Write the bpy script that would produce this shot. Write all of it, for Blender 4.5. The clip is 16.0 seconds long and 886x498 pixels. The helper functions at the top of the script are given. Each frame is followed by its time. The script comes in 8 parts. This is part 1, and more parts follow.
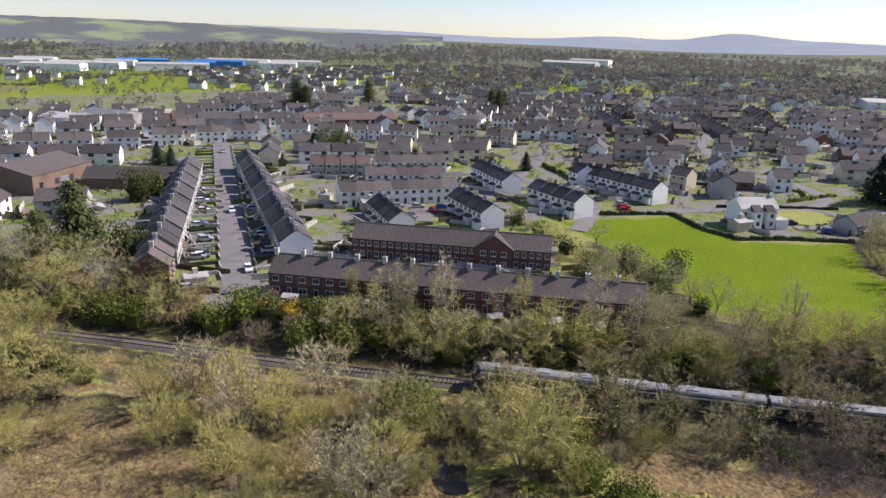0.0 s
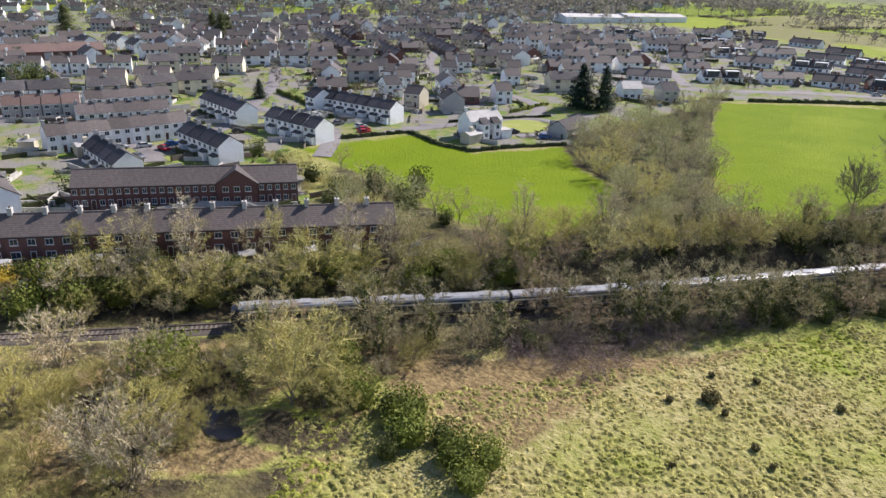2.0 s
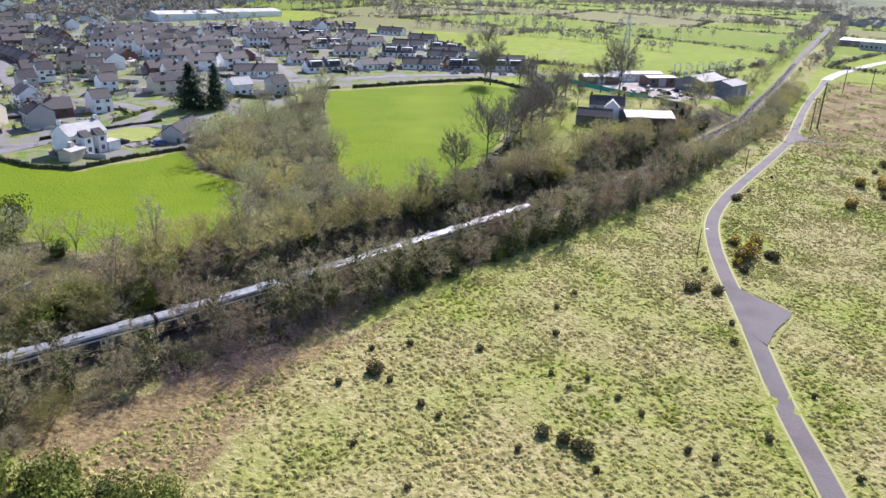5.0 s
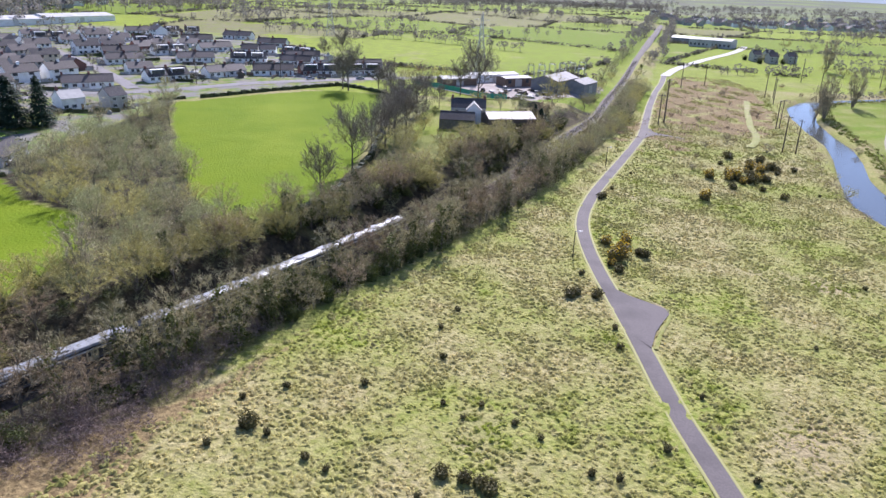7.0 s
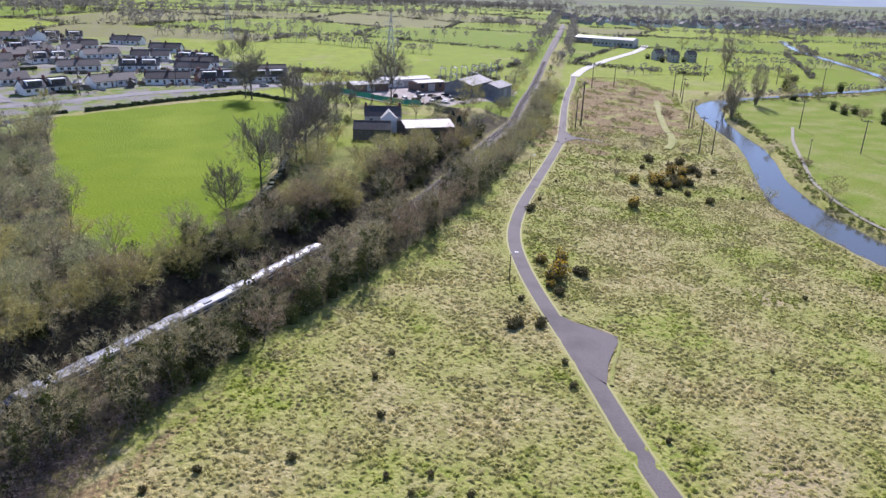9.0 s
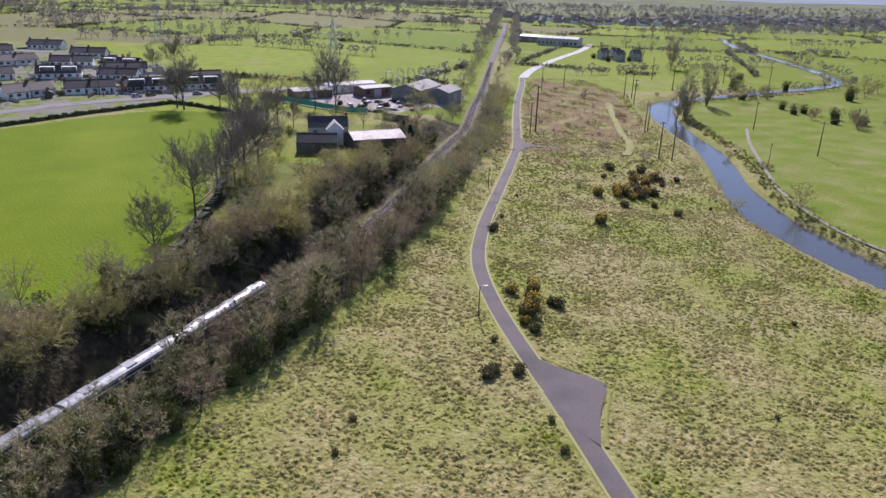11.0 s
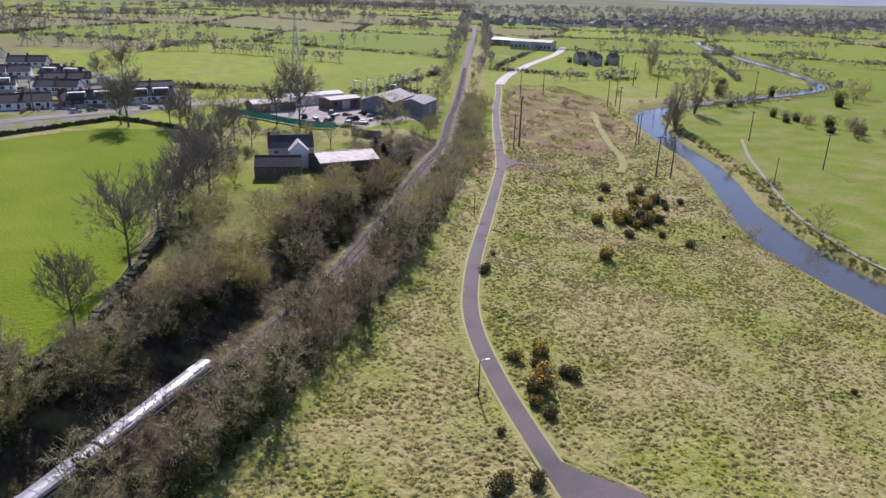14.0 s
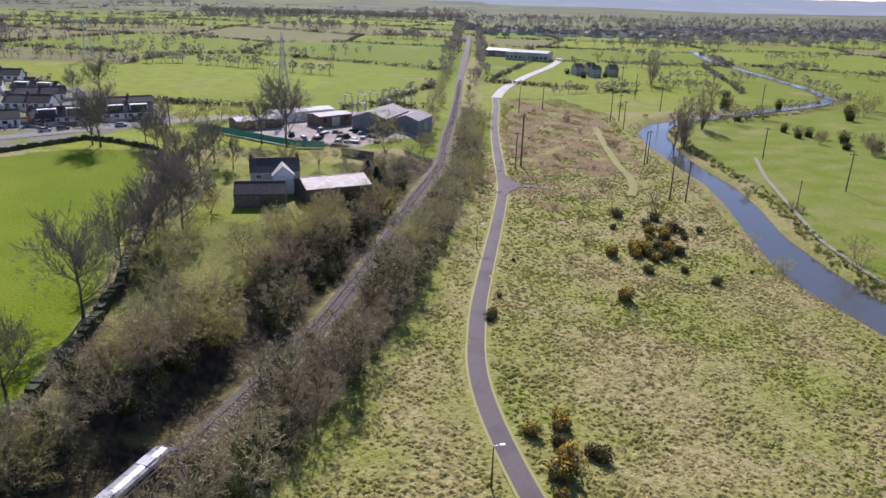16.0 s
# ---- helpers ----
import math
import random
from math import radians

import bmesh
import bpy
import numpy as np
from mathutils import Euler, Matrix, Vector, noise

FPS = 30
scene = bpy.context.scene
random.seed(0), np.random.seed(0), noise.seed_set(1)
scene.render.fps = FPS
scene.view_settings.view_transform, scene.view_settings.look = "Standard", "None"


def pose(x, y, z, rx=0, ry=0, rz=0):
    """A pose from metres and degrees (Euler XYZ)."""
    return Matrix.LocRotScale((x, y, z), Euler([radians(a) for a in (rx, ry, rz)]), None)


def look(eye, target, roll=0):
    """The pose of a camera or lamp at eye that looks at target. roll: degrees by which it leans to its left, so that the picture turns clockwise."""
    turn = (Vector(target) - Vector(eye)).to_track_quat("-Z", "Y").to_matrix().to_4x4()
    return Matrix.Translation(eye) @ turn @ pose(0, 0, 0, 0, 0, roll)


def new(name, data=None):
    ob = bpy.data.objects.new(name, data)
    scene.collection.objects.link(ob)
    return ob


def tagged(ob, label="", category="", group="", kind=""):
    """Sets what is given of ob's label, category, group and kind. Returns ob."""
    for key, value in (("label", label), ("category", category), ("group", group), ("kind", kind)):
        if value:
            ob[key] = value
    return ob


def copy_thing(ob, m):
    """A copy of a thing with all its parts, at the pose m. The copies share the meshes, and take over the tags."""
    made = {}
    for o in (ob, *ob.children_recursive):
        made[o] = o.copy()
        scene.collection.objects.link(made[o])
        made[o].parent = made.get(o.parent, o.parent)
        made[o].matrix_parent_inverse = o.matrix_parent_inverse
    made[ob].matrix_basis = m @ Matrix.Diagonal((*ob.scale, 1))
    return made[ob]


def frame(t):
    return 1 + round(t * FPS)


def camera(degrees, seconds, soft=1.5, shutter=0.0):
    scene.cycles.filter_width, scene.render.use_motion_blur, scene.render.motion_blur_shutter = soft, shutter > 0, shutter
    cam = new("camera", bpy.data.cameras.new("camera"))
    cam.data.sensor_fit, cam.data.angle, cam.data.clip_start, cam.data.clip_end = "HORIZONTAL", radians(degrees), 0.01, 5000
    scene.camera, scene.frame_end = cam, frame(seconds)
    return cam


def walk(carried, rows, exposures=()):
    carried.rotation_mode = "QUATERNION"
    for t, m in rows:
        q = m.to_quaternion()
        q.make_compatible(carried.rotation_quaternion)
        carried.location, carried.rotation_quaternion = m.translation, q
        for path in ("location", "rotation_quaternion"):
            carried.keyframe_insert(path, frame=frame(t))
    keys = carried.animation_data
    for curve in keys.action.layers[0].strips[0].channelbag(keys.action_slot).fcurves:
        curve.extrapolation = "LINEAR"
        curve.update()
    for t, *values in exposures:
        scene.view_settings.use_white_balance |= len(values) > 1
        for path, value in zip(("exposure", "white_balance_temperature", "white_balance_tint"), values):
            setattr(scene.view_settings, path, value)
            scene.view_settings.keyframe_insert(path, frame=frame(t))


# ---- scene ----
cam = camera(64.3, 16.0)

PATH = [
    (0, (6.551, -101.57, 56.119), (4.791, -100.811, 55.547), 1.8),
    (0.5, (6.531, -101.559, 56.115), (4.852, -100.67, 55.491), 1.9),
    (1, (6.443, -101.508, 56.087), (4.873, -100.464, 55.42), 2.0),
    (1.5, (6.255, -101.39, 56.027), (4.816, -100.195, 55.321), 2.0),
    (2, (5.86, -101.139, 55.898), (4.542, -99.832, 55.153), 2.0),
    (2.5, (5.971, -101.21, 55.934), (4.748, -99.815, 55.187), 2.0),
    (3, (5.974, -101.211, 55.936), (4.899, -99.696, 55.196), 2.0),
    (3.5, (5.789, -101.095, 55.878), (4.883, -99.47, 55.144), 2.0),
    (4, (5.696, -101.033, 55.886), (4.947, -99.328, 55.157), 1.9),
    (4.5, (5.474, -100.848, 55.661), (4.866, -99.088, 54.932), 1.9),
    (5, (5.233, -99.763, 55.627), (4.756, -97.961, 54.902), 1.8),
    (7.5, (1.115, -88.174, 55.704), (1.079, -86.303, 54.996), 1.9),
    (8, (0.203, -84.698, 55.875), (0.237, -82.827, 55.169), 1.9),
    (8.5, (-0.572, -80.854, 55.968), (-0.477, -78.985, 55.264), 1.8),
    (9, (-1.234, -76.893, 56.111), (-1.095, -75.026, 55.408), 1.8),
    (11.5, (-2.828, -55.889, 57.119), (-2.51, -54.045, 56.413), 1.7),
    (12, (-2.862, -51.526, 57.068), (-2.525, -49.686, 56.361), 1.7),
    (12.5, (-2.567, -47.139, 57.055), (-2.221, -45.3, 56.35), 1.6),
    (13, (-2.351, -42.733, 57.165), (-1.994, -40.895, 56.46), 1.6),
    (13.5, (-2.109, -38.279, 57.116), (-1.743, -36.442, 56.415), 1.6),
    (14, (-1.639, -33.373, 56.997), (-1.264, -31.537, 56.299), 1.6),
    (14.5, (-1.11, -28.765, 56.962), (-0.729, -26.928, 56.271), 1.6),
    (15, (-0.585, -24.066, 56.986), (-0.199, -22.227, 56.3), 1.6),
    (15.5, (-0.074, -19.356, 57.04), (0.317, -17.517, 56.359), 1.6),
    (16, (0.435, -14.793, 57.09), (0.831, -12.953, 56.415), 1.6),
]
walk(cam, [(t, look(eye, target, roll)) for t, eye, target, roll in PATH], [(0, 0.42, 6350, 23), (0.5, 0.52, 6450, 21), (1.5, 0.66, 6400, 19), (4, 0.84, 6100, 20), (5, 0.88, 5850, 22), (9, 0.62, 5700, 26), (11.5, 0.30, 5950, 28), (16, 0.32, 5950, 29)])

# ---- light ----
SUN_EL, SUN_AZ = radians(39.5), radians(85.2)
world = bpy.data.worlds.new("sky")
scene.world = world
world.use_nodes = True
wt = world.node_tree
sky = wt.nodes.new("ShaderNodeTexSky")
sky.sky_type, sky.sun_disc = "NISHITA", False
sky.sun_elevation, sky.sun_rotation = SUN_EL, radians(90) - SUN_AZ
sky.air_density, sky.dust_density, sky.ozone_density = 0.8, 0.25, 1.6
wt.nodes["Background"].inputs[1].default_value = 0.10
wt.links.new(sky.outputs[0], wt.nodes["Background"].inputs[0])
sun_data = bpy.data.lights.new("sun", "SUN")
sun_data.energy, sun_data.angle, sun_data.color = 5.0, radians(0.6), (1.0, 0.95, 0.86)
sun = new("sun", sun_data)
sun.matrix_world = look((math.cos(SUN_AZ) * math.cos(SUN_EL) * 100, math.sin(SUN_AZ) * math.cos(SUN_EL) * 100, math.sin(SUN_EL) * 100), (0, 0, 0))

# ---- materials ----
MATS = {}


def node_material(name):
    m = bpy.data.materials.new(name)
    m.use_nodes = True
    nt = m.node_tree
    return m, nt, nt.nodes["Principled BSDF"]


def mixer(nt, fac, a, b, mode="MIX"):
    n = nt.nodes.new("ShaderNodeMix")
    n.data_type, n.blend_type = "RGBA", mode
    for sock, v in ((n.inputs[0], fac), (n.inputs[6], a), (n.inputs[7], b)):
        if hasattr(v, "is_linked"):
            nt.links.new(v, sock)
        elif isinstance(v, tuple):
            sock.default_value = (*v, 1.0)
        else:
            sock.default_value = v
    return n.outputs[2]


def noise_fac(nt, scale, lo=0.35, hi=0.65, detail=4.0, coords="Object", stretch=None):
    tc = nt.nodes.new("ShaderNodeTexCoord")
    src = tc.outputs[coords]
    if stretch:
        mp = nt.nodes.new("ShaderNodeMapping")
        mp.inputs["Scale"].default_value = stretch
        nt.links.new(src, mp.inputs[0])
        src = mp.outputs[0]
    n = nt.nodes.new("ShaderNodeTexNoise")
    n.inputs["Scale"].default_value, n.inputs["Detail"].default_value = scale, detail
    nt.links.new(src, n.inputs["Vector"])
    r = nt.nodes.new("ShaderNodeMapRange")
    r.inputs[1].default_value, r.inputs[2].default_value = lo, hi
    nt.links.new(n.outputs[0], r.inputs[0])
    return r.outputs[0]


def bump(nt, bsdf, height, strength=0.5, distance=0.05):
    b = nt.nodes.new("ShaderNodeBump")
    b.inputs["Strength"].default_value, b.inputs["Distance"].default_value = strength, distance
    nt.links.new(height, b.inputs["Height"])
    nt.links.new(b.outputs[0], bsdf.inputs["Normal"])


def surface(name, a, b, scale=1.0, rough=0.85, metal=0.0, c=None, scale2=0.15, vary=0.25, relief=0.3, spec=0.3, coords="Object"):
    """A surface of two tones in fine grain, with large stains of c and a shift in value from object to object."""
    m, nt, bs = node_material(name)
    col = mixer(nt, noise_fac(nt, scale, coords=coords), a, b)
    if c:
        col = mixer(nt, noise_fac(nt, scale2, 0.5, 0.7, coords=coords), col, c)
    if vary:
        oi = nt.nodes.new("ShaderNodeObjectInfo")
        mr = nt.nodes.new("ShaderNodeMapRange")
        mr.inputs[3].default_value, mr.inputs[4].default_value = 1 - vary, 1 + vary
        nt.links.new(oi.outputs["Random"], mr.inputs[0])
        hsv = nt.nodes.new("ShaderNodeHueSaturation")
        nt.links.new(mr.outputs[0], hsv.inputs["Value"])
        nt.links.new(col, hsv.inputs["Color"])
        col = hsv.outputs[0]
    nt.links.new(col, bs.inputs["Base Color"])
    bs.inputs["Roughness"].default_value, bs.inputs["Metallic"].default_value = rough, metal
    bs.inputs["Specular IOR Level"].default_value = spec
    if relief:
        bump(nt, bs, noise_fac(nt, scale * 2.5, 0.2, 0.8, coords=coords), relief, 0.03)
    MATS[name] = m
    return m


def foliage(name, a, b, island=0.35, trans=0.25, rough=0.7):
    """Leaves or twigs: each loose piece has its own tone, and some light comes through."""
    m, nt, bs = node_material(name)
    g = nt.nodes.new("ShaderNodeNewGeometry")
    oi = nt.nodes.new("ShaderNodeObjectInfo")
    col = mixer(nt, g.outputs["Random Per Island"], a, b)
    mr = nt.nodes.new("ShaderNodeMapRange")
    mr.inputs[3].default_value, mr.inputs[4].default_value = 1 - island, 1 + island
    nt.links.new(oi.outputs["Random"], mr.inputs[0])
    hsv = nt.nodes.new("ShaderNodeHueSaturation")
    nt.links.new(mr.outputs[0], hsv.inputs["Value"])
    nt.links.new(col, hsv.inputs["Color"])
    nt.links.new(hsv.outputs[0], bs.inputs["Base Color"])
    bs.inputs["Roughness"].default_value = rough
    bs.inputs["Specular IOR Level"].default_value = 0.2
    if trans:
        t = nt.nodes.new("ShaderNodeBsdfTranslucent")
        nt.links.new(hsv.outputs[0], t.inputs[0])
        mx = nt.nodes.new("ShaderNodeMixShader")
        mx.inputs[0].default_value = trans
        nt.links.new(bs.outputs[0], mx.inputs[1])
        nt.links.new(t.outputs[0], mx.inputs[2])
        nt.links.new(mx.outputs[0], nt.nodes["Material Output"].inputs[0])
    MATS[name] = m
    return m


surface("brick", (0.15, 0.072, 0.06), (0.20, 0.098, 0.08), 6, c=(0.115, 0.062, 0.054), vary=0.12)
surface("white_render", (0.82, 0.82, 0.80), (0.88, 0.88, 0.86), 1.5, c=(0.70, 0.69, 0.65), scale2=0.4, vary=0.08)
surface("cream_render", (0.58, 0.52, 0.38), (0.66, 0.60, 0.46), 1.5, c=(0.48, 0.43, 0.33), scale2=0.4, vary=0.15)
surface("grey_render", (0.36, 0.35, 0.33), (0.46, 0.45, 0.42), 3, c=(0.30, 0.29, 0.27), vary=0.15)
surface("slate", (0.06, 0.056, 0.058), (0.10, 0.092, 0.092), 2.0, rough=0.85, spec=0.15, c=(0.12, 0.115, 0.10), vary=0.25)
surface("brown_tile", (0.082, 0.070, 0.065), (0.122, 0.104, 0.096), 2.0, rough=0.75, c=(0.09, 0.08, 0.07), vary=0.35)
surface("dark_tile", (0.105, 0.086, 0.078), (0.145, 0.12, 0.108), 2.0, rough=0.7, c=(0.075, 0.066, 0.062), vary=0.08)
surface("red_tile", (0.125, 0.085, 0.072), (0.17, 0.115, 0.097), 2.0, rough=0.8, c=(0.12, 0.08, 0.07), vary=0.2)
surface("light_roof", (0.40, 0.39, 0.37), (0.50, 0.485, 0.455), 0.6, rough=0.7, c=(0.30, 0.29, 0.27), vary=0.1)
surface("grey_sheet", (0.17, 0.175, 0.185), (0.23, 0.235, 0.245), 0.5, rough=0.5, c=(0.24, 0.24, 0.25), vary=0.15)
surface("blue_sheet", (0.03, 0.16, 0.42), (0.05, 0.20, 0.48), 0.5, rough=0.5, vary=0.1)
surface("white_frame", (0.74, 0.74, 0.72), (0.80, 0.80, 0.78), 3, rough=0.4, vary=0.05, relief=0)
surface("glass_dark", (0.03, 0.035, 0.045), (0.06, 0.07, 0.08), 0.8, rough=0.08, vary=0.3, relief=0, spec=0.6)
surface("door_paint", (0.10, 0.05, 0.05), (0.12, 0.06, 0.05), 2, rough=0.4, vary=0.6, relief=0)
surface("tarmac", (0.175, 0.165, 0.16), (0.22, 0.205, 0.20), 5, c=(0.14, 0.13, 0.13), scale2=0.25, vary=0.0)
surface("lane_tarmac", (0.110, 0.094, 0.090), (0.145, 0.124, 0.118), 4, c=(0.088, 0.076, 0.073), scale2=0.12, vary=0.0)
surface("brown_brick", (0.17, 0.115, 0.085), (0.23, 0.16, 0.12), 6, c=(0.13, 0.09, 0.07), vary=0.12)
surface("moss_path", (0.175, 0.19, 0.03), (0.25, 0.25, 0.06), 2.5, c=(0.30, 0.25, 0.12), scale2=0.2, vary=0)
surface("concrete", (0.40, 0.39, 0.36), (0.50, 0.48, 0.44), 2, c=(0.30, 0.29, 0.26), scale2=0.3, vary=0.1)
surface("ballast", (0.075, 0.062, 0.052), (0.135, 0.115, 0.095), 9, c=(0.06, 0.05, 0.04), scale2=0.3, vary=0, relief=0.8)
surface("sleeper", (0.11, 0.095, 0.08), (0.18, 0.16, 0.14), 5, vary=0.25)
surface("rail_steel", (0.15, 0.105, 0.08), (0.22, 0.17, 0.135), 3, rough=0.75, metal=0.1, vary=0.0, relief=0)
surface("timber", (0.12, 0.095, 0.075), (0.19, 0.155, 0.125), 4, vary=0.25)
surface("galvanised", (0.38, 0.39, 0.40), (0.48, 0.49, 0.50), 2, rough=0.45, metal=0.6, vary=0.1, relief=0)
surface("stone_wall", (0.10, 0.095, 0.085), (0.20, 0.19, 0.17), 3, c=(0.07, 0.075, 0.05), vary=0.1, relief=0.8)
surface("bark", (0.13, 0.11, 0.085), (0.21, 0.185, 0.145), 3, c=(0.12, 0.13, 0.06), vary=0.25)
surface("navy_paint", (0.010, 0.016, 0.035), (0.014, 0.020, 0.042), 1, rough=0.3, vary=0, relief=0, spec=0.5)
surface("train_roof", (0.30, 0.305, 0.31), (0.38, 0.385, 0.39), 1.5, rough=0.34, metal=0.3, c=(0.24, 0.24, 0.24), scale2=0.4, vary=0.05, relief=0.1)
surface("silver_paint", (0.62, 0.63, 0.65), (0.70, 0.71, 0.73), 1, rough=0.3, vary=0, relief=0, spec=0.5)
surface("underframe", (0.03, 0.028, 0.025), (0.06, 0.055, 0.05), 3, vary=0)
surface("door_yellow", (0.42, 0.40, 0.28), (0.48, 0.46, 0.33), 2, rough=0.4, vary=0, relief=0)


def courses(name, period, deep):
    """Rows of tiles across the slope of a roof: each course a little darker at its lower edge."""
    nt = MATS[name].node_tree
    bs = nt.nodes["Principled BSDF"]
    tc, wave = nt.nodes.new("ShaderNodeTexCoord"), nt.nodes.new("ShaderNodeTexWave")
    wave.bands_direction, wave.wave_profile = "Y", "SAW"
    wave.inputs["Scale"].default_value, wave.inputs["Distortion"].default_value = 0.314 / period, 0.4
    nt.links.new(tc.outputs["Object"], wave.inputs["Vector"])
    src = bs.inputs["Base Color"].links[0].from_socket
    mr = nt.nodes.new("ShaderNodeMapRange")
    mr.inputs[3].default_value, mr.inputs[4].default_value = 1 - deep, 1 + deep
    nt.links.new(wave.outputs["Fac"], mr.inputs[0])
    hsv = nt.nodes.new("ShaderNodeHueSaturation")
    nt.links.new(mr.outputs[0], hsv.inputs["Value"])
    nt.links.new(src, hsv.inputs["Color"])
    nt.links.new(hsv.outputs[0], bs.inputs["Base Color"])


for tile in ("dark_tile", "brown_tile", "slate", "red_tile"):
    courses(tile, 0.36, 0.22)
foliage("twig_grey", (0.31, 0.262, 0.165), (0.49, 0.42, 0.27), 0.3, 0.05)
foliage("twig_drab", (0.29, 0.25, 0.13), (0.47, 0.41, 0.22), 0.2, 0.06)
foliage("twig_ash", (0.15, 0.13, 0.10), (0.26, 0.228, 0.18), 0.2, 0.04)
surface("dark_bark", (0.075, 0.065, 0.052), (0.13, 0.112, 0.09), 3, c=(0.06, 0.07, 0.035), vary=0.2)
foliage("twig_olive", (0.34, 0.305, 0.10), (0.53, 0.475, 0.175), 0.3, 0.14)
foliage("twig_green", (0.26, 0.265, 0.12), (0.42, 0.42, 0.20), 0.2, 0.12)
foliage("twig_brown", (0.26, 0.195, 0.115), (0.42, 0.325, 0.20), 0.25, 0.08)
foliage("bud_leaf", (0.24, 0.24, 0.06), (0.38, 0.37, 0.12), 0.2, 0.4)
foliage("ivy_leaf", (0.045, 0.058, 0.016), (0.13, 0.145, 0.04), 0.3, 0.22)
foliage("green_leaf", (0.085, 0.11, 0.018), (0.205, 0.23, 0.045), 0.3, 0.3)
foliage("conifer_leaf", (0.012, 0.028, 0.016), (0.03, 0.055, 0.025), 0.25, 0.1)
foliage("cypress_leaf", (0.045, 0.058, 0.018), (0.11, 0.125, 0.04), 0.2, 0.15)
foliage("gorse_leaf", (0.07, 0.066, 0.024), (0.165, 0.14, 0.055), 0.3, 0.25)
foliage("gorse_flower", (0.50, 0.33, 0.02), (0.62, 0.42, 0.03), 0.1, 0.3)
foliage("yellow_leaf", (0.40, 0.30, 0.04), (0.55, 0.42, 0.06), 0.2, 0.4)
foliage("hedge_leaf", (0.035, 0.045, 0.02), (0.09, 0.10, 0.04), 0.3, 0.15)
foliage("twig_dark", (0.21, 0.178, 0.10), (0.36, 0.31, 0.18), 0.3, 0.05)
foliage("twig_purple", (0.15, 0.108, 0.095), (0.26, 0.20, 0.175), 0.3, 0.05)
foliage("far_wood", (0.15, 0.142, 0.12), (0.26, 0.245, 0.205), 0.2, 0.5)
foliage("far_hedge", (0.10, 0.098, 0.07), (0.18, 0.172, 0.125), 0.2, 0.5)


def tussock_material():
    """Grass tufts: green or bleached in broad drifts, each tuft with its own tone."""
    m, nt, bs = node_material("tussock")
    col = mixer(nt, noise_fac(nt, 0.045, 0.40, 0.62, 6), (0.545, 0.475, 0.22), (0.325, 0.365, 0.06))
    col = mixer(nt, noise_fac(nt, 0.3, 0.4, 0.65, 4), col, (0.48, 0.44, 0.185))
    g = nt.nodes.new("ShaderNodeNewGeometry")
    mr = nt.nodes.new("ShaderNodeMapRange")
    mr.inputs[3].default_value, mr.inputs[4].default_value = 0.66, 1.40
    nt.links.new(g.outputs["Random Per Island"], mr.inputs[0])
    hsv = nt.nodes.new("ShaderNodeHueSaturation")
    nt.links.new(mr.outputs[0], hsv.inputs["Value"])
    nt.links.new(col, hsv.inputs["Color"])
    nt.links.new(hsv.outputs[0], bs.inputs["Base Color"])
    bs.inputs["Roughness"].default_value, bs.inputs["Specular IOR Level"].default_value = 0.9, 0.1
    t = nt.nodes.new("ShaderNodeBsdfTranslucent")
    nt.links.new(hsv.outputs[0], t.inputs[0])
    mx = nt.nodes.new("ShaderNodeMixShader")
    mx.inputs[0].default_value = 0.5
    nt.links.new(bs.outputs[0], mx.inputs[1])
    nt.links.new(t.outputs[0], mx.inputs[2])
    nt.links.new(mx.outputs[0], nt.nodes["Material Output"].inputs[0])
    MATS["tussock"] = m


tussock_material()

# ---- mesh helpers ----


def mesh_object(name, verts, faces, mats, slots=None, parent=None, smooth=False):
    me = bpy.data.meshes.new(name)
    me.from_pydata(verts, [], faces)
    for m in mats if isinstance(mats, (list, tuple)) else [mats]:
        me.materials.append(MATS[m])
    if slots is not None:
        me.polygons.foreach_set("material_index", slots)
    if smooth:
        me.polygons.foreach_set("use_smooth", [True] * len(me.polygons))
    me.update()
    ob = new(name, me)
    if parent is not None:
        ob.parent = parent
    return ob


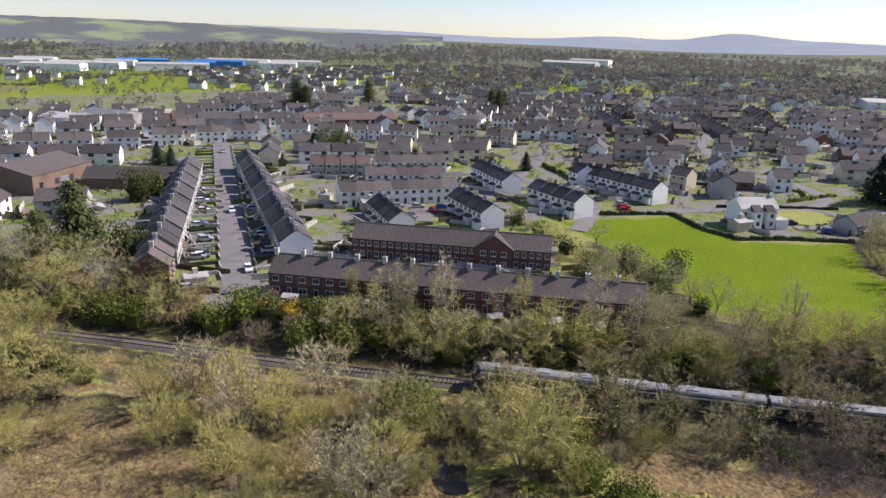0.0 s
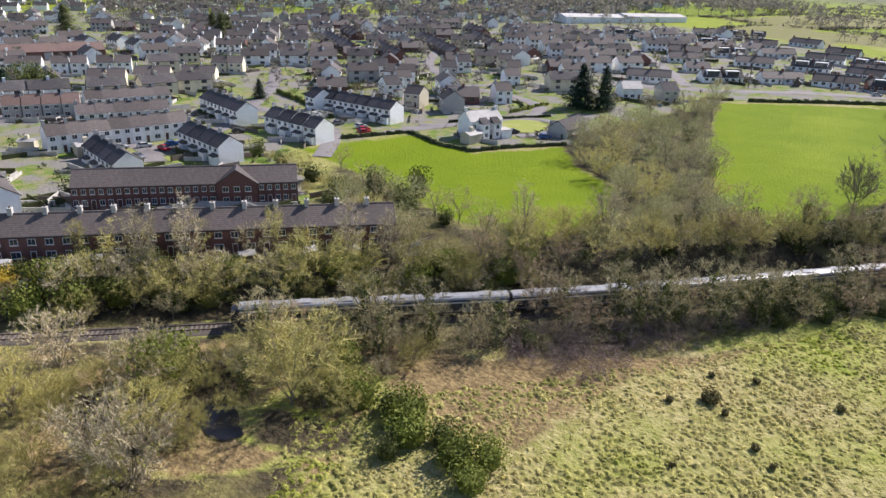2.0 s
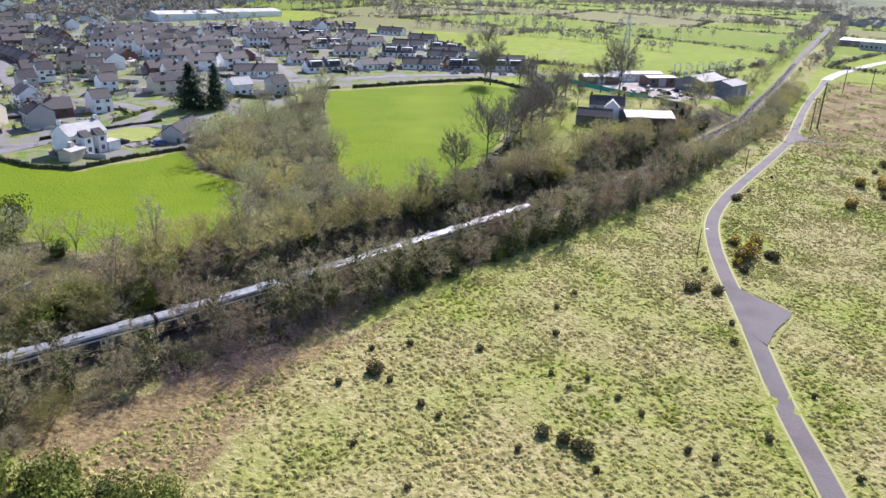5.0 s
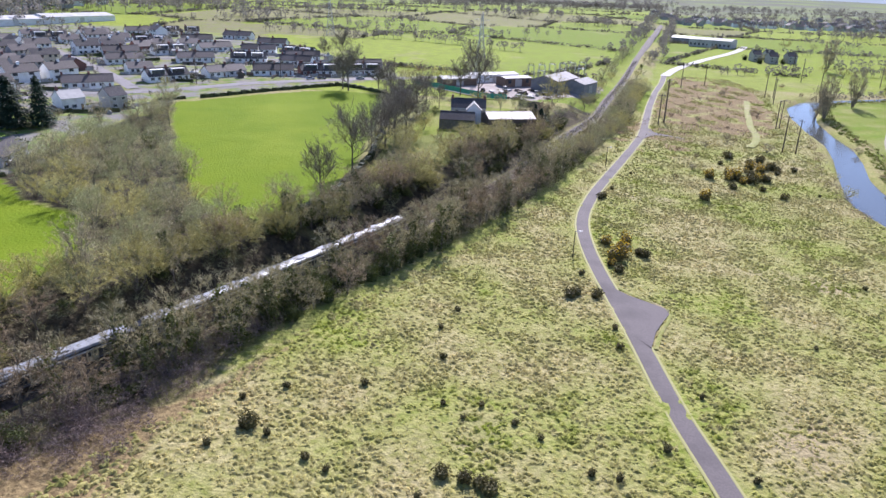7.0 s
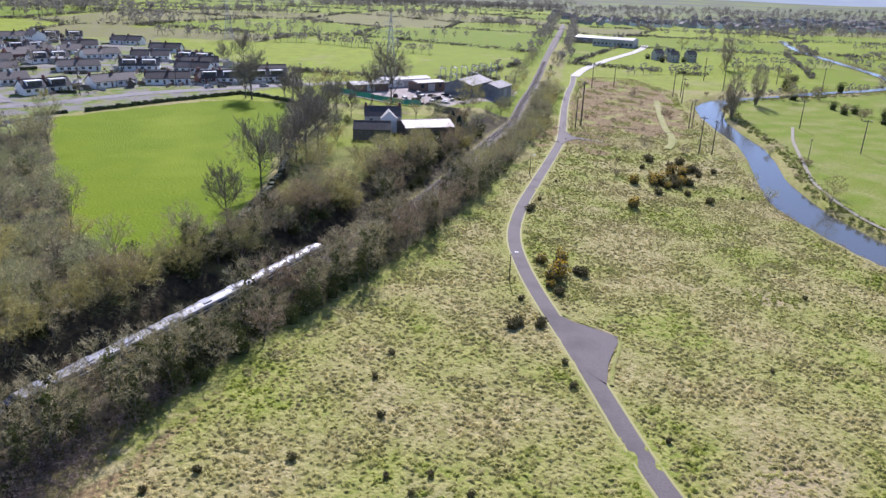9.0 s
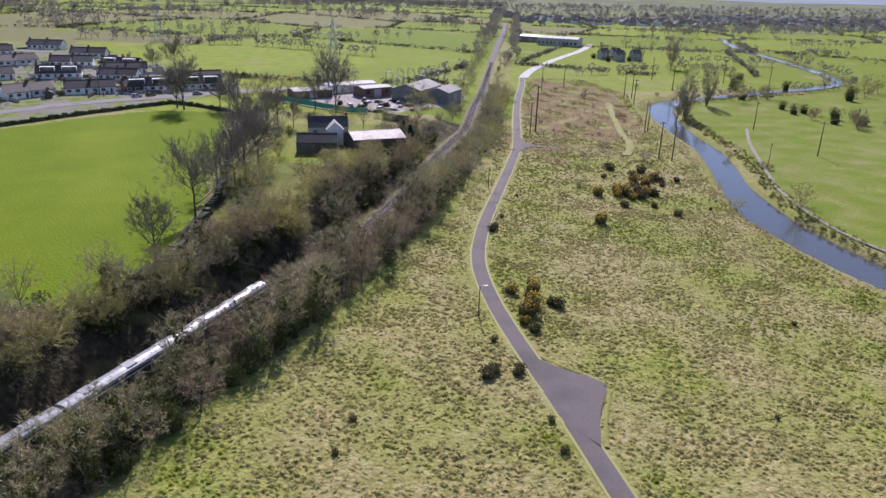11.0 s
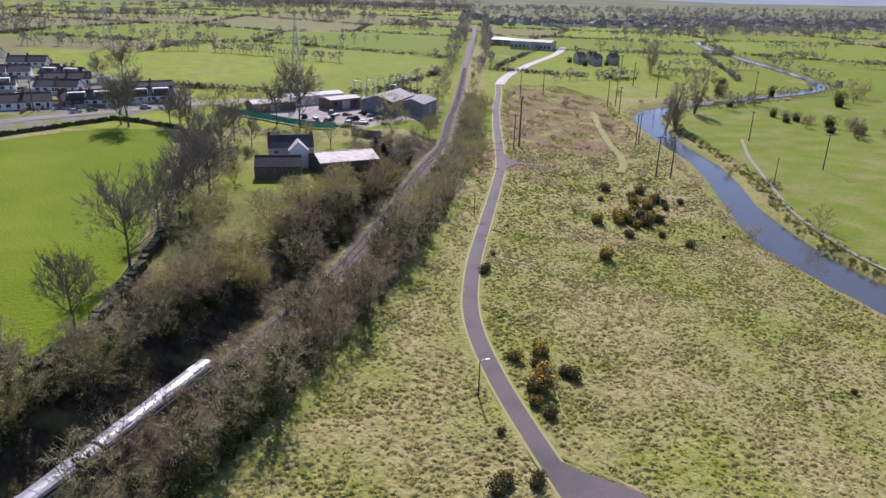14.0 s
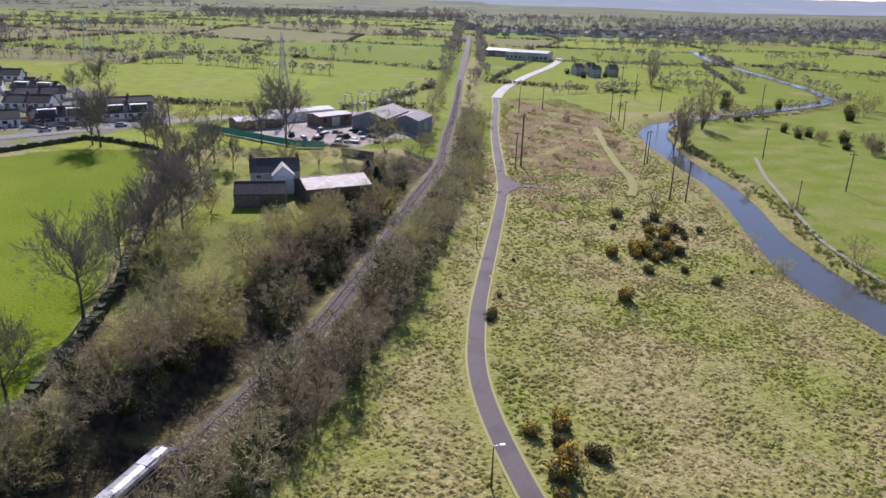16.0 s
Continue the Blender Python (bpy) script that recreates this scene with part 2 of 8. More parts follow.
class Shape:
    """Gathers the boxes, prisms and tubes of one mesh."""

    def __init__(self):
        self.v, self.f, self.s = [], [], []

    def add(self, verts, faces, slot=0):
        n = len(self.v)
        self.v += verts
        self.f += [tuple(n + i for i in f) for f in faces]
        self.s += [slot] * len(faces)

    def box(self, x0, x1, y0, y1, z0, z1, slot=0):
        self.add([(x, y, z) for z in (z0, z1) for y in (y0, y1) for x in (x0, x1)],
                 [(0, 2, 3, 1), (4, 5, 7, 6), (0, 1, 5, 4), (2, 6, 7, 3), (0, 4, 6, 2), (1, 3, 7, 5)], slot)

    def prism(self, outline, x0, x1, slot=0):
        """An outline of (y, z) drawn along x."""
        n = len(outline)
        self.add([(x0, y, z) for y, z in outline] + [(x1, y, z) for y, z in outline],
                 [tuple(range(n - 1, -1, -1)), tuple(range(n, 2 * n))] + [(i, (i + 1) % n, n + (i + 1) % n, n + i) for i in range(n)], slot)

    def tube(self, points, radii, sides=5, slot=0, joint=None):
        """A bent round bar; joint is a vertex of the same mesh that it grows from."""
        n0 = len(self.v)
        if joint is not None:
            self.f.append((joint, n0, n0 + 1))
            self.s.append(slot)
        for k, p in enumerate(points):
            p = Vector(p)
            d = (Vector(points[min(k + 1, len(points) - 1)]) - Vector(points[max(k - 1, 0)])).normalized()
            a = d.orthogonal().normalized()
            b = d.cross(a)
            for i in range(sides):
                t = 2 * math.pi * i / sides
                q = p + (a * math.cos(t) + b * math.sin(t)) * radii[k]
                self.v.append(q[:])
        for k in range(len(points) - 1):
            for i in range(sides):
                j = (i + 1) % sides
                self.f.append((n0 + k * sides + i, n0 + k * sides + j, n0 + (k + 1) * sides + j, n0 + (k + 1) * sides + i))
                self.s.append(slot)
        self.f.append(tuple(n0 + (len(points) - 1) * sides + i for i in range(sides)))
        self.s.append(slot)

    def tri(self, a, b, c, slot=0):
        n = len(self.v)
        self.v += [a, b, c]
        self.f.append((n, n + 1, n + 2))
        self.s.append(slot)

    def quad(self, a, b, c, d, slot=0):
        n = len(self.v)
        self.v += [a, b, c, d]
        self.f.append((n, n + 1, n + 2, n + 3))
        self.s.append(slot)

    def make(self, name, mats, parent=None, label="", smooth=False):
        ob = mesh_object(name, self.v, self.f, mats, self.s, parent, smooth)
        return tagged(ob, label) if label else ob


# ---- the lie of the land ----
RAIL = [(-200, -215), (-150, -144), (-131, -113.5), (-104.5, -76), (-91.5, -56.5), (-66.2, -20), (-54.2, -1.5), (-42.3, 18.5), (-30.5, 39), (-16.2, 64.5), (3, 100),
        (18, 136), (32.5, 177), (48, 214), (60, 262), (72, 303), (90, 373), (106, 438), (140, 568), (181, 727), (254, 1024), (326, 1300), (384, 1520)]
RIVER = [(160, 0), (128, 48), (119.5, 74), (117.5, 90), (116.5, 108), (118.5, 122), (125, 146), (134, 170), (140.5, 192), (143.5, 217), (149, 247), (160, 280), (176, 301), (198, 313), (226, 321), (254, 329), (280, 338), (304, 349), (322, 364), (334, 387), (344, 424), (351, 459), (359, 499), (367, 542), (372, 580), (395, 640), (420, 700)]
NP_RAIL, NP_RIVER = np.array(RAIL, float), np.array(RIVER, float)


def line_distance(x, y, line):
    """The distance from points to a line of (x, y), positive on its left."""
    best = np.full(np.shape(x), 1e9)
    side = np.ones(np.shape(x))
    for (ax, ay), (bx, by) in zip(line[:-1], line[1:]):
        dx, dy = bx - ax, by - ay
        s = np.clip(((x - ax) * dx + (y - ay) * dy) / (dx * dx + dy * dy), 0, 1)
        d = np.hypot(ax + s * dx - x, ay + s * dy - y)
        nearer = d < best
        best = np.where(nearer, d, best)
        side = np.where(nearer, np.where(dx * (y - ay) - dy * (x - ax) > 0, 1.0, -1.0), side)
    return best * side


def step(a, b, v):
    v = np.clip((v - a) / (b - a), 0, 1)
    return v * v * (3 - 2 * v)


def land(x, y):
    """The height of the ground."""
    x, y = np.asarray(x, float), np.asarray(y, float)
    d = line_distance(x, y, NP_RAIL)
    west = 0.3 + step(4, 16, d) * 3.7 + 0.012 * np.clip(d - 16, 0, 260)
    west = west - 2.6 * np.exp(-((d - 8.0) / 3.2) ** 2) * step(-12, 12, y) * (1 - step(84, 104, y))
    east = 0.3 + (0.3 - 0.03 * np.clip(x, -30, 100)) * step(4, 14, -d)
    z = np.where(d > 0, west, east) + 0.018 * np.clip(y - 60, 0, 560)
    far = np.hypot(x - 5, y + 80)
    ang = np.arctan2(-(x - 5), y + 80)
    ridge = 30 + 8 * np.sin(ang * 5.0 + 0.6) + 5 * np.sin(ang * 13)
    z = z + ridge * step(1500, 4300, far) + 2.5 * step(500, 900, far) * np.sin(x / 170 + 1.0) * np.sin(y / 140)
    r = np.abs(line_distance(x, y, NP_RIVER))
    half = 6.6 - 2.2 * step(112, 150, y) + 1.5 * step(235, 275, y)
    return z - 2.6 * (1 - step(half - 1.4, half + 2.0, r)) * (1 - step(300, 330, y))


def ground(x, y):
    return float(land(np.array([x]), np.array([y]))[0])


def inside(x, y, poly):
    ok = np.zeros(np.shape(x), bool)
    for (ax, ay), (bx, by) in zip(poly, poly[1:] + poly[:1]):
        cross = (ay > y) != (by > y)
        ok ^= cross & (x < (bx - ax) * (y - ay) / ((by - ay) or 1e-9) + ax)
    return ok


def axis(lo, hi, fine, out_lo, out_hi):
    """Places of the land's grid: fine in the middle, 24 m apart in the farmland, wide in the hills."""
    def outward(start, end):
        a, s = [start], fine
        while a[-1] < end:
            s = min(s * 1.07, 24) if a[-1] < 1500 else s * 1.13
            a.append(a[-1] + s)
        return a
    left = [-v for v in outward(-lo, -out_lo)][::-1]
    return np.array(left[:-1] + list(np.arange(lo, hi, fine)) + outward(hi, out_hi))


FIELD_1 = [(-169, 11.3), (-160.7, 47.5), (-133.3, 47.5), (-119.9, 75.4), (-104.7, 60.3), (-87.1, 52), (-76, 34), (-76, 11.8), (-91, 2.5), (-120.1, 7), (-145.2, 9)]
FIELD_2 = [(-122, 181.5), (-91.5, 211.4), (-67.7, 229.7), (-45.7, 222), (-40, 190), (-37.5, 140.1), (-35.5, 106.1), (-38.3, 75), (-48, 54.8), (-60.7, 58.6), (-75.1, 80.9), (-90.5, 108.5)]
TOWN = [(-130, -90), (-139, -96), (-152, -108), (-176, -124), (-212, -215), (-520, -330), (-700, 100), (-480, 470), (-300, 470), (-205, 440), (-95, 350), (-52, 305), (-45, 275), (-69, 240), (-92, 218), (-122, 188), (-128, 105), (-122, 80), (-134, 50), (-162, 50), (-172, 10), (-125, -14), (-96, -26)]
YARD = [(-30, 255), (-6, 232), (20, 226), (44, 246), (62, 290), (50, 310), (8, 285)]
WOOD_B = [(-108, -66), (-92, -32), (-120, -8), (-146, 8), (-120, 6), (-91, 2), (-76, 10), (-74, 34), (-86, 54), (-105, 61), (-122, 78), (-126, 104), (-122, 180), (-91, 110), (-75, 82), (-61, 59), (-48, 55), (-36, 75), (-33, 106), (-32, 140), (-16, 150), (8, 142), (-8, 100), (-30, 54), (-50, 18), (-74, -20), (-100, -58)]
BANK_WOOD = [(-127, -90), (-139, -96), (-152, -107), (-176, -123), (-212, -215), (-165, -215), (-140, -140), (-126, -118), (-119, -104), (-121, -94)]
SCRUB = [(-140, -135), (-112, -95), (-90, -62), (-68, -34), (-58, -28), (-60, -48), (-50, -60), (-40, -110), (-80, -170)]
FARM_LAWN = [(-23, 102), (-12, 106), (4, 146), (16, 158), (12, 176), (22, 190), (18, 206), (-22, 204), (-26, 150)]
PURPLE_EDGE = [(-52, -30), (-41, -27), (-38, -13), (-35, 1), (-29, 16), (-24, 24), (-34, 16), (-46, -3), (-58, -20)]
BROWN_HOLLOW = [(-97, -104), (-90, -122), (-68, -122), (-64, -106), (-78, -97)]
BROWN_PATCH = [(-66, -42), (-52, -28), (-33, -6), (-26, 8), (-30, -4), (-38, -22), (-36, -44), (-52, -50)]
ROUGH_STRAW = [(76, 224), (102, 206), (112, 196), (126, 222), (138, 262), (146, 296), (150, 330), (132, 372), (116, 370), (98, 300)]
BROWN_BANK = [(48, 196), (62, 150), (72, 150), (88, 200), (112, 232), (120, 300), (92, 300), (80, 240)]

gx, gy = axis(-125, 150, 1.3, -4700, 4700), axis(-130, 260, 1.3, -4700, 4900)
GX, GY = np.meshgrid(gx, gy)
wob = np.array([noise.noise((x * 0.12, y * 0.12, 0.0)) for x, y in zip(GX.ravel(), GY.ravel())]).reshape(GX.shape)
wob2 = np.array([noise.noise((x * 0.5, y * 0.5, 3.0)) for x, y in zip(GX.ravel(), GY.ravel())]).reshape(GX.shape)
RD = line_distance(GX, GY, NP_RAIL)
FAR = np.hypot(GX - 5, GY + 80)
GZ = land(GX, GY)
meadow = (RD < -9) & (np.abs(line_distance(GX, GY, NP_RIVER)) > 11)
GZ = GZ + np.where(meadow, 0.16 * wob2 + 0.25 * wob, 0.1 * wob)
sx, sy = GX + 1.6 * wob, GY + 1.6 * wob2
BANK_GRASS = [(-37, 62), (-31, 64), (-25, 88), (-21, 104), (-22, 146), (-31, 146), (-30.5, 112), (-32, 94), (-34.5, 76)]
lawn = (inside(sx, sy, FARM_LAWN) | inside(sx, sy, BANK_GRASS)) & (wob > -0.5)
pasture = np.maximum((inside(sx, sy, FIELD_1) | inside(sx, sy, FIELD_2)).astype(float), 0.55 * lawn)
lush = (RD < -12) & (RD > -19.5 + 4 * wob) & (GY > -5) & (GY < 150) & (wob2 > -0.35)
far_verge = inside(sx, sy, [(69.5, 245), (75, 242), (83.4, 276), (98, 327), (90.6, 318), (76, 275)])
pasture = np.maximum(pasture, np.maximum(0.42 * lush, 0.8 * far_verge))
town = inside(sx, sy, TOWN).astype(float)
yard = inside(sx, sy, YARD).astype(float)
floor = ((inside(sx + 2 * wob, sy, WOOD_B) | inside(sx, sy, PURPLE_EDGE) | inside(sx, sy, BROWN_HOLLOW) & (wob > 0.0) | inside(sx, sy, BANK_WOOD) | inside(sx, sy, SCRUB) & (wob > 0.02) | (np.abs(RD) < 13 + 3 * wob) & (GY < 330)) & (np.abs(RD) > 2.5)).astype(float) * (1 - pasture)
brown = (inside(sx, sy, BROWN_PATCH) | inside(sx, sy, BROWN_HOLLOW) | inside(sx + 3 * wob, sy + 3 * wob2, ROUGH_STRAW) & (wob > -0.22) | inside(sx, sy, SCRUB) & (wob < -0.05) | inside(sx + 4 * wob, sy + 4 * wob, BROWN_BANK) & (wob > 0.1)).astype(float)
past_river = (line_distance(GX, GY, NP_RIVER) < -11) & (GX > 90)
farm = (((RD > 0) & (town < 0.5) & ((GY > 225) | (FAR > 450))) | (RD < -14) & ((GY > 330) | (GX > 280)) | past_river | (FAR > 700)).astype(float) * (1 - town) * (1 - yard)
farm = np.where(past_river & (FAR < 520), 0.8 + 0.6 * wob, farm).clip(0, 1)
bank = (np.abs(line_distance(GX, GY, NP_RIVER)) < 14 + 3 * wob).astype(float)
rs = np.random.RandomState(5)
seeds = np.array([(x + rs.uniform(-45, 45) + 0.4 * y, y + rs.uniform(-45, 45) - 0.3 * x) for x in range(-2600, 2700, 165) for y in range(-1900, 2700, 150)])
seeds = seeds[(np.abs(seeds[:, 0]) < 2300) & (np.abs(seeds[:, 1]) < 2300)]
seed_tone = rs.rand(len(seeds))
BIG_FIELD = [(-175, 458), (-63, 460), (-16, 441), (24, 411), (9, 353), (-59, 329), (-104, 362)]


def nearest_two(x, y):
    """For each point its field, and how much nearer that field's seed is than the next one's."""
    best, other, d1, d2 = [], [], [], []
    for k in range(0, len(x), 4000):
        d = np.hypot(x[k:k + 4000, None] - seeds[None, :, 0], y[k:k + 4000, None] - seeds[None, :, 1])
        two = np.argpartition(d, 1, axis=1)[:, :2]
        dd = np.take_along_axis(d, two, 1)
        flip = dd[:, 0] > dd[:, 1]
        best.append(np.where(flip, two[:, 1], two[:, 0]))
        other.append(np.where(flip, two[:, 0], two[:, 1]))
        d1.append(dd.min(1))
        d2.append(dd.max(1))
    return np.concatenate(best), np.concatenate(other), np.concatenate(d1), np.concatenate(d2)


tone = np.zeros(GX.size)
pick = (farm.ravel() > 0.5) & (FAR.ravel() < 2600)
fi, _, _, _ = nearest_two(GX.ravel()[pick], GY.ravel()[pick])
tone[pick] = seed_tone[fi]
tone = np.where(inside(GX, GY, BIG_FIELD), 0.7, tone.reshape(GX.shape))
tone = np.where(past_river & (FAR < 560), 0.05, tone)
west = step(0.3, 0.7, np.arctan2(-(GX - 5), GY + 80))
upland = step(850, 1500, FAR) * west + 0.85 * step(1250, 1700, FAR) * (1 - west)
verts = np.stack([GX, GY, GZ], -1).reshape(-1, 3)
ny, nx = GX.shape
idx = np.arange(nx * ny).reshape(ny, nx)
quads = np.stack([idx[:-1, :-1], idx[:-1, 1:], idx[1:, 1:], idx[1:, :-1]], -1).reshape(-1, 4)


def land_material():
    m, nt, bs = node_material("land")

    def zone(name):
        a = nt.nodes.new("ShaderNodeAttribute")
        a.attribute_name = name
        s = nt.nodes.new("ShaderNodeSeparateColor")
        nt.links.new(a.outputs["Color"], s.inputs[0])
        return s.outputs

    za, zb = zone("zone_a"), zone("zone_b")
    rough = mixer(nt, noise_fac(nt, 0.9, 0.36, 0.62, 6), (0.20, 0.19, 0.06), (0.37, 0.32, 0.155))
    rough = mixer(nt, noise_fac(nt, 0.045, 0.40, 0.62, 6), rough, mixer(nt, noise_fac(nt, 0.7, 0.35, 0.6, 6), (0.17, 0.21, 0.032), (0.29, 0.29, 0.085)))
    rough = mixer(nt, noise_fac(nt, 0.03, 0.60, 0.72, 6), rough, (0.31, 0.255, 0.14))
    grass = mixer(nt, noise_fac(nt, 0.08, 0.3, 0.7, 6), (0.122, 0.186, 0.003), (0.156, 0.214, 0.005))
    grass = mixer(nt, noise_fac(nt, 2.2, 0.45, 0.8, 3), grass, (0.11, 0.165, 0.005))
    grass = mixer(nt, noise_fac(nt, 0.02, 0.55, 0.75, 3), grass, (0.19, 0.245, 0.015))
    # Brown leaf litter, its colour darkened further to carry the shade under the trees.
    shaded_litter = mixer(nt, noise_fac(nt, 0.8, 0.35, 0.65, 6), (0.035, 0.03, 0.02), (0.085, 0.07, 0.04))
    shaded_litter = mixer(nt, noise_fac(nt, 0.12, 0.5, 0.62, 4), shaded_litter, (0.15, 0.135, 0.055))
    dead = mixer(nt, noise_fac(nt, 1.2, 0.35, 0.65, 6), (0.14, 0.10, 0.05), (0.28, 0.21, 0.10))
    zc = zone("zone_c")
    fields = mixer(nt, zc[0], (0.135, 0.205, 0.012), (0.28, 0.34, 0.035))
    mr = nt.nodes.new("ShaderNodeMapRange")
    mr.inputs[1].default_value, mr.inputs[2].default_value = 0.80, 0.84
    nt.links.new(zc[0], mr.inputs[0])
    fields = mixer(nt, mr.outputs[0], fields, (0.20, 0.18, 0.10))
    fields = mixer(nt, noise_fac(nt, 0.15, 0.4, 0.75, 5), fields, (0.18, 0.205, 0.03))
    fields = mixer(nt, noise_fac(nt, 0.035, 0.58, 0.78, 7), fields, (0.29, 0.265, 0.115))
    fields = mixer(nt, noise_fac(nt, 1.1, 0.5, 0.75, 4), fields, (0.13, 0.16, 0.035))
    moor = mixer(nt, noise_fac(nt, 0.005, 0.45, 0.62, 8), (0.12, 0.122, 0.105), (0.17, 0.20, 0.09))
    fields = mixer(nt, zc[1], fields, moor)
    yards = mixer(nt, noise_fac(nt, 0.11, 0.42, 0.55, 3), (0.21, 0.20, 0.18), mixer(nt, noise_fac(nt, 0.3, 0.4, 0.6), (0.12, 0.19, 0.03), (0.23, 0.22, 0.10)))
    gravel = mixer(nt, noise_fac(nt, 0.3, 0.3, 0.7), (0.44, 0.39, 0.35), (0.30, 0.265, 0.24))
    col = mixer(nt, za[0], rough, grass)
    col = mixer(nt, za[1], col, shaded_litter)
    col = mixer(nt, za[2], col, yards)
    col = mixer(nt, zb[0], col, fields)
    col = mixer(nt, zb[1], col, dead)
    col = mixer(nt, zb[2], col, gravel)
    nt.links.new(col, bs.inputs["Base Color"])
    bs.inputs["Roughness"].default_value = 0.95
    bs.inputs["Specular IOR Level"].default_value = 0.1
    bump(nt, bs, noise_fac(nt, 1.6, 0.2, 0.8, 6), 0.9, 0.25)
    MATS["land"] = m


land_material()
land_ob = mesh_object("ground", verts.tolist(), quads.tolist(), "land", smooth=True)
tagged(land_ob, "rough meadow, green pasture and town ground reaching far hills", "ground", kind="structure")
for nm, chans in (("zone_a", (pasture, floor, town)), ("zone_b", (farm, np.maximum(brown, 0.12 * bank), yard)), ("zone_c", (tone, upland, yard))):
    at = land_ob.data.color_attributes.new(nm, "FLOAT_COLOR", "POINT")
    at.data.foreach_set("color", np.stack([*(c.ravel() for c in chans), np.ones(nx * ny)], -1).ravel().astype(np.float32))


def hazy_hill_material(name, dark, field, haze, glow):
    """Far hillsides: woods and fields, with the distance's pale haze put in as bluish emission."""
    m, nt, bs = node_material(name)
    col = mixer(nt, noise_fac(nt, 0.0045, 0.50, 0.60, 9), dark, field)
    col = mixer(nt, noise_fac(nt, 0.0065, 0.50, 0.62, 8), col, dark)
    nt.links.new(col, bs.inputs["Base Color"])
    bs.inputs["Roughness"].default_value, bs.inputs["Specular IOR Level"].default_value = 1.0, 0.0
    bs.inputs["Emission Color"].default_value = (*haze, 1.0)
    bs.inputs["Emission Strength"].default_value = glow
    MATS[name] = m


# The farther range gets the stronger haze glow.
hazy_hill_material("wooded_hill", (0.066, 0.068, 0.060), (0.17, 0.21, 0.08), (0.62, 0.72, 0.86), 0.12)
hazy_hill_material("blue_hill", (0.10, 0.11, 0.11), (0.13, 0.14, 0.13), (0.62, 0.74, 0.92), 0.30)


def far_hill(name, r0, r1, a0, a1, crest, mat, label):
    """A hillside that climbs from radius r0 to its crest at r1, over the bearings a0 to a1 (from north, towards the west)."""
    na, nr = int((a1 - a0) / 0.006), 9
    v, f = [], []
    for i in range(na + 1):
        a = a0 + (a1 - a0) * i / na
        top = crest(a) + 2.5 * noise.noise((a * 60, r0 * 0.01, 0.0))
        for j in range(nr + 1):
            k = j / nr
            r = r0 + (r1 - r0) * k
            x, y = 5 - math.sin(a) * r, -80 + math.cos(a) * r
            g = ground(5 - math.sin(a) * r0, -80 + math.cos(a) * r0) - 2
            up = k * k * (3 - 2 * k) if k < 1 else 1.0
            v.append((x, y, g + (top - g) * up + 5 * noise.noise((x * 0.004, y * 0.004, 5.0)) * up * (1 - k)))
        if i:
            n = (nr + 1) * i
            f += [(n - nr - 1 + j, n + j, n + j + 1, n - nr + j) for j in range(nr)]
    return tagged(mesh_object(name, v, [q[::-1] for q in f], mat, smooth=True), label, "hills", kind="structure")


def bell(a, at, wide, high):
    return high * math.exp(-((a - at) / wide) ** 2)


far_hill("backdrop", 2000, 2900, 1.18, 2.5, lambda a: 64 + 24 * float(step(1.20, 1.62, np.array(a))), "wooded_hill", "wooded grey-green hills behind the town, haze put in as glow")
far_hill("backdrop", 3300, 4300, -0.9, 1.5, lambda a: 70 + bell(a, 0.80, 0.055, 44) + bell(a, 0.70, 0.12, 28) + bell(a, 0.95, 0.07, 26) + bell(a, 1.27, 0.12, 21) + bell(a, 1.45, 0.1, 22) + 18 * float(step(0.55, 0.2, np.array(a))), "blue_hill", "far horizon hills with pale blue haze put in as glow")


def strip(name, line, width, mat, lift=0.05, sides=None, sub=4.0):
    """A ribbon of ground cover along a line, on the land."""
    pts = []
    for (ax, ay), (bx, by) in zip(line[:-1], line[1:]):
        n = max(1, int(math.hypot(bx - ax, by - ay) / sub))
        pts += [(ax + (bx - ax) * i / n, ay + (by - ay) * i / n) for i in range(n)]
    pts.append(line[-1])
    pts = smooth_line(pts)
    v, f = [], []
    for i, (x, y) in enumerate(pts):
        a, b = pts[max(i - 1, 0)], pts[min(i + 1, len(pts) - 1)]
        dx, dy = b[0] - a[0], b[1] - a[1]
        L = math.hypot(dx, dy) or 1
        w = width / 2 * (1 + 0.05 * noise.noise((x * 0.3, y * 0.3, 7)))
        for s in (-1, -0.33, 0.33, 1):
            px, py = x - dy / L * w * s, y + dx / L * w * s
            v.append((px, py, ground(px, py) + lift + (0.12 if abs(s) < 0.5 else 0.0)))
        if i:
            n = 4 * i
            f += [(n - 4 + k, n + k, n + k + 1, n - 3 + k) for k in range(3)]
    return mesh_object(name, v, [t[::-1] for t in f], mat, smooth=True)


def smooth_line(pts, rounds=3):
    for _ in range(rounds):
        pts = [pts[0]] + [tuple((a[k] + 2 * b[k] + c[k]) / 4 for k in (0, 1)) for a, b, c in zip(pts, pts[1:], pts[2:])] + [pts[-1]]
    return pts


LANE = [(52.9, -219.3), (38, -70), (35, -40), (33, -18), (31, -7), (30.2, 6.6), (29.6, 16.8), (28.6, 29), (27.2, 43.9), (26.4, 57.4), (26.3, 73.2), (28, 85.6), (33.6, 105.7), (41.3, 127.4), (52.5, 158.6), (62.6, 187.9), (69.8, 216.9), (80.2, 260.1), (92.6, 306.5), (104.5, 345.2), (113, 378)]
lane = strip("road", LANE, 2.9, "lane_tarmac", 0.10)
tagged(lane, "narrow purple-grey tarmac lane winding through the meadow", "road", kind="structure")

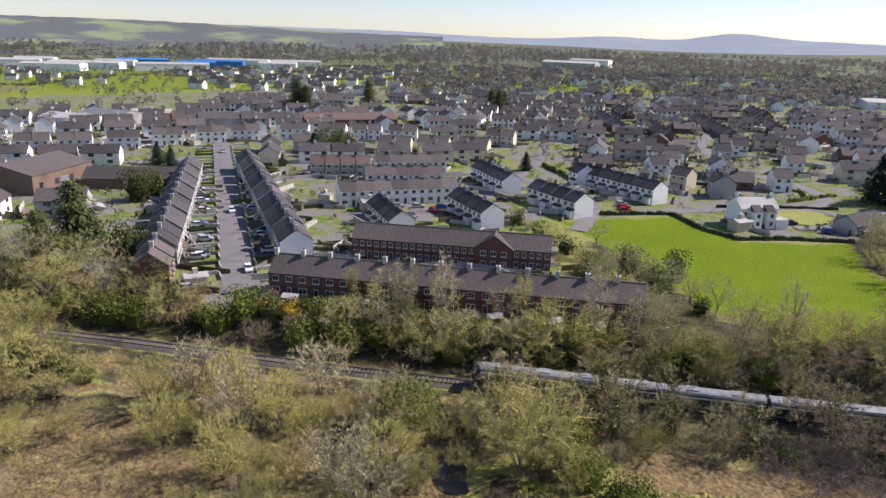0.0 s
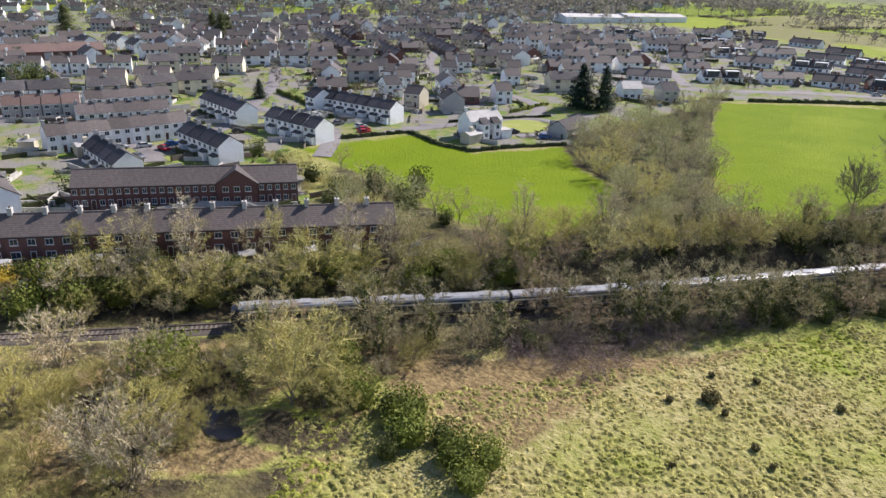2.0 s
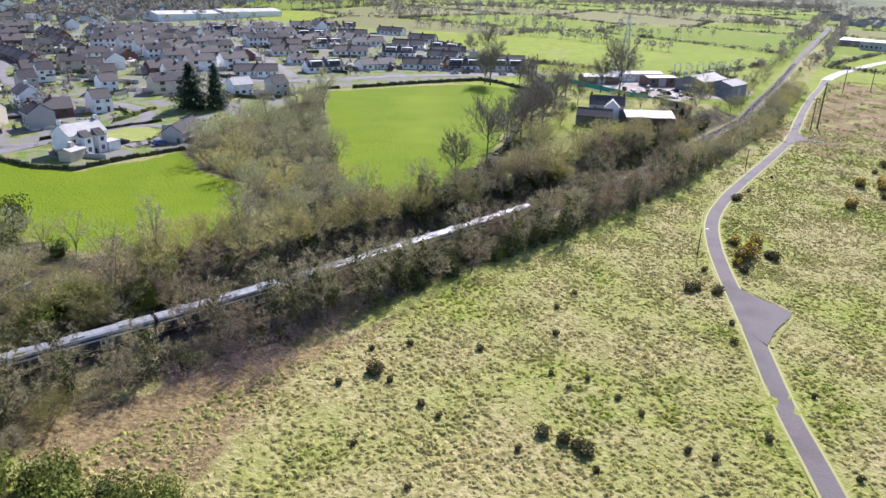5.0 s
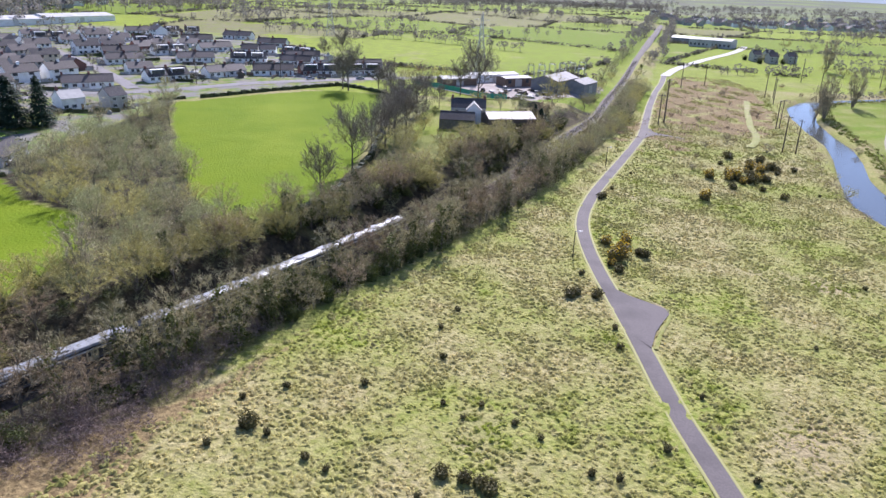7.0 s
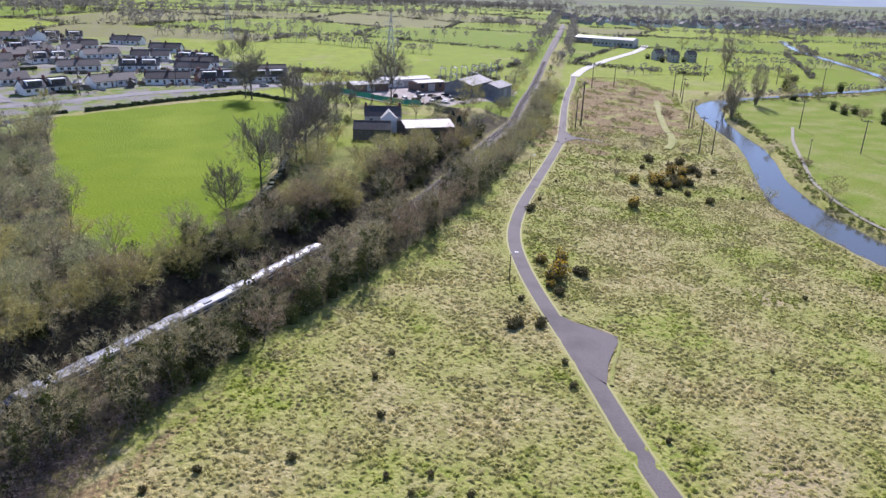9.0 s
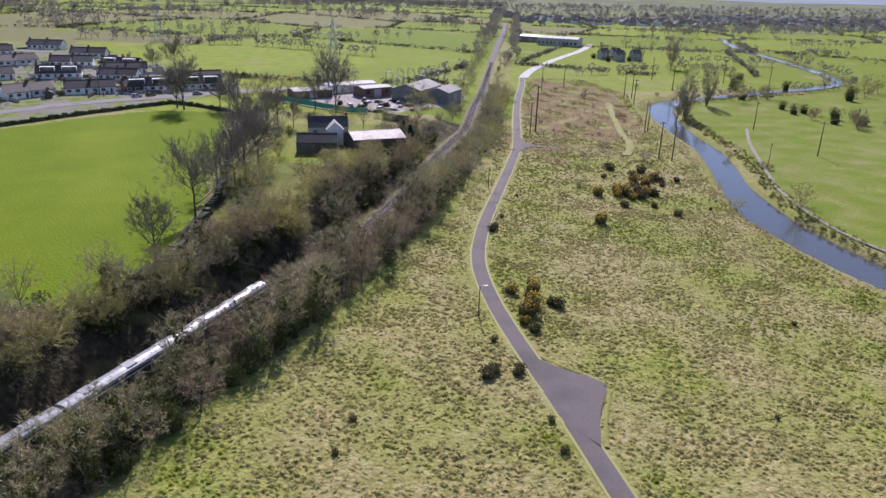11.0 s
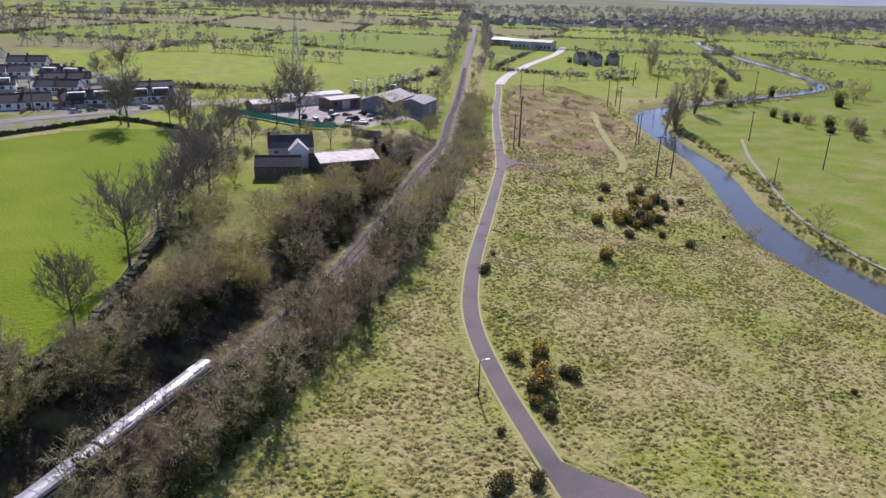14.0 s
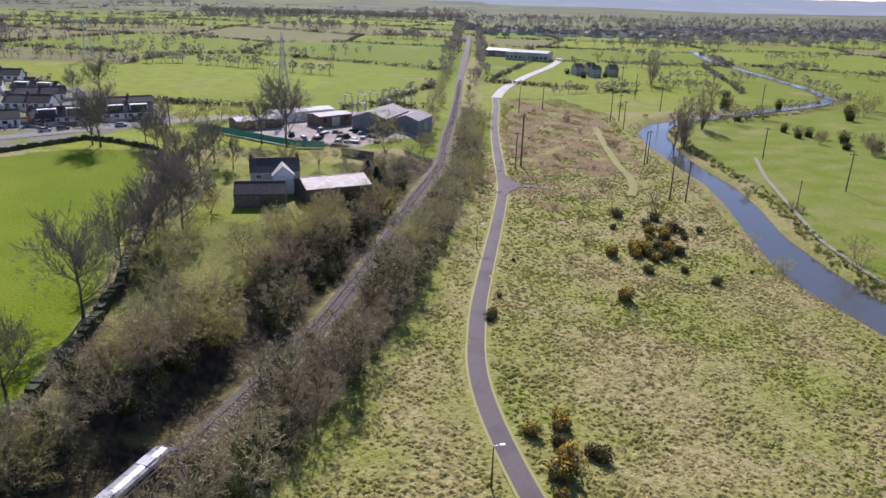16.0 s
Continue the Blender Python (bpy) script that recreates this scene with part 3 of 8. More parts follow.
# the lane's lay-by: a tarmac wedge beside it
sh = Shape()
wedge = [(28.6, 38.5), (31.5, 35.2), (35, 32.4), (37.6, 30.2), (37.2, 28.2), (34.6, 23.4), (33.2, 20.5), (31.2, 14.5), (29.0, 18), (28.4, 29)]
sh.add([(x, y, ground(x, y) + 0.24) for x, y in wedge], [tuple(range(len(wedge) - 1, -1, -1))])
tagged(sh.make("lay_by", "lane_tarmac"), "dark tarmac wedge widening the lane", "road", kind="structure")
sh = Shape()
spur = [(60.8, 181.5), (62.5, 183), (65.1, 187.6), (69.4, 191.8), (74.6, 190.4), (79, 187.4), (79.4, 188.6), (75, 192.4), (70.6, 195.6), (69.1, 199.5), (68.6, 205.5), (69.6, 214.5), (67.8, 209)]
sh.add([(x, y, ground(x, y) + 0.24) for x, y in spur], [tuple(range(len(spur)))])
tagged(sh.make("lane_spur", "lane_tarmac"), "short tarmac gateway off the lane", "road", kind="structure")
for side, w in ((1, 0.55), (-1, 0.55)):
    edge = [(x + side * 1.68, y) for x, y in LANE]
    foliage("verge_%d" % side, (0.24, 0.24, 0.08), (0.34, 0.32, 0.12), 0, 0)
    v = strip("verge", edge, w, "verge_%d" % side, 0.03)
    tagged(v, "pale mown grass verge of the lane", "verge", kind="structure")

tagged(strip("verge", [(29.8, 38.9), (31.9, 35.9), (35.3, 33.2), (38.1, 30.6), (37.9, 28.0), (35.1, 23.0), (33.8, 20.0), (31.9, 14.2)], 0.8, "moss_path", 0.12, sub=1.5), "mossy yellow-green rim of the tarmac wedge", "verge", kind="structure")

# ---- river ----
pts = []
for (ax, ay), (bx, by) in zip(RIVER[:-1], RIVER[1:]):
    pts += [(ax + (bx - ax) * i / 4, ay + (by - ay) * i / 4) for i in range(4)]
pts = smooth_line(pts + [RIVER[-1]], 9)
v, f = [], []
for i, (x, y) in enumerate(pts):
    a, b = pts[max(i - 1, 0)], pts[min(i + 1, len(pts) - 1)]
    dx, dy = b[0] - a[0], b[1] - a[1]
    L = math.hypot(dx, dy)
    k = float(step(290, 335, np.array(y)))
    zc = 0.018 * min(max(y - 60, 0), 560) - 3.6
    half = 8.6 - 5.4 * k
    for s in (-1, 1):
        qx, qy = x - dy / L * half * s, y + dx / L * half * s
        v.append((qx, qy, zc * (1 - k) + k * (ground(x, y) + 0.35)))
    if i:
        f.append((2 * i - 1, 2 * i + 1, 2 * i, 2 * i - 2))
m, nt, bs = node_material("water")
bs.inputs["Base Color"].default_value = (0.075, 0.08, 0.075, 1)
bs.inputs["Roughness"].default_value = 0.12
bs.inputs["Specular IOR Level"].default_value = 0.6
bump(nt, bs, noise_fac(nt, 0.9, 0.2, 0.8, 3), 0.25, 0.06)
MATS["water"] = m
river = mesh_object("water", v, f, "water")
tagged(river, "slow river reflecting the pale blue sky", "river", kind="structure")
surface("gravel_path", (0.23, 0.21, 0.155), (0.30, 0.275, 0.21), 3, c=(0.22, 0.21, 0.14), scale2=0.3, vary=0)
RPATH = [(176, 226), (161, 198.4), (151, 175.2), (142, 154.3), (134.5, 136.7), (130, 116.5), (128, 99.5), (130, 84.7), (140, 60)]
rp = strip("footpath", RPATH, 1.3, "gravel_path", 0.32)
tagged(rp, "pale gravel footpath along the river bank", "path", kind="structure")

# Flat near-black sheet laid over a low spot in the scrub.
m, nt, bs = node_material("dark_water")
bs.inputs["Base Color"].default_value, bs.inputs["Roughness"].default_value = (0.012, 0.010, 0.007, 1), 0.3
MATS["dark_water"] = m
sh = Shape()
rim = [(-66.5 + (4.2 + 0.7 * math.sin(i * 2.1)) * math.cos(i * 0.3927) * 1.1, -68.6 + (2.7 + 0.5 * math.cos(i * 1.3)) * math.sin(i * 0.3927)) for i in range(16)]
sh.add([(x, y, sum(ground(a, b) for a, b in rim) / 16 + 0.12) for x, y in rim], [tuple(range(16))])
tagged(sh.make("pool", "dark_water"), "small flat near-black patch among the scrub", "pool", kind="structure")

# ---- railway ----


def along(line, s):
    """The place and the heading at s metres along a line."""
    for (ax, ay), (bx, by) in zip(line[:-1], line[1:]):
        L = math.hypot(bx - ax, by - ay)
        if s <= L or (bx, by) == line[-1]:
            k = s / L
            return ax + (bx - ax) * k, ay + (by - ay) * k, math.atan2(by - ay, bx - ax)
        s -= L


dense = []
for (ax, ay), (bx, by) in zip(RAIL[:-1], RAIL[1:]):
    n = max(1, int(math.hypot(bx - ax, by - ay) / 3))
    dense += [(ax + (bx - ax) * i / n, ay + (by - ay) * i / n) for i in range(n)]
TRACK = smooth_line(dense + [RAIL[-1]], 14)


def rail_z(y):
    return 0.55 + 0.018 * min(max(y - 60, 0), 560)


def sweep(name, outline, mat, parent=None, lift=0.0):
    """An outline of (across, up) swept along the track."""
    v, f = [], []
    n = len(outline)
    for i, (x, y) in enumerate(TRACK):
        a, b = TRACK[max(i - 1, 0)], TRACK[min(i + 1, len(TRACK) - 1)]
        dx, dy = b[0] - a[0], b[1] - a[1]
        L = math.hypot(dx, dy)
        v += [(x + dy / L * o, y - dx / L * o, rail_z(y) + lift + u) for o, u in outline]
        if i:
            k = n * i
            f += [(k - n + j, k - n + j + 1, k + j + 1, k + j) for j in range(n - 1)]
    return mesh_object(name, v, f, mat, parent=parent)


track = new("railway_track")
tagged(track, "single rusty railway track on grey stone ballast", "railway", kind="structure")
sweep("ballast", [(-3.2, -0.7), (-2.0, -0.12), (-1.4, 0.0), (1.4, 0.0), (2.0, -0.12), (3.2, -0.7)], "ballast", track)
for o in (-0.835, 0.835):
    sweep("rail", [(o - 0.06, 0.05), (o - 0.045, 0.24), (o + 0.045, 0.24), (o + 0.06, 0.05)], "rail_steel", track)
sleeper_shape = Shape()
sleeper_shape.box(-0.13, 0.13, -1.3, 1.3, -0.06, 0.07)
first = sleeper_shape.make("sleeper", "sleeper", track)
arc, prev = [0.0], TRACK[0]
for p in TRACK[1:]:
    arc.append(arc[-1] + math.hypot(p[0] - prev[0], p[1] - prev[1]))
    prev = p
TX, TY = np.array([p[0] for p in TRACK]), np.array([p[1] for p in TRACK])


def on_track(s):
    x, y = np.interp(s, arc, TX), np.interp(s, arc, TY)
    x2, y2 = np.interp(s + 1, arc, TX), np.interp(s + 1, arc, TY)
    return float(x), float(y), math.atan2(y2 - y, x2 - x)


def s_at(y):
    return float(np.interp(y, TY, arc))


count, rest = 0, Shape()
for s in np.arange(s_at(-150), s_at(430), 0.75):
    x, y, yaw = on_track(s)
    m = Matrix.Translation((x, y, rail_z(y))) @ Matrix.Rotation(yaw, 4, "Z")
    if count < 299 and y > 15:
        if count == 0:
            first.matrix_basis = m
        else:
            o = new("sleeper", first.data)
            o.parent = track
            o.matrix_basis = m
        count += 1
    else:
        rest.add([(m @ Vector(q))[:] for q in sleeper_shape.v], sleeper_shape.f)
tagged(rest.make("sleepers", "sleeper", track), kind="stuff")

# ---- train ----


def carriage(name, cab, parent):
    """One carriage, 22.6 m long, x along the track, centred; cab: -1, 0 or 1."""
    half = 11.3
    sides = [(-1.25, 0.95), (-1.37, 1.15), (-1.37, 2.95), (-1.28, 3.25), (1.28, 3.25), (1.37, 2.95), (1.37, 1.15), (1.25, 0.95)]
    body = Shape()
    if cab:
        x0, x1 = (-half + 1.2, half) if cab < 0 else (-half, half - 1.2)
        body.prism(sides, x0, x1, 0)
        e, k = (x0, -1.2) if cab < 0 else (x1, 1.2)
        low = [(y * 0.86, min(z, 3.0)) for y, z in sides]
        body.add([(e, y, z) for y, z in sides] + [(e + k, y, z) for y, z in low],
                 [(i, (i + 1) % 8, 8 + (i + 1) % 8, 8 + i) for i in range(8)] + [tuple(range(8, 16))], 0)
        body.box(e + k * 0.98 - 0.05, e + k * 0.98 + 0.05, -0.95, 0.95, 2.05, 2.85, 1)
        for y in (-0.85, 0.85):
            body.box(e + k - 0.06, e + k + 0.06, y - 0.18, y + 0.18, 1.3, 1.5, 3)
    else:
        x0, x1 = -half, half
        body.prism(sides, x0, x1, 0)
    for y in (-1, 1):
        body.box(x0 + 0.2, x1 - 0.2, min(y * 1.375, y * 1.385), max(y * 1.375, y * 1.385), 2.72, 2.95, 2)
        body.box(x0 + 0.2, x1 - 0.2, min(y * 1.375, y * 1.382), max(y * 1.375, y * 1.382), 1.2, 1.36, 3)
    c = body.make("carriage", ["navy_paint", "glass_dark", "silver_paint", "grey_sheet"], parent, "navy carriage with a silver stripe")
    roof = Shape()
    ring = [(-1.29, 3.22), (-1.1, 3.55), (-0.7, 3.76), (0, 3.84), (0.7, 3.76), (1.1, 3.55), (1.29, 3.22)]
    roof.prism(ring, x0 + 0.02, x1 - 0.02)
    for k in range(9):
        xx = x0 + 1.2 + k * (x1 - x0 - 2.4) / 8
        roof.prism([(y * 1.008, z + 0.03) for y, z in ring], xx - 0.04, xx + 0.04)
    roof.make("roof", "train_roof", c, "grey ribbed roof")
    for x, n in ((-6.0, 4), (0.0, 6), (6.0, 4)):
        for y in (-1.378, 1.378):
            w = Shape()
            L = 1.9 if n == 4 else 3.2
            w.box(x - L, x + L, y - 0.012, y + 0.012, 1.75, 2.62)
            w.make("window", "glass_dark", c)
    for x in (-4.0, 4.0):
        for y in (-1.38, 1.38):
            d = Shape()
            for k in (-0.46, 0.46):
                d.box(x + k - 0.43, x + k + 0.43, y - 0.03, y + 0.03, 1.1, 2.9, 0)
                d.box(x + k - 0.22, x + k + 0.22, y - 0.045, y + 0.045, 1.9, 2.6, 1)
            d.make("door", ["door_yellow", "glass_dark"], c, "pale double door with dark panes")
    for x in (-7.2, 0.4, 7.2):
        p = Shape()
        p.box(x - 0.9, x + 0.9, -0.8, 0.8, 3.74, 3.86)
        p.make("roof_unit", "train_roof", c)
    u = Shape()
    u.box(x0 + 3.6, x1 - 3.6, -1.15, 1.15, 0.4, 0.94)
    u.make("underframe", "underframe", c)
    for x in (-8.0, 8.0):
        b = Shape()
        b.box(x - 1.7, x + 1.7, -1.05, 1.05, 0.42, 0.8)
        for k in (-1.2, 1.2):
            for y in (-0.9, 0.78):
                b.add([(x + k + 0.42 * math.cos(a), y + q, 0.42 + 0.18 + 0.42 * math.sin(a) - 0.18) for q in (0, 0.12) for a in [i * math.pi / 5 for i in range(10)]],
                      [tuple(range(10)), tuple(range(19, 9, -1))] + [(i, (i + 1) % 10, 10 + (i + 1) % 10, 10 + i) for i in range(10)])
        b.make("bogie", "underframe", c)
    if cab <= 0:
        g = Shape()
        g.box(half - 0.02, half + 0.35, -0.75, 0.75, 1.0, 3.1)
        g.make("gangway", "underframe", c)
    return c


rear = s_at(-54.0)
for unit, start in enumerate((0.0, 69.9)):
    train = new("train")
    tagged(train, "three-car navy and silver diesel train with grey roofs on the track", "train", group="coupled trains")
    x, y, yaw = on_track(rear + start + 34.8)
    train.matrix_basis = Matrix.Translation((x, y, rail_z(y) + 0.24)) @ Matrix.Rotation(yaw, 4, "Z")
    inv = train.matrix_basis.inverted()
    for k, cab in enumerate((-1, 0, 1)):
        c = carriage("carriage", cab, train)
        x, y, yaw = on_track(rear + start + 11.5 + 23.15 * k)
        x1, y1, _ = on_track(rear + start + 11.5 + 23.15 * k - 8)
        x2, y2, _ = on_track(rear + start + 11.5 + 23.15 * k + 8)
        c.matrix_basis = inv @ Matrix.Translation(((x1 + x2) / 2, (y1 + y2) / 2, rail_z(y) + 0.24)) @ Matrix.Rotation(math.atan2(y2 - y1, x2 - x1), 4, "Z")

# ---- houses ----


def window_mesh(w, h):
    s = Shape()
    s.box(-w / 2, w / 2, -0.06, 0.05, 0, h, 0)
    s.box(-w / 2 + 0.08, -0.03, -0.075, -0.05, 0.09, h - 0.09, 1)
    s.box(0.03, w / 2 - 0.08, -0.075, -0.05, 0.09, h - 0.09, 1)
    s.box(-w / 2 - 0.06, w / 2 + 0.06, -0.12, 0.0, -0.08, 0.0, 0)
    return s


def add_window(parent, x, y, z, w, h, back=False, mats=("white_frame", "glass_dark"), name="window"):
    o = window_mesh(w, h).make(name, list(mats), parent)
    o.matrix_basis = pose(x, y, z, 0, 0, 180 if back else 0)
    return o


def house(wall, roof, width=6.0, depth=7.6, eave=5.0, ridge=7.8, bays=2, label="", category="house", end=0.0, stacks=1, door="door_paint", storeys=2, detail=True, stack_mat="brick", name="house", porch=False, dormer=False):
    """A house with its ridge along x and its front towards -y."""
    top = new(name)
    tagged(top, label, category)
    b = Shape()
    b.prism([(-depth / 2, -1.2), (depth / 2, -1.2), (depth / 2, eave), (0, ridge - 0.12), (-depth / 2, eave)], -width / 2, width / 2)
    b.make("wall", wall, top)
    r = Shape()
    slope = (ridge - eave) / (depth / 2)
    o = 0.35
    for s in (-1, 1):
        e = (s * (depth / 2 + o), eave - slope * o)
        ring = [e, (0, ridge), (0, ridge + 0.2), (e[0], e[1] + 0.2)]
        r.prism(ring if s < 0 else ring[::-1], -width / 2 - end, width / 2 + end)
    r.box(-width / 2 - end, width / 2 + end, -0.14, 0.14, ridge + 0.12, ridge + 0.26)
    r.make("roof", roof, top)
    if stacks:
        for k in range(stacks):
            c = Shape()
            cx = -width / 2 + 0.45 if k == 0 else width / 2 - 0.45
            c.box(cx - 0.4, cx + 0.4, -0.45, 0.45, ridge - 0.9, ridge + 1.15)
            c.box(cx - 0.47, cx + 0.47, -0.52, 0.52, ridge + 1.15, ridge + 1.27)
            ch = c.make("chimney", stack_mat, top)
            if detail:
                for py in (-0.22, 0.22):
                    p = Shape()
                    p.tube([(cx, py, ridge + 1.27), (cx, py, ridge + 1.62)], [0.13, 0.10], 6)
                    p.make("chimney_pot", "brown_tile", ch)
    if detail:
        for s in (-1, 1):
            g = Shape()
            yy = s * (depth / 2 + o + 0.05)
            g.box(-width / 2, width / 2, yy - 0.06, yy + 0.06, eave - slope * o - 0.06, eave - slope * o + 0.06)
            g.make("gutter", "white_frame" if wall != "brick" else "underframe", top)
    f = -depth / 2 - 0.02
    pitch = width / max(1, bays)
    for i in range(bays):
        x = -width / 2 + pitch * (i + 0.5)
        if storeys == 2:
            add_window(top, x, f, 3.3, min(1.35, pitch * 0.55), 1.2)
        if i == bays - 1 and door:
            d = Shape()
            d.box(x - 0.5, x + 0.5, f - 0.05, f + 0.05, 0.0, 2.1, 1)
            d.box(x - 0.42, x + 0.42, f - 0.075, f + 0.02, 0.05, 2.0, 0)
            d.make("door", [door, "white_frame"], top)
        else:
            add_window(top, x, f, 0.8, min(1.7, pitch * 0.62), 1.3)
        if detail:
            if storeys == 2:
                add_window(top, x, -f, 3.3, 1.1, 1.1, True)
            add_window(top, x, -f, 0.9, 1.2, 1.2, True)
    if porch:
        p = Shape()
        p.box(-0.2, width / 2 - 0.2, f - 1.3, f, 0, 2.3, 0)
        p.prism([(f - 1.5, 2.3), (f, 2.3), (f, 3.0)], -0.3, width / 2 - 0.1, 1)
        p.make("porch", [wall, roof], top)
    if dormer:
        p = Shape()
        p.box(-width * 0.32, width * 0.32, -depth / 2 + 0.8, 0, eave + 0.3, ridge - 0.25, 0)
        p.box(-width * 0.3, width * 0.3, -depth / 2 + 0.76, -depth / 2 + 0.82, eave + 0.55, ridge - 0.5, 1)
        p.make("dormer", ["white_render", "glass_dark"], top)
    return top


def terrace(model, a, b, n, group, flip=False, drop=0.0):
    """n copies of a house side by side, with ridges on the line from a to b."""
    yaw = math.atan2(b[1] - a[1], b[0] - a[0])
    z = min(ground(a[0] + (b[0] - a[0]) * k, a[1] + (b[1] - a[1]) * k) for k in (0.1, 0.5, 0.9)) + 0.15 - drop
    out = []
    for i in range(n):
        k = (i + 0.5) / n
        m = Matrix.Translation((a[0] + (b[0] - a[0]) * k, a[1] + (b[1] - a[1]) * k, z)) @ Matrix.Rotation(yaw + (math.pi if flip else 0), 4, "Z")
        if model["used"]:
            o = copy_thing(model["top"], m)
        else:
            o = model["top"]
            o.matrix_basis = m
            model["used"] = True
        tagged(o, group=group)
        out.append(o)
    return out


def model(*args, **kw):
    return {"top": house(*args, **kw), "used": False}


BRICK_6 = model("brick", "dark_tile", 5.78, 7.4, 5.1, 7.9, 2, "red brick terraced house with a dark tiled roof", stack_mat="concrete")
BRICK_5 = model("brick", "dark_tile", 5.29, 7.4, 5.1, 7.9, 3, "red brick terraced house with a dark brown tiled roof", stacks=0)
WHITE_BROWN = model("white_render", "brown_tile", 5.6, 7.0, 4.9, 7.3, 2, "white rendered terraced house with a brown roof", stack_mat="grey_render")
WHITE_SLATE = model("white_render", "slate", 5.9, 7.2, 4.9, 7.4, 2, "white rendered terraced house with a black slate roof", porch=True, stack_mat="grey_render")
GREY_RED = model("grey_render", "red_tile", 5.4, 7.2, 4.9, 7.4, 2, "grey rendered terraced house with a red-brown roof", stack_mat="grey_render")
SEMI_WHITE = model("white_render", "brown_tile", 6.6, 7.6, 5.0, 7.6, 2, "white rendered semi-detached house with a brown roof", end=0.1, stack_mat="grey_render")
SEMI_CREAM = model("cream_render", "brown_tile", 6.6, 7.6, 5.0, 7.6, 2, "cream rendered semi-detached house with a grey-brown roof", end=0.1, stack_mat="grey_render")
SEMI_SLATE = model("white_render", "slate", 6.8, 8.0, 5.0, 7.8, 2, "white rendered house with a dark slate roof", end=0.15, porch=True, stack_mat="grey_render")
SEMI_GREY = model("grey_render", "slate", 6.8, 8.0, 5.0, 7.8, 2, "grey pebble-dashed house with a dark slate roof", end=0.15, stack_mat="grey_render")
BUNGALOW = model("white_render", "brown_tile", 9.6, 8.0, 2.6, 5.3, 3, "white bungalow with a brown tiled roof", storeys=1, end=0.3, detail=False)
BUNGALOW_D = model("white_render", "slate", 9.8, 8.2, 2.6, 5.6, 3, "white bungalow with a dark roof and a flat dormer", storeys=1, end=0.3, detail=False, dormer=True)
BUNGALOW_B = model("brick", "brown_tile", 9.8, 8.4, 2.6, 5.6, 3, "brick bungalow with a dark brown roof", storeys=1, end=0.3, detail=False)

terrace(BRICK_6, (-136.1, -78.1), (-95.3, -15.0), 13, "brick terrace by the railway")
terrace(BRICK_5, (-155.0, -55.3), (-129.7, -15.0), 9, "brick terrace behind")
terrace(WHITE_BROWN, (-204.9, -46.7), (-202.2, -7.8), 7, "long white terrace")
terrace(WHITE_BROWN, (-228.4, -30.5), (-221.9, -4.3), 5, "white terraces")
terrace(GREY_RED, (-254.0, -44.4), (-246.3, -22.9), 4, "white terraces")
terrace(WHITE_BROWN, (-250.1, -20.7), (-245.3, 6.5), 5, "white terraces")
terrace(WHITE_SLATE, (-188.8, -12.7), (-164.2, -13.0), 4, "black-roofed terraces")
terrace(WHITE_SLATE, (-231.3, 15.1), (-202.0, 13.3), 5, "black-roofed terraces")
terrace(WHITE_SLATE, (-193.2, 17.5), (-168.0, 19.9), 4, "black-roofed terraces")
terrace(WHITE_SLATE, (-208.7, 50.3), (-176.7, 55.3), 6, "black-roofed terraces")
terrace(WHITE_SLATE, (-192.4, -37.4), (-168.0, -38.6), 4, "black-roofed terraces", drop=1.2)
for a, b in (((-347.9, -38), (-342.5, -25)), ((-345, -20), (-339, -7)), ((-337.5, -4.4), (-331.4, 9.3)), ((-330.3, 12), (-324.3, 25.6))):
    terrace(SEMI_WHITE, a, b, 2, "white semi-detached houses")
for a, b in (((-295, -4), (-287.5, 8.8)), ((-293, 14), (-285, 26)), ((-286, 31), (-277, 42)), ((-306.3, 55), (-297, 66))):
    terrace(SEMI_CREAM, a, b, 2, "cream semi-detached houses")
for k in range(8):
    terrace(SEMI_GREY if k % 3 else SEMI_WHITE, (-166 - k * 15.0, -69.6 + k * 0.6), (-153.5 - k * 15.0, -70.2 + k * 0.6), 2, "houses along the street", flip=True)
    terrace(SEMI_GREY if k else {**BRICK_6}, (-143 - k * 15.0, -102.6 + k * 2.05), (-156 - k * 15.0, -100.8 + k * 2.05), 2, "houses along the street", flip=True)
for k, (x, y) in enumerate(((-332, -144), (-331, -128), (-333, -109), (-339, -91), (-343, -71.6), (-344.5, -56))):
    terrace(SEMI_WHITE, (x, y - 6.6), (x, y + 6.6), 2, "white semi-detached houses")
for k, (x, y, a) in enumerate(((-254.5, 111.5, 60), (-248.5, 125, 70), (-231, 133, 58), (-200, 141, 58), (-215.6, 85, 75), (-194, 80, 20), (-179, 84, 150), (-179, 111.5, 60), (-210, 47, -8), (-232, 173, 48), (-137.7, 165.5, 57), (-225, 100, 60), (-240, 152, 55), (-215, 160, 52))):
    m = (SEMI_SLATE, SEMI_CREAM, SEMI_GREY, SEMI_WHITE)[k % 4]
    dx, dy = 5 * math.cos(radians(a)), 5 * math.sin(radians(a))
    terrace(m, (x - dx, y - dy), (x + dx, y + dy), 1, "detached houses")
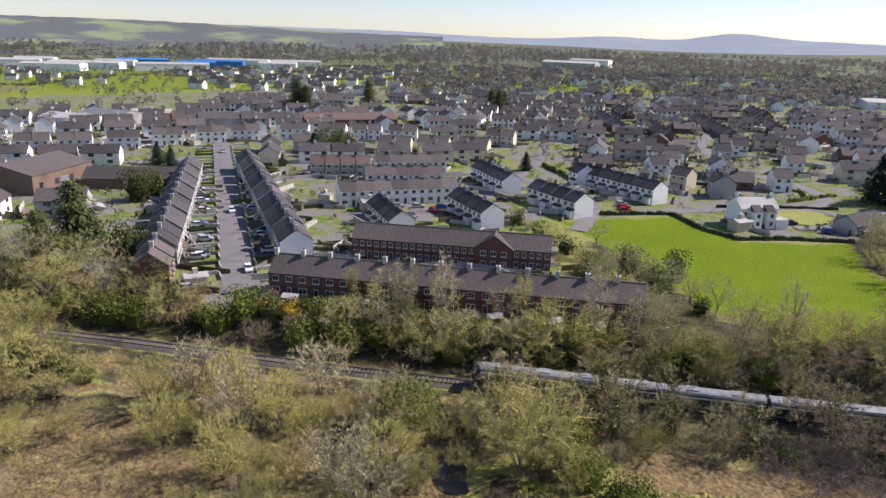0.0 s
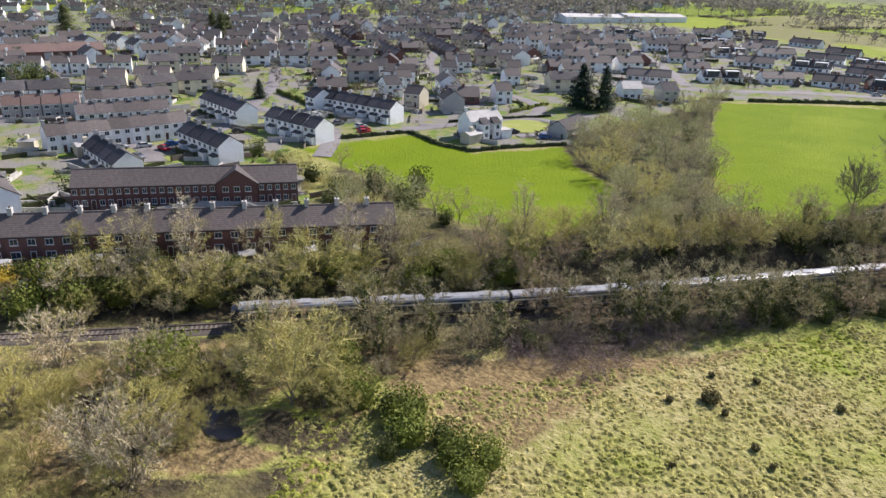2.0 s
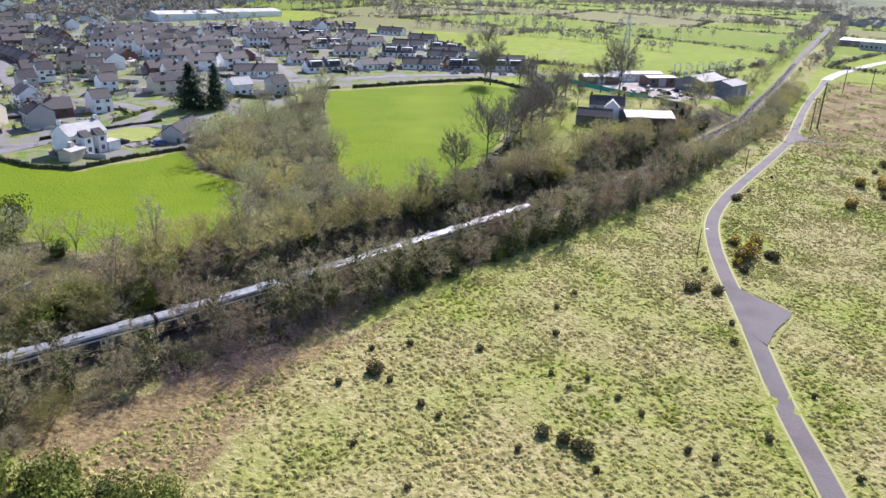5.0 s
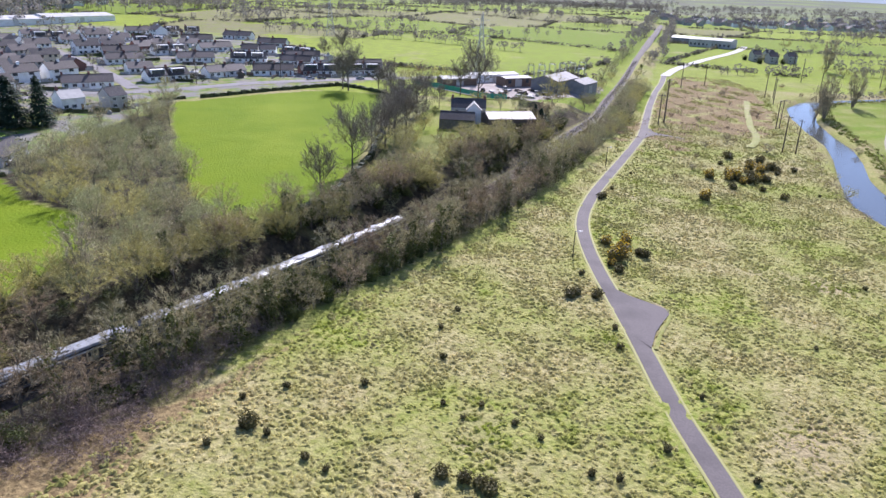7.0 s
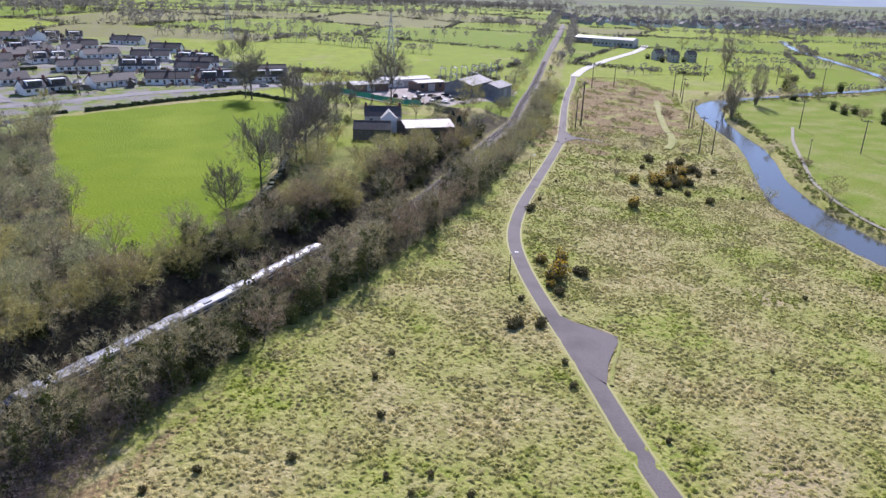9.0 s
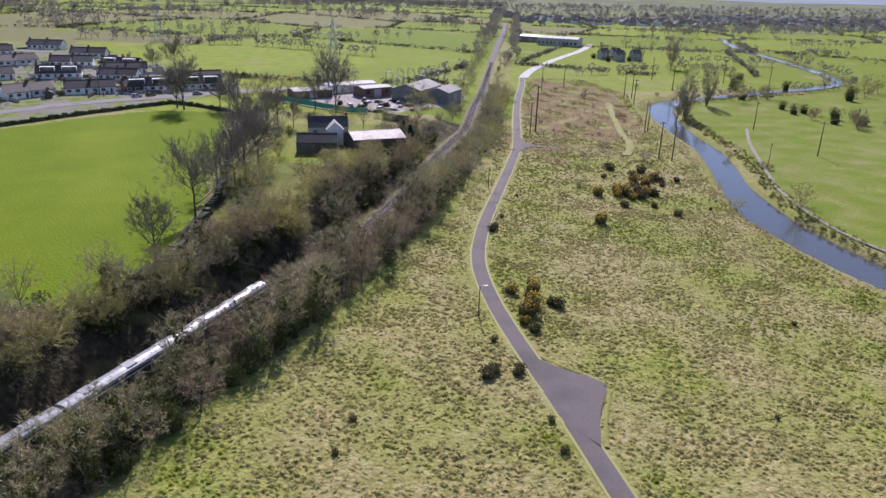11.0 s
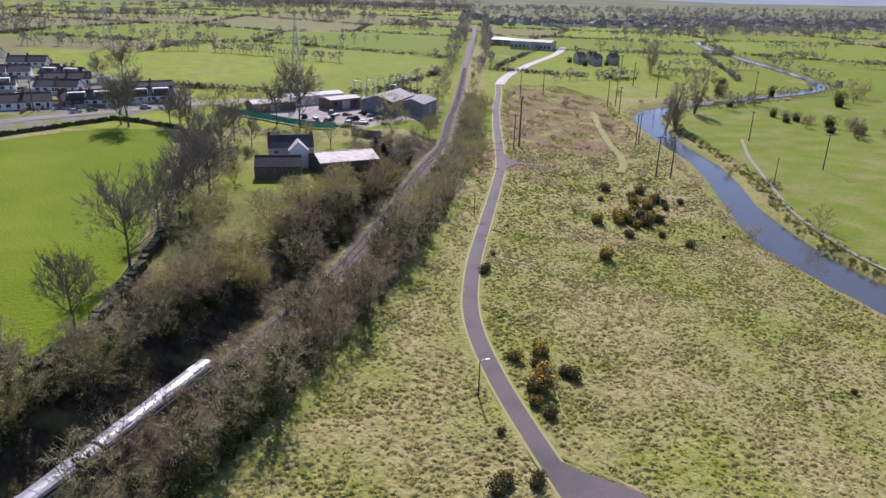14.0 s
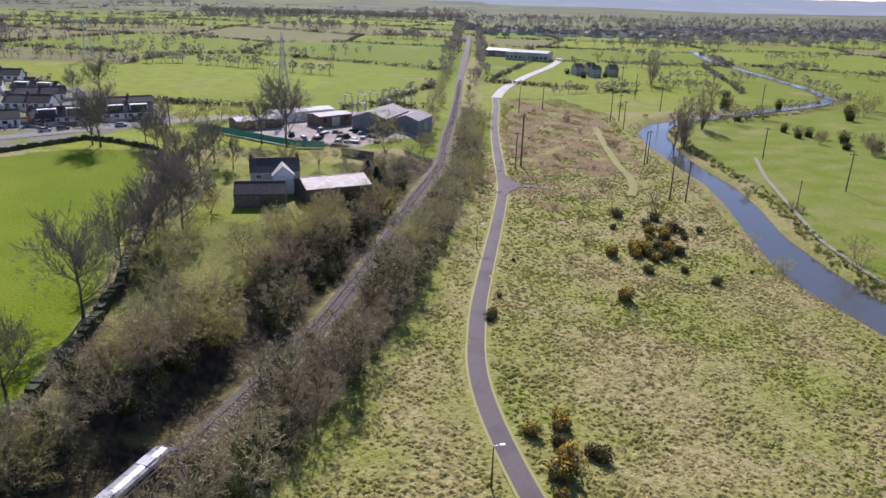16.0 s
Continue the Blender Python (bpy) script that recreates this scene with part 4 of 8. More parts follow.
for k, (a, b) in enumerate((((-177.4, 198.5), (-160, 209)), ((-153.1, 224), (-140.7, 238.5)), ((-133.8, 244), (-120.7, 260)), ((-115.2, 260), (-96.8, 266.4)), ((-92.9, 267.7), (-75, 273.2)), ((-75.9, 294), (-57.4, 300.9)),
                            ((-212.4, 298.3), (-197.7, 309.5)), ((-190.6, 312.6), (-177.5, 326.4)), ((-172.9, 334.6), (-158.4, 349)), ((-148.9, 341.5), (-127.8, 344.4)), ((-122.4, 340.5), (-102, 334.6)),
                            ((-275.3, 385), (-264.3, 403)), ((-258.7, 416.1), (-243.1, 428.4)), ((-236.1, 424.9), (-210, 435)), ((-185.8, 415.4), (-165, 412.5)), ((-305.5, 328.5), (-294.2, 347)), ((-290.5, 356.6), (-274.6, 369.8)),
                            ((-196, 270), (-182, 282)), ((-166, 288), (-150, 298)), ((-140, 300), (-122, 304)), ((-112, 302), (-96, 300)), ((-240, 330), (-226, 345)), ((-222, 352), (-206, 366)), ((-200, 374), (-182, 382)), ((-150, 380), (-132, 380)))):
    terrace((BUNGALOW, BUNGALOW_D, BUNGALOW)[k % 3], a, b, 2, "white bungalows of the estate")
terrace(BUNGALOW_B, (-92.4, 266.6), (-79.6, 273.5), 2, "brown-roofed bungalows")
terrace(BUNGALOW_D, (-71.3, 277.3), (-55.5, 282.6), 2, "white bungalows of the estate")
terrace(BUNGALOW, (-115.8, 319.6), (-96.6, 324.0), 2, "white bungalows of the estate")
for a, b, n in (((-356.4, 230.1), (-272.3, 180.5), 9), ((-338.6, 263.7), (-281.3, 223.6), 6), ((-327.6, 171.1), (-279.5, 146.2), 5), ((-392, 179.2), (-319.1, 145.8), 7), ((-420, 215), (-372, 190), 4), ((-380, 300), (-340, 275), 4)):
    terrace(BUNGALOW_B, a, b, n, "brown-roofed bungalows")
m12 = model("white_render", "light_roof", 8.6, 7.6, 4.4, 7.0, 3, "low white cottage with a pale roof", storeys=1, end=0.2)
terrace(m12, (-154, 156), (-149, 163.5), 1, "detached houses")

# the white farmhouse at the corner of the pasture
fh = house("white_render", "light_roof", 12.2, 7.4, 5.6, 8.2, 4, "tall white farmhouse with a pale weathered roof", end=0.1, stacks=2, stack_mat="white_render")
fh.matrix_basis = Matrix.Translation((-147, 65.3, ground(-147, 65.3) + 0.1)) @ Matrix.Rotation(math.atan2(11.8, 2.9), 4, "Z")
for x in (-1.6, 2.6):
    w = Shape()
    w.box(x - 1.3, x + 1.3, -6.2, -3.6, -1, 4.9, 0)
    w.prism([(-6.4, 4.9), (-3.6, 4.9), (-3.6, 6.6)], x - 1.45, x + 1.45, 1)
    w.make("wing", ["white_render", "slate"], fh)
    add_window(fh, x, -6.23, 3.2, 1.1, 1.3)
    add_window(fh, x, -6.23, 0.8, 1.1, 1.4)
w = Shape()
w.box(4.3, 8.0, -6.6, -2.6, -1, 2.5, 0)
w.box(4.1, 8.2, -6.8, -2.4, 2.5, 2.7, 1)
w.make("lean_to", ["white_render", "light_roof"], fh, "flat-roofed white lean-to")

barn = house("grey_render", "slate", 15.5, 7, 2.6, 5.0, 2, "long grey outbuilding with a dark slate roof", "outbuilding", stacks=0, storeys=1, detail=False, name="outbuilding", end=0.1)
barn.matrix_basis = Matrix.Translation((-131, 91, ground(-131, 91))) @ Matrix.Rotation(radians(100), 4, "Z")

tagged(strip("drive", [(-170, 60), (-161, 70), (-158.5, 82), (-156, 94), (-147, 101), (-138, 98), (-134.5, 86), (-138, 74)], 4.2, "tarmac", 0.14, sub=3.0), "grey gravel drive curving round the farmhouse garden", "drive", kind="structure")
surface("garden_grass", (0.19, 0.235, 0.03), (0.27, 0.29, 0.06), 1.5, c=(0.30, 0.28, 0.10), scale2=0.25, vary=0)
sh = Shape()
ring = [(-147.5 + (9.2 + 0.8 * math.sin(i * 1.7)) * math.cos(i * 0.3142), 85 + (11.0 + 0.9 * math.cos(i * 2.3)) * math.sin(i * 0.3142)) for i in range(20)]
sh.add([(x, y, ground(x, y) + 0.2) for x, y in ring] + [(-147.5, 85, ground(-147.5, 85) + 0.3)], [(i, (i + 1) % 20, 20) for i in range(20)])
tagged(sh.make("garden_lawn", "garden_grass"), "round yellow-green lawn beside the white farmhouse", "lawn", kind="structure")

# ---- trees and bushes ----


def grown(p, d, length, bend, rng, n=3, rise=0.25):
    """Points along a branch that wanders and turns up."""
    pts, p, d = [Vector(p)], Vector(p), Vector(d).normalized()
    for _ in range(n):
        d = (d + Vector((rng.uniform(-bend, bend), rng.uniform(-bend, bend), rng.uniform(-bend, bend) * 0.6 + rise * 0.3))).normalized()
        p = p + d * (length / n)
        pts.append(p.copy())
    return pts, d


def off_axis(d, angle, rng):
    d = Vector(d).normalized()
    a = d.orthogonal().normalized()
    a.rotate(Matrix.Rotation(rng.uniform(0, 6.283), 3, d))
    return (d * math.cos(angle) + a * math.sin(angle)).normalized()


def twig(shape, p, d, length, w, rng, slot=0):
    s = off_axis(d, 1.5708, rng) * w
    e = p + d * length + Vector((0, 0, rng.uniform(-0.1, 0.15) * length))
    n = len(shape.v)
    shape.v += [(p - s)[:], (p + s)[:], e[:]]
    shape.f.append((n, n + 1, n + 2))
    shape.s.append(slot)


def leaves(shape, centre, radii, n, size, rng, slot=0, shell=0.75, flat=0.0):
    """n leaf clumps in a rounded cloud."""
    for _ in range(n):
        while True:
            v = Vector((rng.uniform(-1, 1), rng.uniform(-1, 1), rng.uniform(-1, 1)))
            if 0.05 < v.length < 1:
                break
        v = v.normalized() * (shell + (1 - shell) * rng.random()) if rng.random() < 0.8 else v
        p = Vector(centre) + Vector((v.x * radii[0], v.y * radii[1], v.z * radii[2]))
        nrm = (v + Vector((rng.uniform(-1, 1), rng.uniform(-1, 1), rng.uniform(-0.6, 1)))).normalized()
        a = nrm.orthogonal().normalized()
        a.rotate(Matrix.Rotation(rng.uniform(0, 6.283), 3, nrm))
        b = nrm.cross(a)
        s = size * rng.uniform(0.6, 1.4)
        shape.quad((p - a * s)[:], (p + b * s * 0.7)[:], (p + a * s)[:], (p - b * s * 0.7)[:], slot)


def bare_shapes(seed, h, spread, limbs, subs, twigs, fork=0.3, tw=0.05, tl=0.10):
    rng = random.Random(seed)
    trunk, crown = Shape(), Shape()
    r0 = 0.016 * h + 0.03
    pts, d = grown((0, 0, -0.3), (0.05, 0.03, 1), h * fork + 0.3, 0.08, rng)
    trunk.tube(pts, [r0 * 1.25, r0, r0 * 0.9, r0 * 0.8], 6)
    leader, ld = grown(pts[-1], d, h * (0.92 - fork), 0.16, rng, 4, 0.4)
    trunk.tube(leader, [r0 * 0.72, r0 * 0.55, r0 * 0.4, r0 * 0.24, 0.02], 5, joint=18)
    tips = []
    for i in range(limbs):
        k = rng.uniform(0.0, 0.75)
        base = leader[0].lerp(leader[-1], k)
        a = i * 2.4 + rng.uniform(-0.4, 0.4)
        up = rng.uniform(0.45, 1.0)
        d = Vector((math.cos(a), math.sin(a), up)).normalized()
        L = spread * rng.uniform(0.75, 1.1) * (1.05 - 0.55 * k)
        lp, dd = grown(base, d, L, 0.22, rng, 4, 0.35)
        r = r0 * 0.5 * (1 - 0.5 * k)
        trunk.tube(lp, [r, r * 0.75, r * 0.5, r * 0.3, 0.015], 4, joint=18)
        tips.append((lp, L))
    tips.append((leader, h * 0.5))
    for lp, L in tips:
        for j in range(subs):
            k = rng.uniform(0.18, 1.0) * (len(lp) - 1.001)
            p = lp[int(k)].lerp(lp[int(k) + 1], k % 1)
            d = off_axis(lp[int(k) + 1] - lp[int(k)], rng.uniform(0.35, 1.0), rng)
            d.z += 0.3
            sl = L * rng.uniform(0.32, 0.55)
            sp, dd = grown(p, d, sl, 0.3, rng, 2, 0.35)
            crown.tube(sp, [0.03 + 0.001 * h, 0.025, 0.012], 3)
            for i in range(subs - 1):
                q = sp[0].lerp(sp[-1], (i + rng.random()) / (subs - 1))
                d2 = off_axis(dd, rng.uniform(0.3, 0.95), rng)
                d2.z += 0.25
                d2.normalize()
                bl = sl * rng.uniform(0.35, 0.65)
                twig(crown, q, d2, bl, tw * 0.9, rng)
                for n in range(twigs):
                    f = (n + rng.random()) / twigs
                    twig(crown, q + d2 * bl * f, (off_axis(d2, rng.uniform(0.25, 0.75), rng) + Vector((0, 0, 0.25))).normalized(), bl * rng.uniform(0.45, 0.85), tw * 0.6, rng)
    return trunk, crown


def lobed(rng, n=7):
    """The uneven outline of a crown: how far it reaches in a direction."""
    lobes = [(Vector((rng.gauss(0, 1), rng.gauss(0, 1), rng.gauss(0.2, 0.8))).normalized(), rng.uniform(0.1, 0.38)) for _ in range(n)]
    return lambda v: 0.78 + sum(0.7 * k * max(0.0, v.dot(d)) ** 6 for d, k in lobes)


def fuzz(shape, centre, radii, n, length, w, rng, slot=0, inner=0.45, buds=0.0):
    """A cloud of fine twigs that point outwards and up, gathered in sprays."""
    reach = lobed(rng)
    sprays = max(1, n // 9)
    for _ in range(sprays):
        v = Vector((rng.gauss(0, 1), rng.gauss(0, 1), rng.gauss(0.15, 0.9))).normalized()
        k = reach(v) * (inner + (1 - inner) * rng.random() ** 0.55)
        p = Vector((centre[0] + v.x * k * radii[0], centre[1] + v.y * k * radii[1], centre[2] + v.z * k * radii[2]))
        if p.z < 0.15:
            p.z = 0.15 + 0.3 * rng.random()
        out = (Vector((v.x, v.y, v.z * 0.7 + 0.15)) + Vector((rng.uniform(-0.7, 0.7), rng.uniform(-0.7, 0.7), rng.uniform(-0.5, 0.5)))).normalized()
        for j in range(9):
            d = (out + Vector((rng.uniform(-0.8, 0.8), rng.uniform(-0.8, 0.8), rng.uniform(-0.6, 0.7)))).normalized()
            q = p + Vector((rng.uniform(-0.3, 0.3), rng.uniform(-0.3, 0.3), rng.uniform(-0.3, 0.3)))
            if buds and rng.random() < buds:
                leaves(shape, q, (0.3, 0.3, 0.3), 1, 0.12, rng, 1)
            else:
                twig(shape, q, d, length * rng.uniform(0.5, 1.2), w, rng, slot)


def tree(seed, h, spread, twig_mat, limbs=6, fine=1100, ivy=0, buds=0.0, fork=0.3, label="", tw=0.054, name="tree", length=0.8, dome=False):
    """A bare tree or, as a dome, a many-stemmed bush: trunk and limbs, and a crown of fine twigs."""
    rng = random.Random(seed)
    top = new(name)
    tagged(top, label, "tree")
    trunk, crown = Shape(), Shape()
    r0 = 0.009 * h + 0.03
    pts, d = grown((0, 0, -0.3), (0.05, 0.03, 1), h * fork + 0.3, 0.08, rng)
    trunk.tube(pts, [r0 * 1.25, r0, r0 * 0.9, r0 * 0.8], 6)
    low = 0.5 if dome else 0.62
    tall = 0.5 if dome else 0.40
    for i in range(limbs):
        a = i * 2.4 + rng.uniform(-0.4, 0.4)
        v = Vector((math.cos(a), math.sin(a), rng.uniform(-0.1, 1.3))).normalized()
        end = Vector((v.x * spread * 0.85, v.y * spread * 0.85, h * low + v.z * h * tall * 0.85))
        base = pts[rng.choice((1, 2, 3))] if not dome else pts[rng.choice((0, 1))]
        mid = base.lerp(end, 0.45) + Vector((rng.uniform(-0.3, 0.3), rng.uniform(-0.3, 0.3), h * 0.06))
        r = r0 * rng.uniform(0.4, 0.6)
        trunk.tube([base, mid, base.lerp(end, 0.75) + Vector((0, 0, h * 0.05)), end], [r, r * 0.75, r * 0.45, 0.015], 4, joint=6)
        for _ in range(6):
            q = base.lerp(end, rng.uniform(0.35, 0.95))
            dd = off_axis(end - mid, rng.uniform(0.4, 1.1), rng)
            sp, de = grown(q, dd, spread * rng.uniform(0.25, 0.42), 0.35, rng, 3, 0.25)
            crown.tube(sp, [0.045, 0.034, 0.024, 0.012], 3)
            for n in range(fine // (limbs * 7)):
                b = sp[0].lerp(sp[-1], rng.uniform(0.1, 1.0))
                twig(crown, b, off_axis(de, rng.uniform(0.4, 1.4), rng), length * rng.uniform(0.7, 1.4), tw * 0.42, rng)
    fuzz(crown, (0, 0, h * low), (spread, spread, h * tall), fine * 3 // 4, length * 0.95, tw * 0.5, rng, 0, buds=buds)
    trunk.make("trunk", "bark", top)
    crown.make("crown", [twig_mat, "bud_leaf"], top)
    if ivy:
        rng = random.Random(seed + 9)
        s = Shape()
        for k in range(9):
            z = 0.4 + k * h * 0.085
            leaves(s, (rng.uniform(-0.5, 0.5), rng.uniform(-0.5, 0.5), z), (1.4 - k * 0.07, 1.4 - k * 0.07, h * 0.09), ivy // 9, 0.2, rng)
        s.make("ivy", "ivy_leaf", top, "dark green ivy on the trunk")
    return {"top": top, "used": False, "trunk": trunk, "crown": crown}


def tall_tree(seed, h, spread, twig_mat, limbs=6, subs=5, twigs=5, fork=0.3, label="", tw=0.06, name="tree"):
    top = new(name)
    tagged(top, label, "tree")
    trunk, crown = bare_shapes(seed, h, spread, limbs, subs, twigs, fork, tw)
    fuzz(crown, (0, 0, h * 0.60), (spread * 0.95, spread * 0.95, h * 0.40), 2300, 1.0, 0.03, random.Random(seed))
    trunk.make("trunk", "dark_bark", top)
    crown.make("crown", twig_mat, top)
    return {"top": top, "used": False}


def bush(seed, r, h, mat, n=700, size=0.16, label="", lumps=6, flower=0, name="bush", category="bush"):
    rng = random.Random(seed)
    s = Shape()
    per = max(20, n // lumps)
    for k in range(lumps):
        a, q = rng.uniform(0, 6.283), r * rng.uniform(0.0, 0.62)
        rr = r * rng.uniform(0.4, 0.62)
        z = h * rng.uniform(0.3, 0.62)
        c = (math.cos(a) * q, math.sin(a) * q, z)
        leaves(s, c, (rr, rr, min(z + 0.1, h * 0.42)), per, size, rng, 0, 0.7)
        if flower:
            leaves(s, (c[0], c[1], c[2] + h * 0.16), (rr * 0.95, rr * 0.95, h * 0.36), flower // lumps, size * 0.9, rng, 1, 0.95)
    s.v += [(math.cos(i * 1.05) * r * 0.5, math.sin(i * 1.05) * r * 0.5, zz) for zz in (-0.1, h * 0.45) for i in range(6)]
    n0 = len(s.v) - 12
    s.f += [(n0 + i, n0 + (i + 1) % 6, n0 + 6 + (i + 1) % 6, n0 + 6 + i) for i in range(6)] + [tuple(n0 + 6 + i for i in range(6))]
    s.s += [0] * 7
    ob = s.make(name, [mat, "gorse_flower"])
    tagged(ob, label, category)
    return {"top": ob, "used": False}


def bush_shape(seed, r, h, n, size=0.2):
    rng = random.Random(seed)
    s = Shape()
    for _ in range(4):
        a, q = rng.uniform(0, 6.283), r * 0.5 * rng.random()
        leaves(s, (math.cos(a) * q, math.sin(a) * q, h * 0.5), (r * 0.6, r * 0.6, h * 0.5), n // 4, size, rng, 0, 0.7)
    return s


def conifer(seed, h, r, label, mat="conifer_leaf", tiers=30, per=110, ragged=0.25, taper=0.65):
    rng = random.Random(seed)
    top = new("conifer")
    tagged(top, label, "tree")
    t = Shape()
    t.tube([(0, 0, -0.3), (0, 0, h * 0.5), (0, 0, h * 0.96)], [0.03 * h, 0.017 * h, 0.03], 6)
    t.make("trunk", "bark", top)
    s = Shape()
    for k in range(tiers):
        f = k / tiers
        z = h * (0.05 + 0.95 * f)
        rad = r * (1 - f) ** taper * (1 + ragged * rng.uniform(-1, 1)) + 0.15
        for i in range(int(per * (1 - 0.75 * f))):
            a = rng.uniform(0, 6.283)
            q = rad * rng.uniform(0.35, 1.0)
            p = Vector((math.cos(a) * q, math.sin(a) * q, z + rng.uniform(-0.4, 0.4)))
            o = Vector((math.cos(a), math.sin(a), -0.35)) * rng.uniform(0.35, 0.7) * (0.4 + r * 0.12)
            side = Vector((-math.sin(a), math.cos(a), rng.uniform(-0.4, 0.4))) * rng.uniform(0.18, 0.34) * (0.5 + r * 0.12)
            s.quad((p - side - o * 0.3)[:], (p + o)[:], (p + side - o * 0.3)[:], (p - o * 0.6 + Vector((0, 0, 0.3)))[:])
    s.make("crown", mat, top)
    return {"top": top, "used": False}


def plant(model, x, y, turn=0.0, size=1.0, group="", tall=None, sink=0.0):
    m = Matrix.Translation((x, y, ground(x, y) - sink)) @ Matrix.Rotation(turn, 4, "Z") @ Matrix.Diagonal((size, size, tall or size, 1))
    if model["used"]:
        o = copy_thing(model["top"], m)
    else:
        o = model["top"]
        o.matrix_basis = m
        model["used"] = True
    return tagged(o, group=group)


def scatter(name, shapes, places, mats, label, category, smooth=False):
    """Many small plants or houses joined into one: places are rows of x, y, z, turn, size."""
    rng = random.Random(3)
    vs, fs, ss, n0 = [], [], [], 0
    data = []
    for s in shapes:
        tri, slot = [], []
        for f, k in zip(s.f, s.s or [0] * len(s.f)):
            for i in range(1, len(f) - 1):
                tri.append((f[0], f[i], f[i + 1]))
                slot.append(k)
        data.append((np.array(s.v), np.array(tri), np.array(slot)))
    for x, y, z, a, k in places:
        v, f, sl = data[rng.randrange(len(data))]
        c, q = math.cos(a) * k, math.sin(a) * k
        vs.append(np.stack([v[:, 0] * c - v[:, 1] * q + x, v[:, 0] * q + v[:, 1] * c + y, v[:, 2] * k + z], -1))
        fs.append(f + n0)
        ss.append(sl)
        n0 += len(v)
    V, F = np.concatenate(vs), np.concatenate(fs)
    me = bpy.data.meshes.new(name)
    me.vertices.add(len(V))
    me.vertices.foreach_set("co", V.astype(np.float32).ravel())
    me.loops.add(len(F) * 3)
    me.loops.foreach_set("vertex_index", F.astype(np.int32).ravel())
    me.polygons.add(len(F))
    me.polygons.foreach_set("loop_start", np.arange(0, len(F) * 3, 3, dtype=np.int32))
    me.polygons.foreach_set("material_index", np.concatenate(ss).astype(np.int32))
    me.polygons.foreach_set("use_smooth", np.full(len(F), smooth))
    for m in mats:
        me.materials.append(MATS[m])
    me.update(calc_edges=True)
    return tagged(new(name, me), label, category, kind="stuff")


TALL = [tall_tree(11, 17, 9.6, "twig_ash", 13, 7, 6, label="tall bare ash tree with grey spreading branches", fork=0.16, tw=0.06, name="ash_tree"),
        tall_tree(12, 18, 9.0, "twig_ash", 13, 7, 6, label="tall bare tree with a wide crown of grey twigs", fork=0.2, tw=0.06, name="ash_tree")]
MID = [tree(21, 9.5, 4.4, "twig_drab", 8, 1000, label="bare young tree with grey-brown twigs"),
       tree(22, 9.0, 4.6, "twig_olive", 8, 1000, buds=0.12, label="bare tree with olive budding twigs", fork=0.2),
       tree(23, 9.5, 4.2, "twig_brown", 8, 1000, label="bare tree with brown twigs", fork=0.25),
       tree(24, 10.5, 3.8, "twig_drab", 7, 750, ivy=500, label="bare tree with ivy-clad trunk"),
       tree(25, 7.5, 4.6, "twig_olive", 9, 1050, buds=0.05, label="many-stemmed bare willow with olive twigs", fork=0.12, dome=True)]
WILLOW = [tree(26, 7.5, 4.8, "twig_olive", 12, 3000, buds=0.16, tw=0.05, length=0.65, label="many-stemmed willow hazed with yellow-green buds", fork=0.08, name="willow", dome=True),
          tree(27, 6.5, 4.6, "twig_olive", 12, 2900, buds=0.07, tw=0.05, length=0.65, label="rounded many-stemmed bare willow with olive twigs", fork=0.08, name="willow", dome=True),
          tree(28, 5.0, 3.8, "twig_brown", 10, 2000, tw=0.048, label="low rounded bare bush with brown twigs", fork=0.08, name="willow", dome=True, length=0.45),
          tree(29, 5.5, 3.6, "twig_grey", 10, 2000, tw=0.048, buds=0.08, label="pale grey bare thicket with early blossom", fork=0.08, name="willow", dome=True, length=0.45)]
SLIM = [tree(31, 12, 2.4, "twig_grey", 10, 1100, label="slender bare poplar with upright branches", fork=0.06, name="poplar", dome=True),
        tree(32, 12, 2.1, "twig_olive", 8, 800, label="slender bare tree with upright olive branches", fork=0.3, name="poplar", buds=0.05)]
EVER = [bush(51, 2.6, 3.2, "ivy_leaf", 1000, 0.13, "dark evergreen bush", lumps=9), bush(52, 2.6, 3.0, "green_leaf", 1100, 0.12, "bright green leafy bush", lumps=10), bush(53, 2.2, 2.6, "bud_leaf", 600, 0.16, "pale budding bush")]
for e, l in zip(EVER, ("dark evergreen bush on the scrubby bank", "bright green leafy bush among the scrub", "pale yellow-green budding bush in the wood")):
    tagged(e["top"], l)
GORSE = [bush(61, 1.25, 1.5, "gorse_leaf", 420, 0.11, "dark gorse bush standing in the rough grass"), bush(62, 1.5, 1.7, "gorse_leaf", 480, 0.11, "dark gorse bush tipped with orange-yellow flowers", flower=220)]
DWARF = [bush(63, 0.8, 1.1, "gorse_leaf", 260, 0.10, "small dark gorse bush in the rough grass", lumps=4)]
rnd = random.Random(7)
far_wood_at = []


def near_rail(x, y):
    return float(line_distance(np.array([x]), np.array([y]), NP_RAIL)[0])


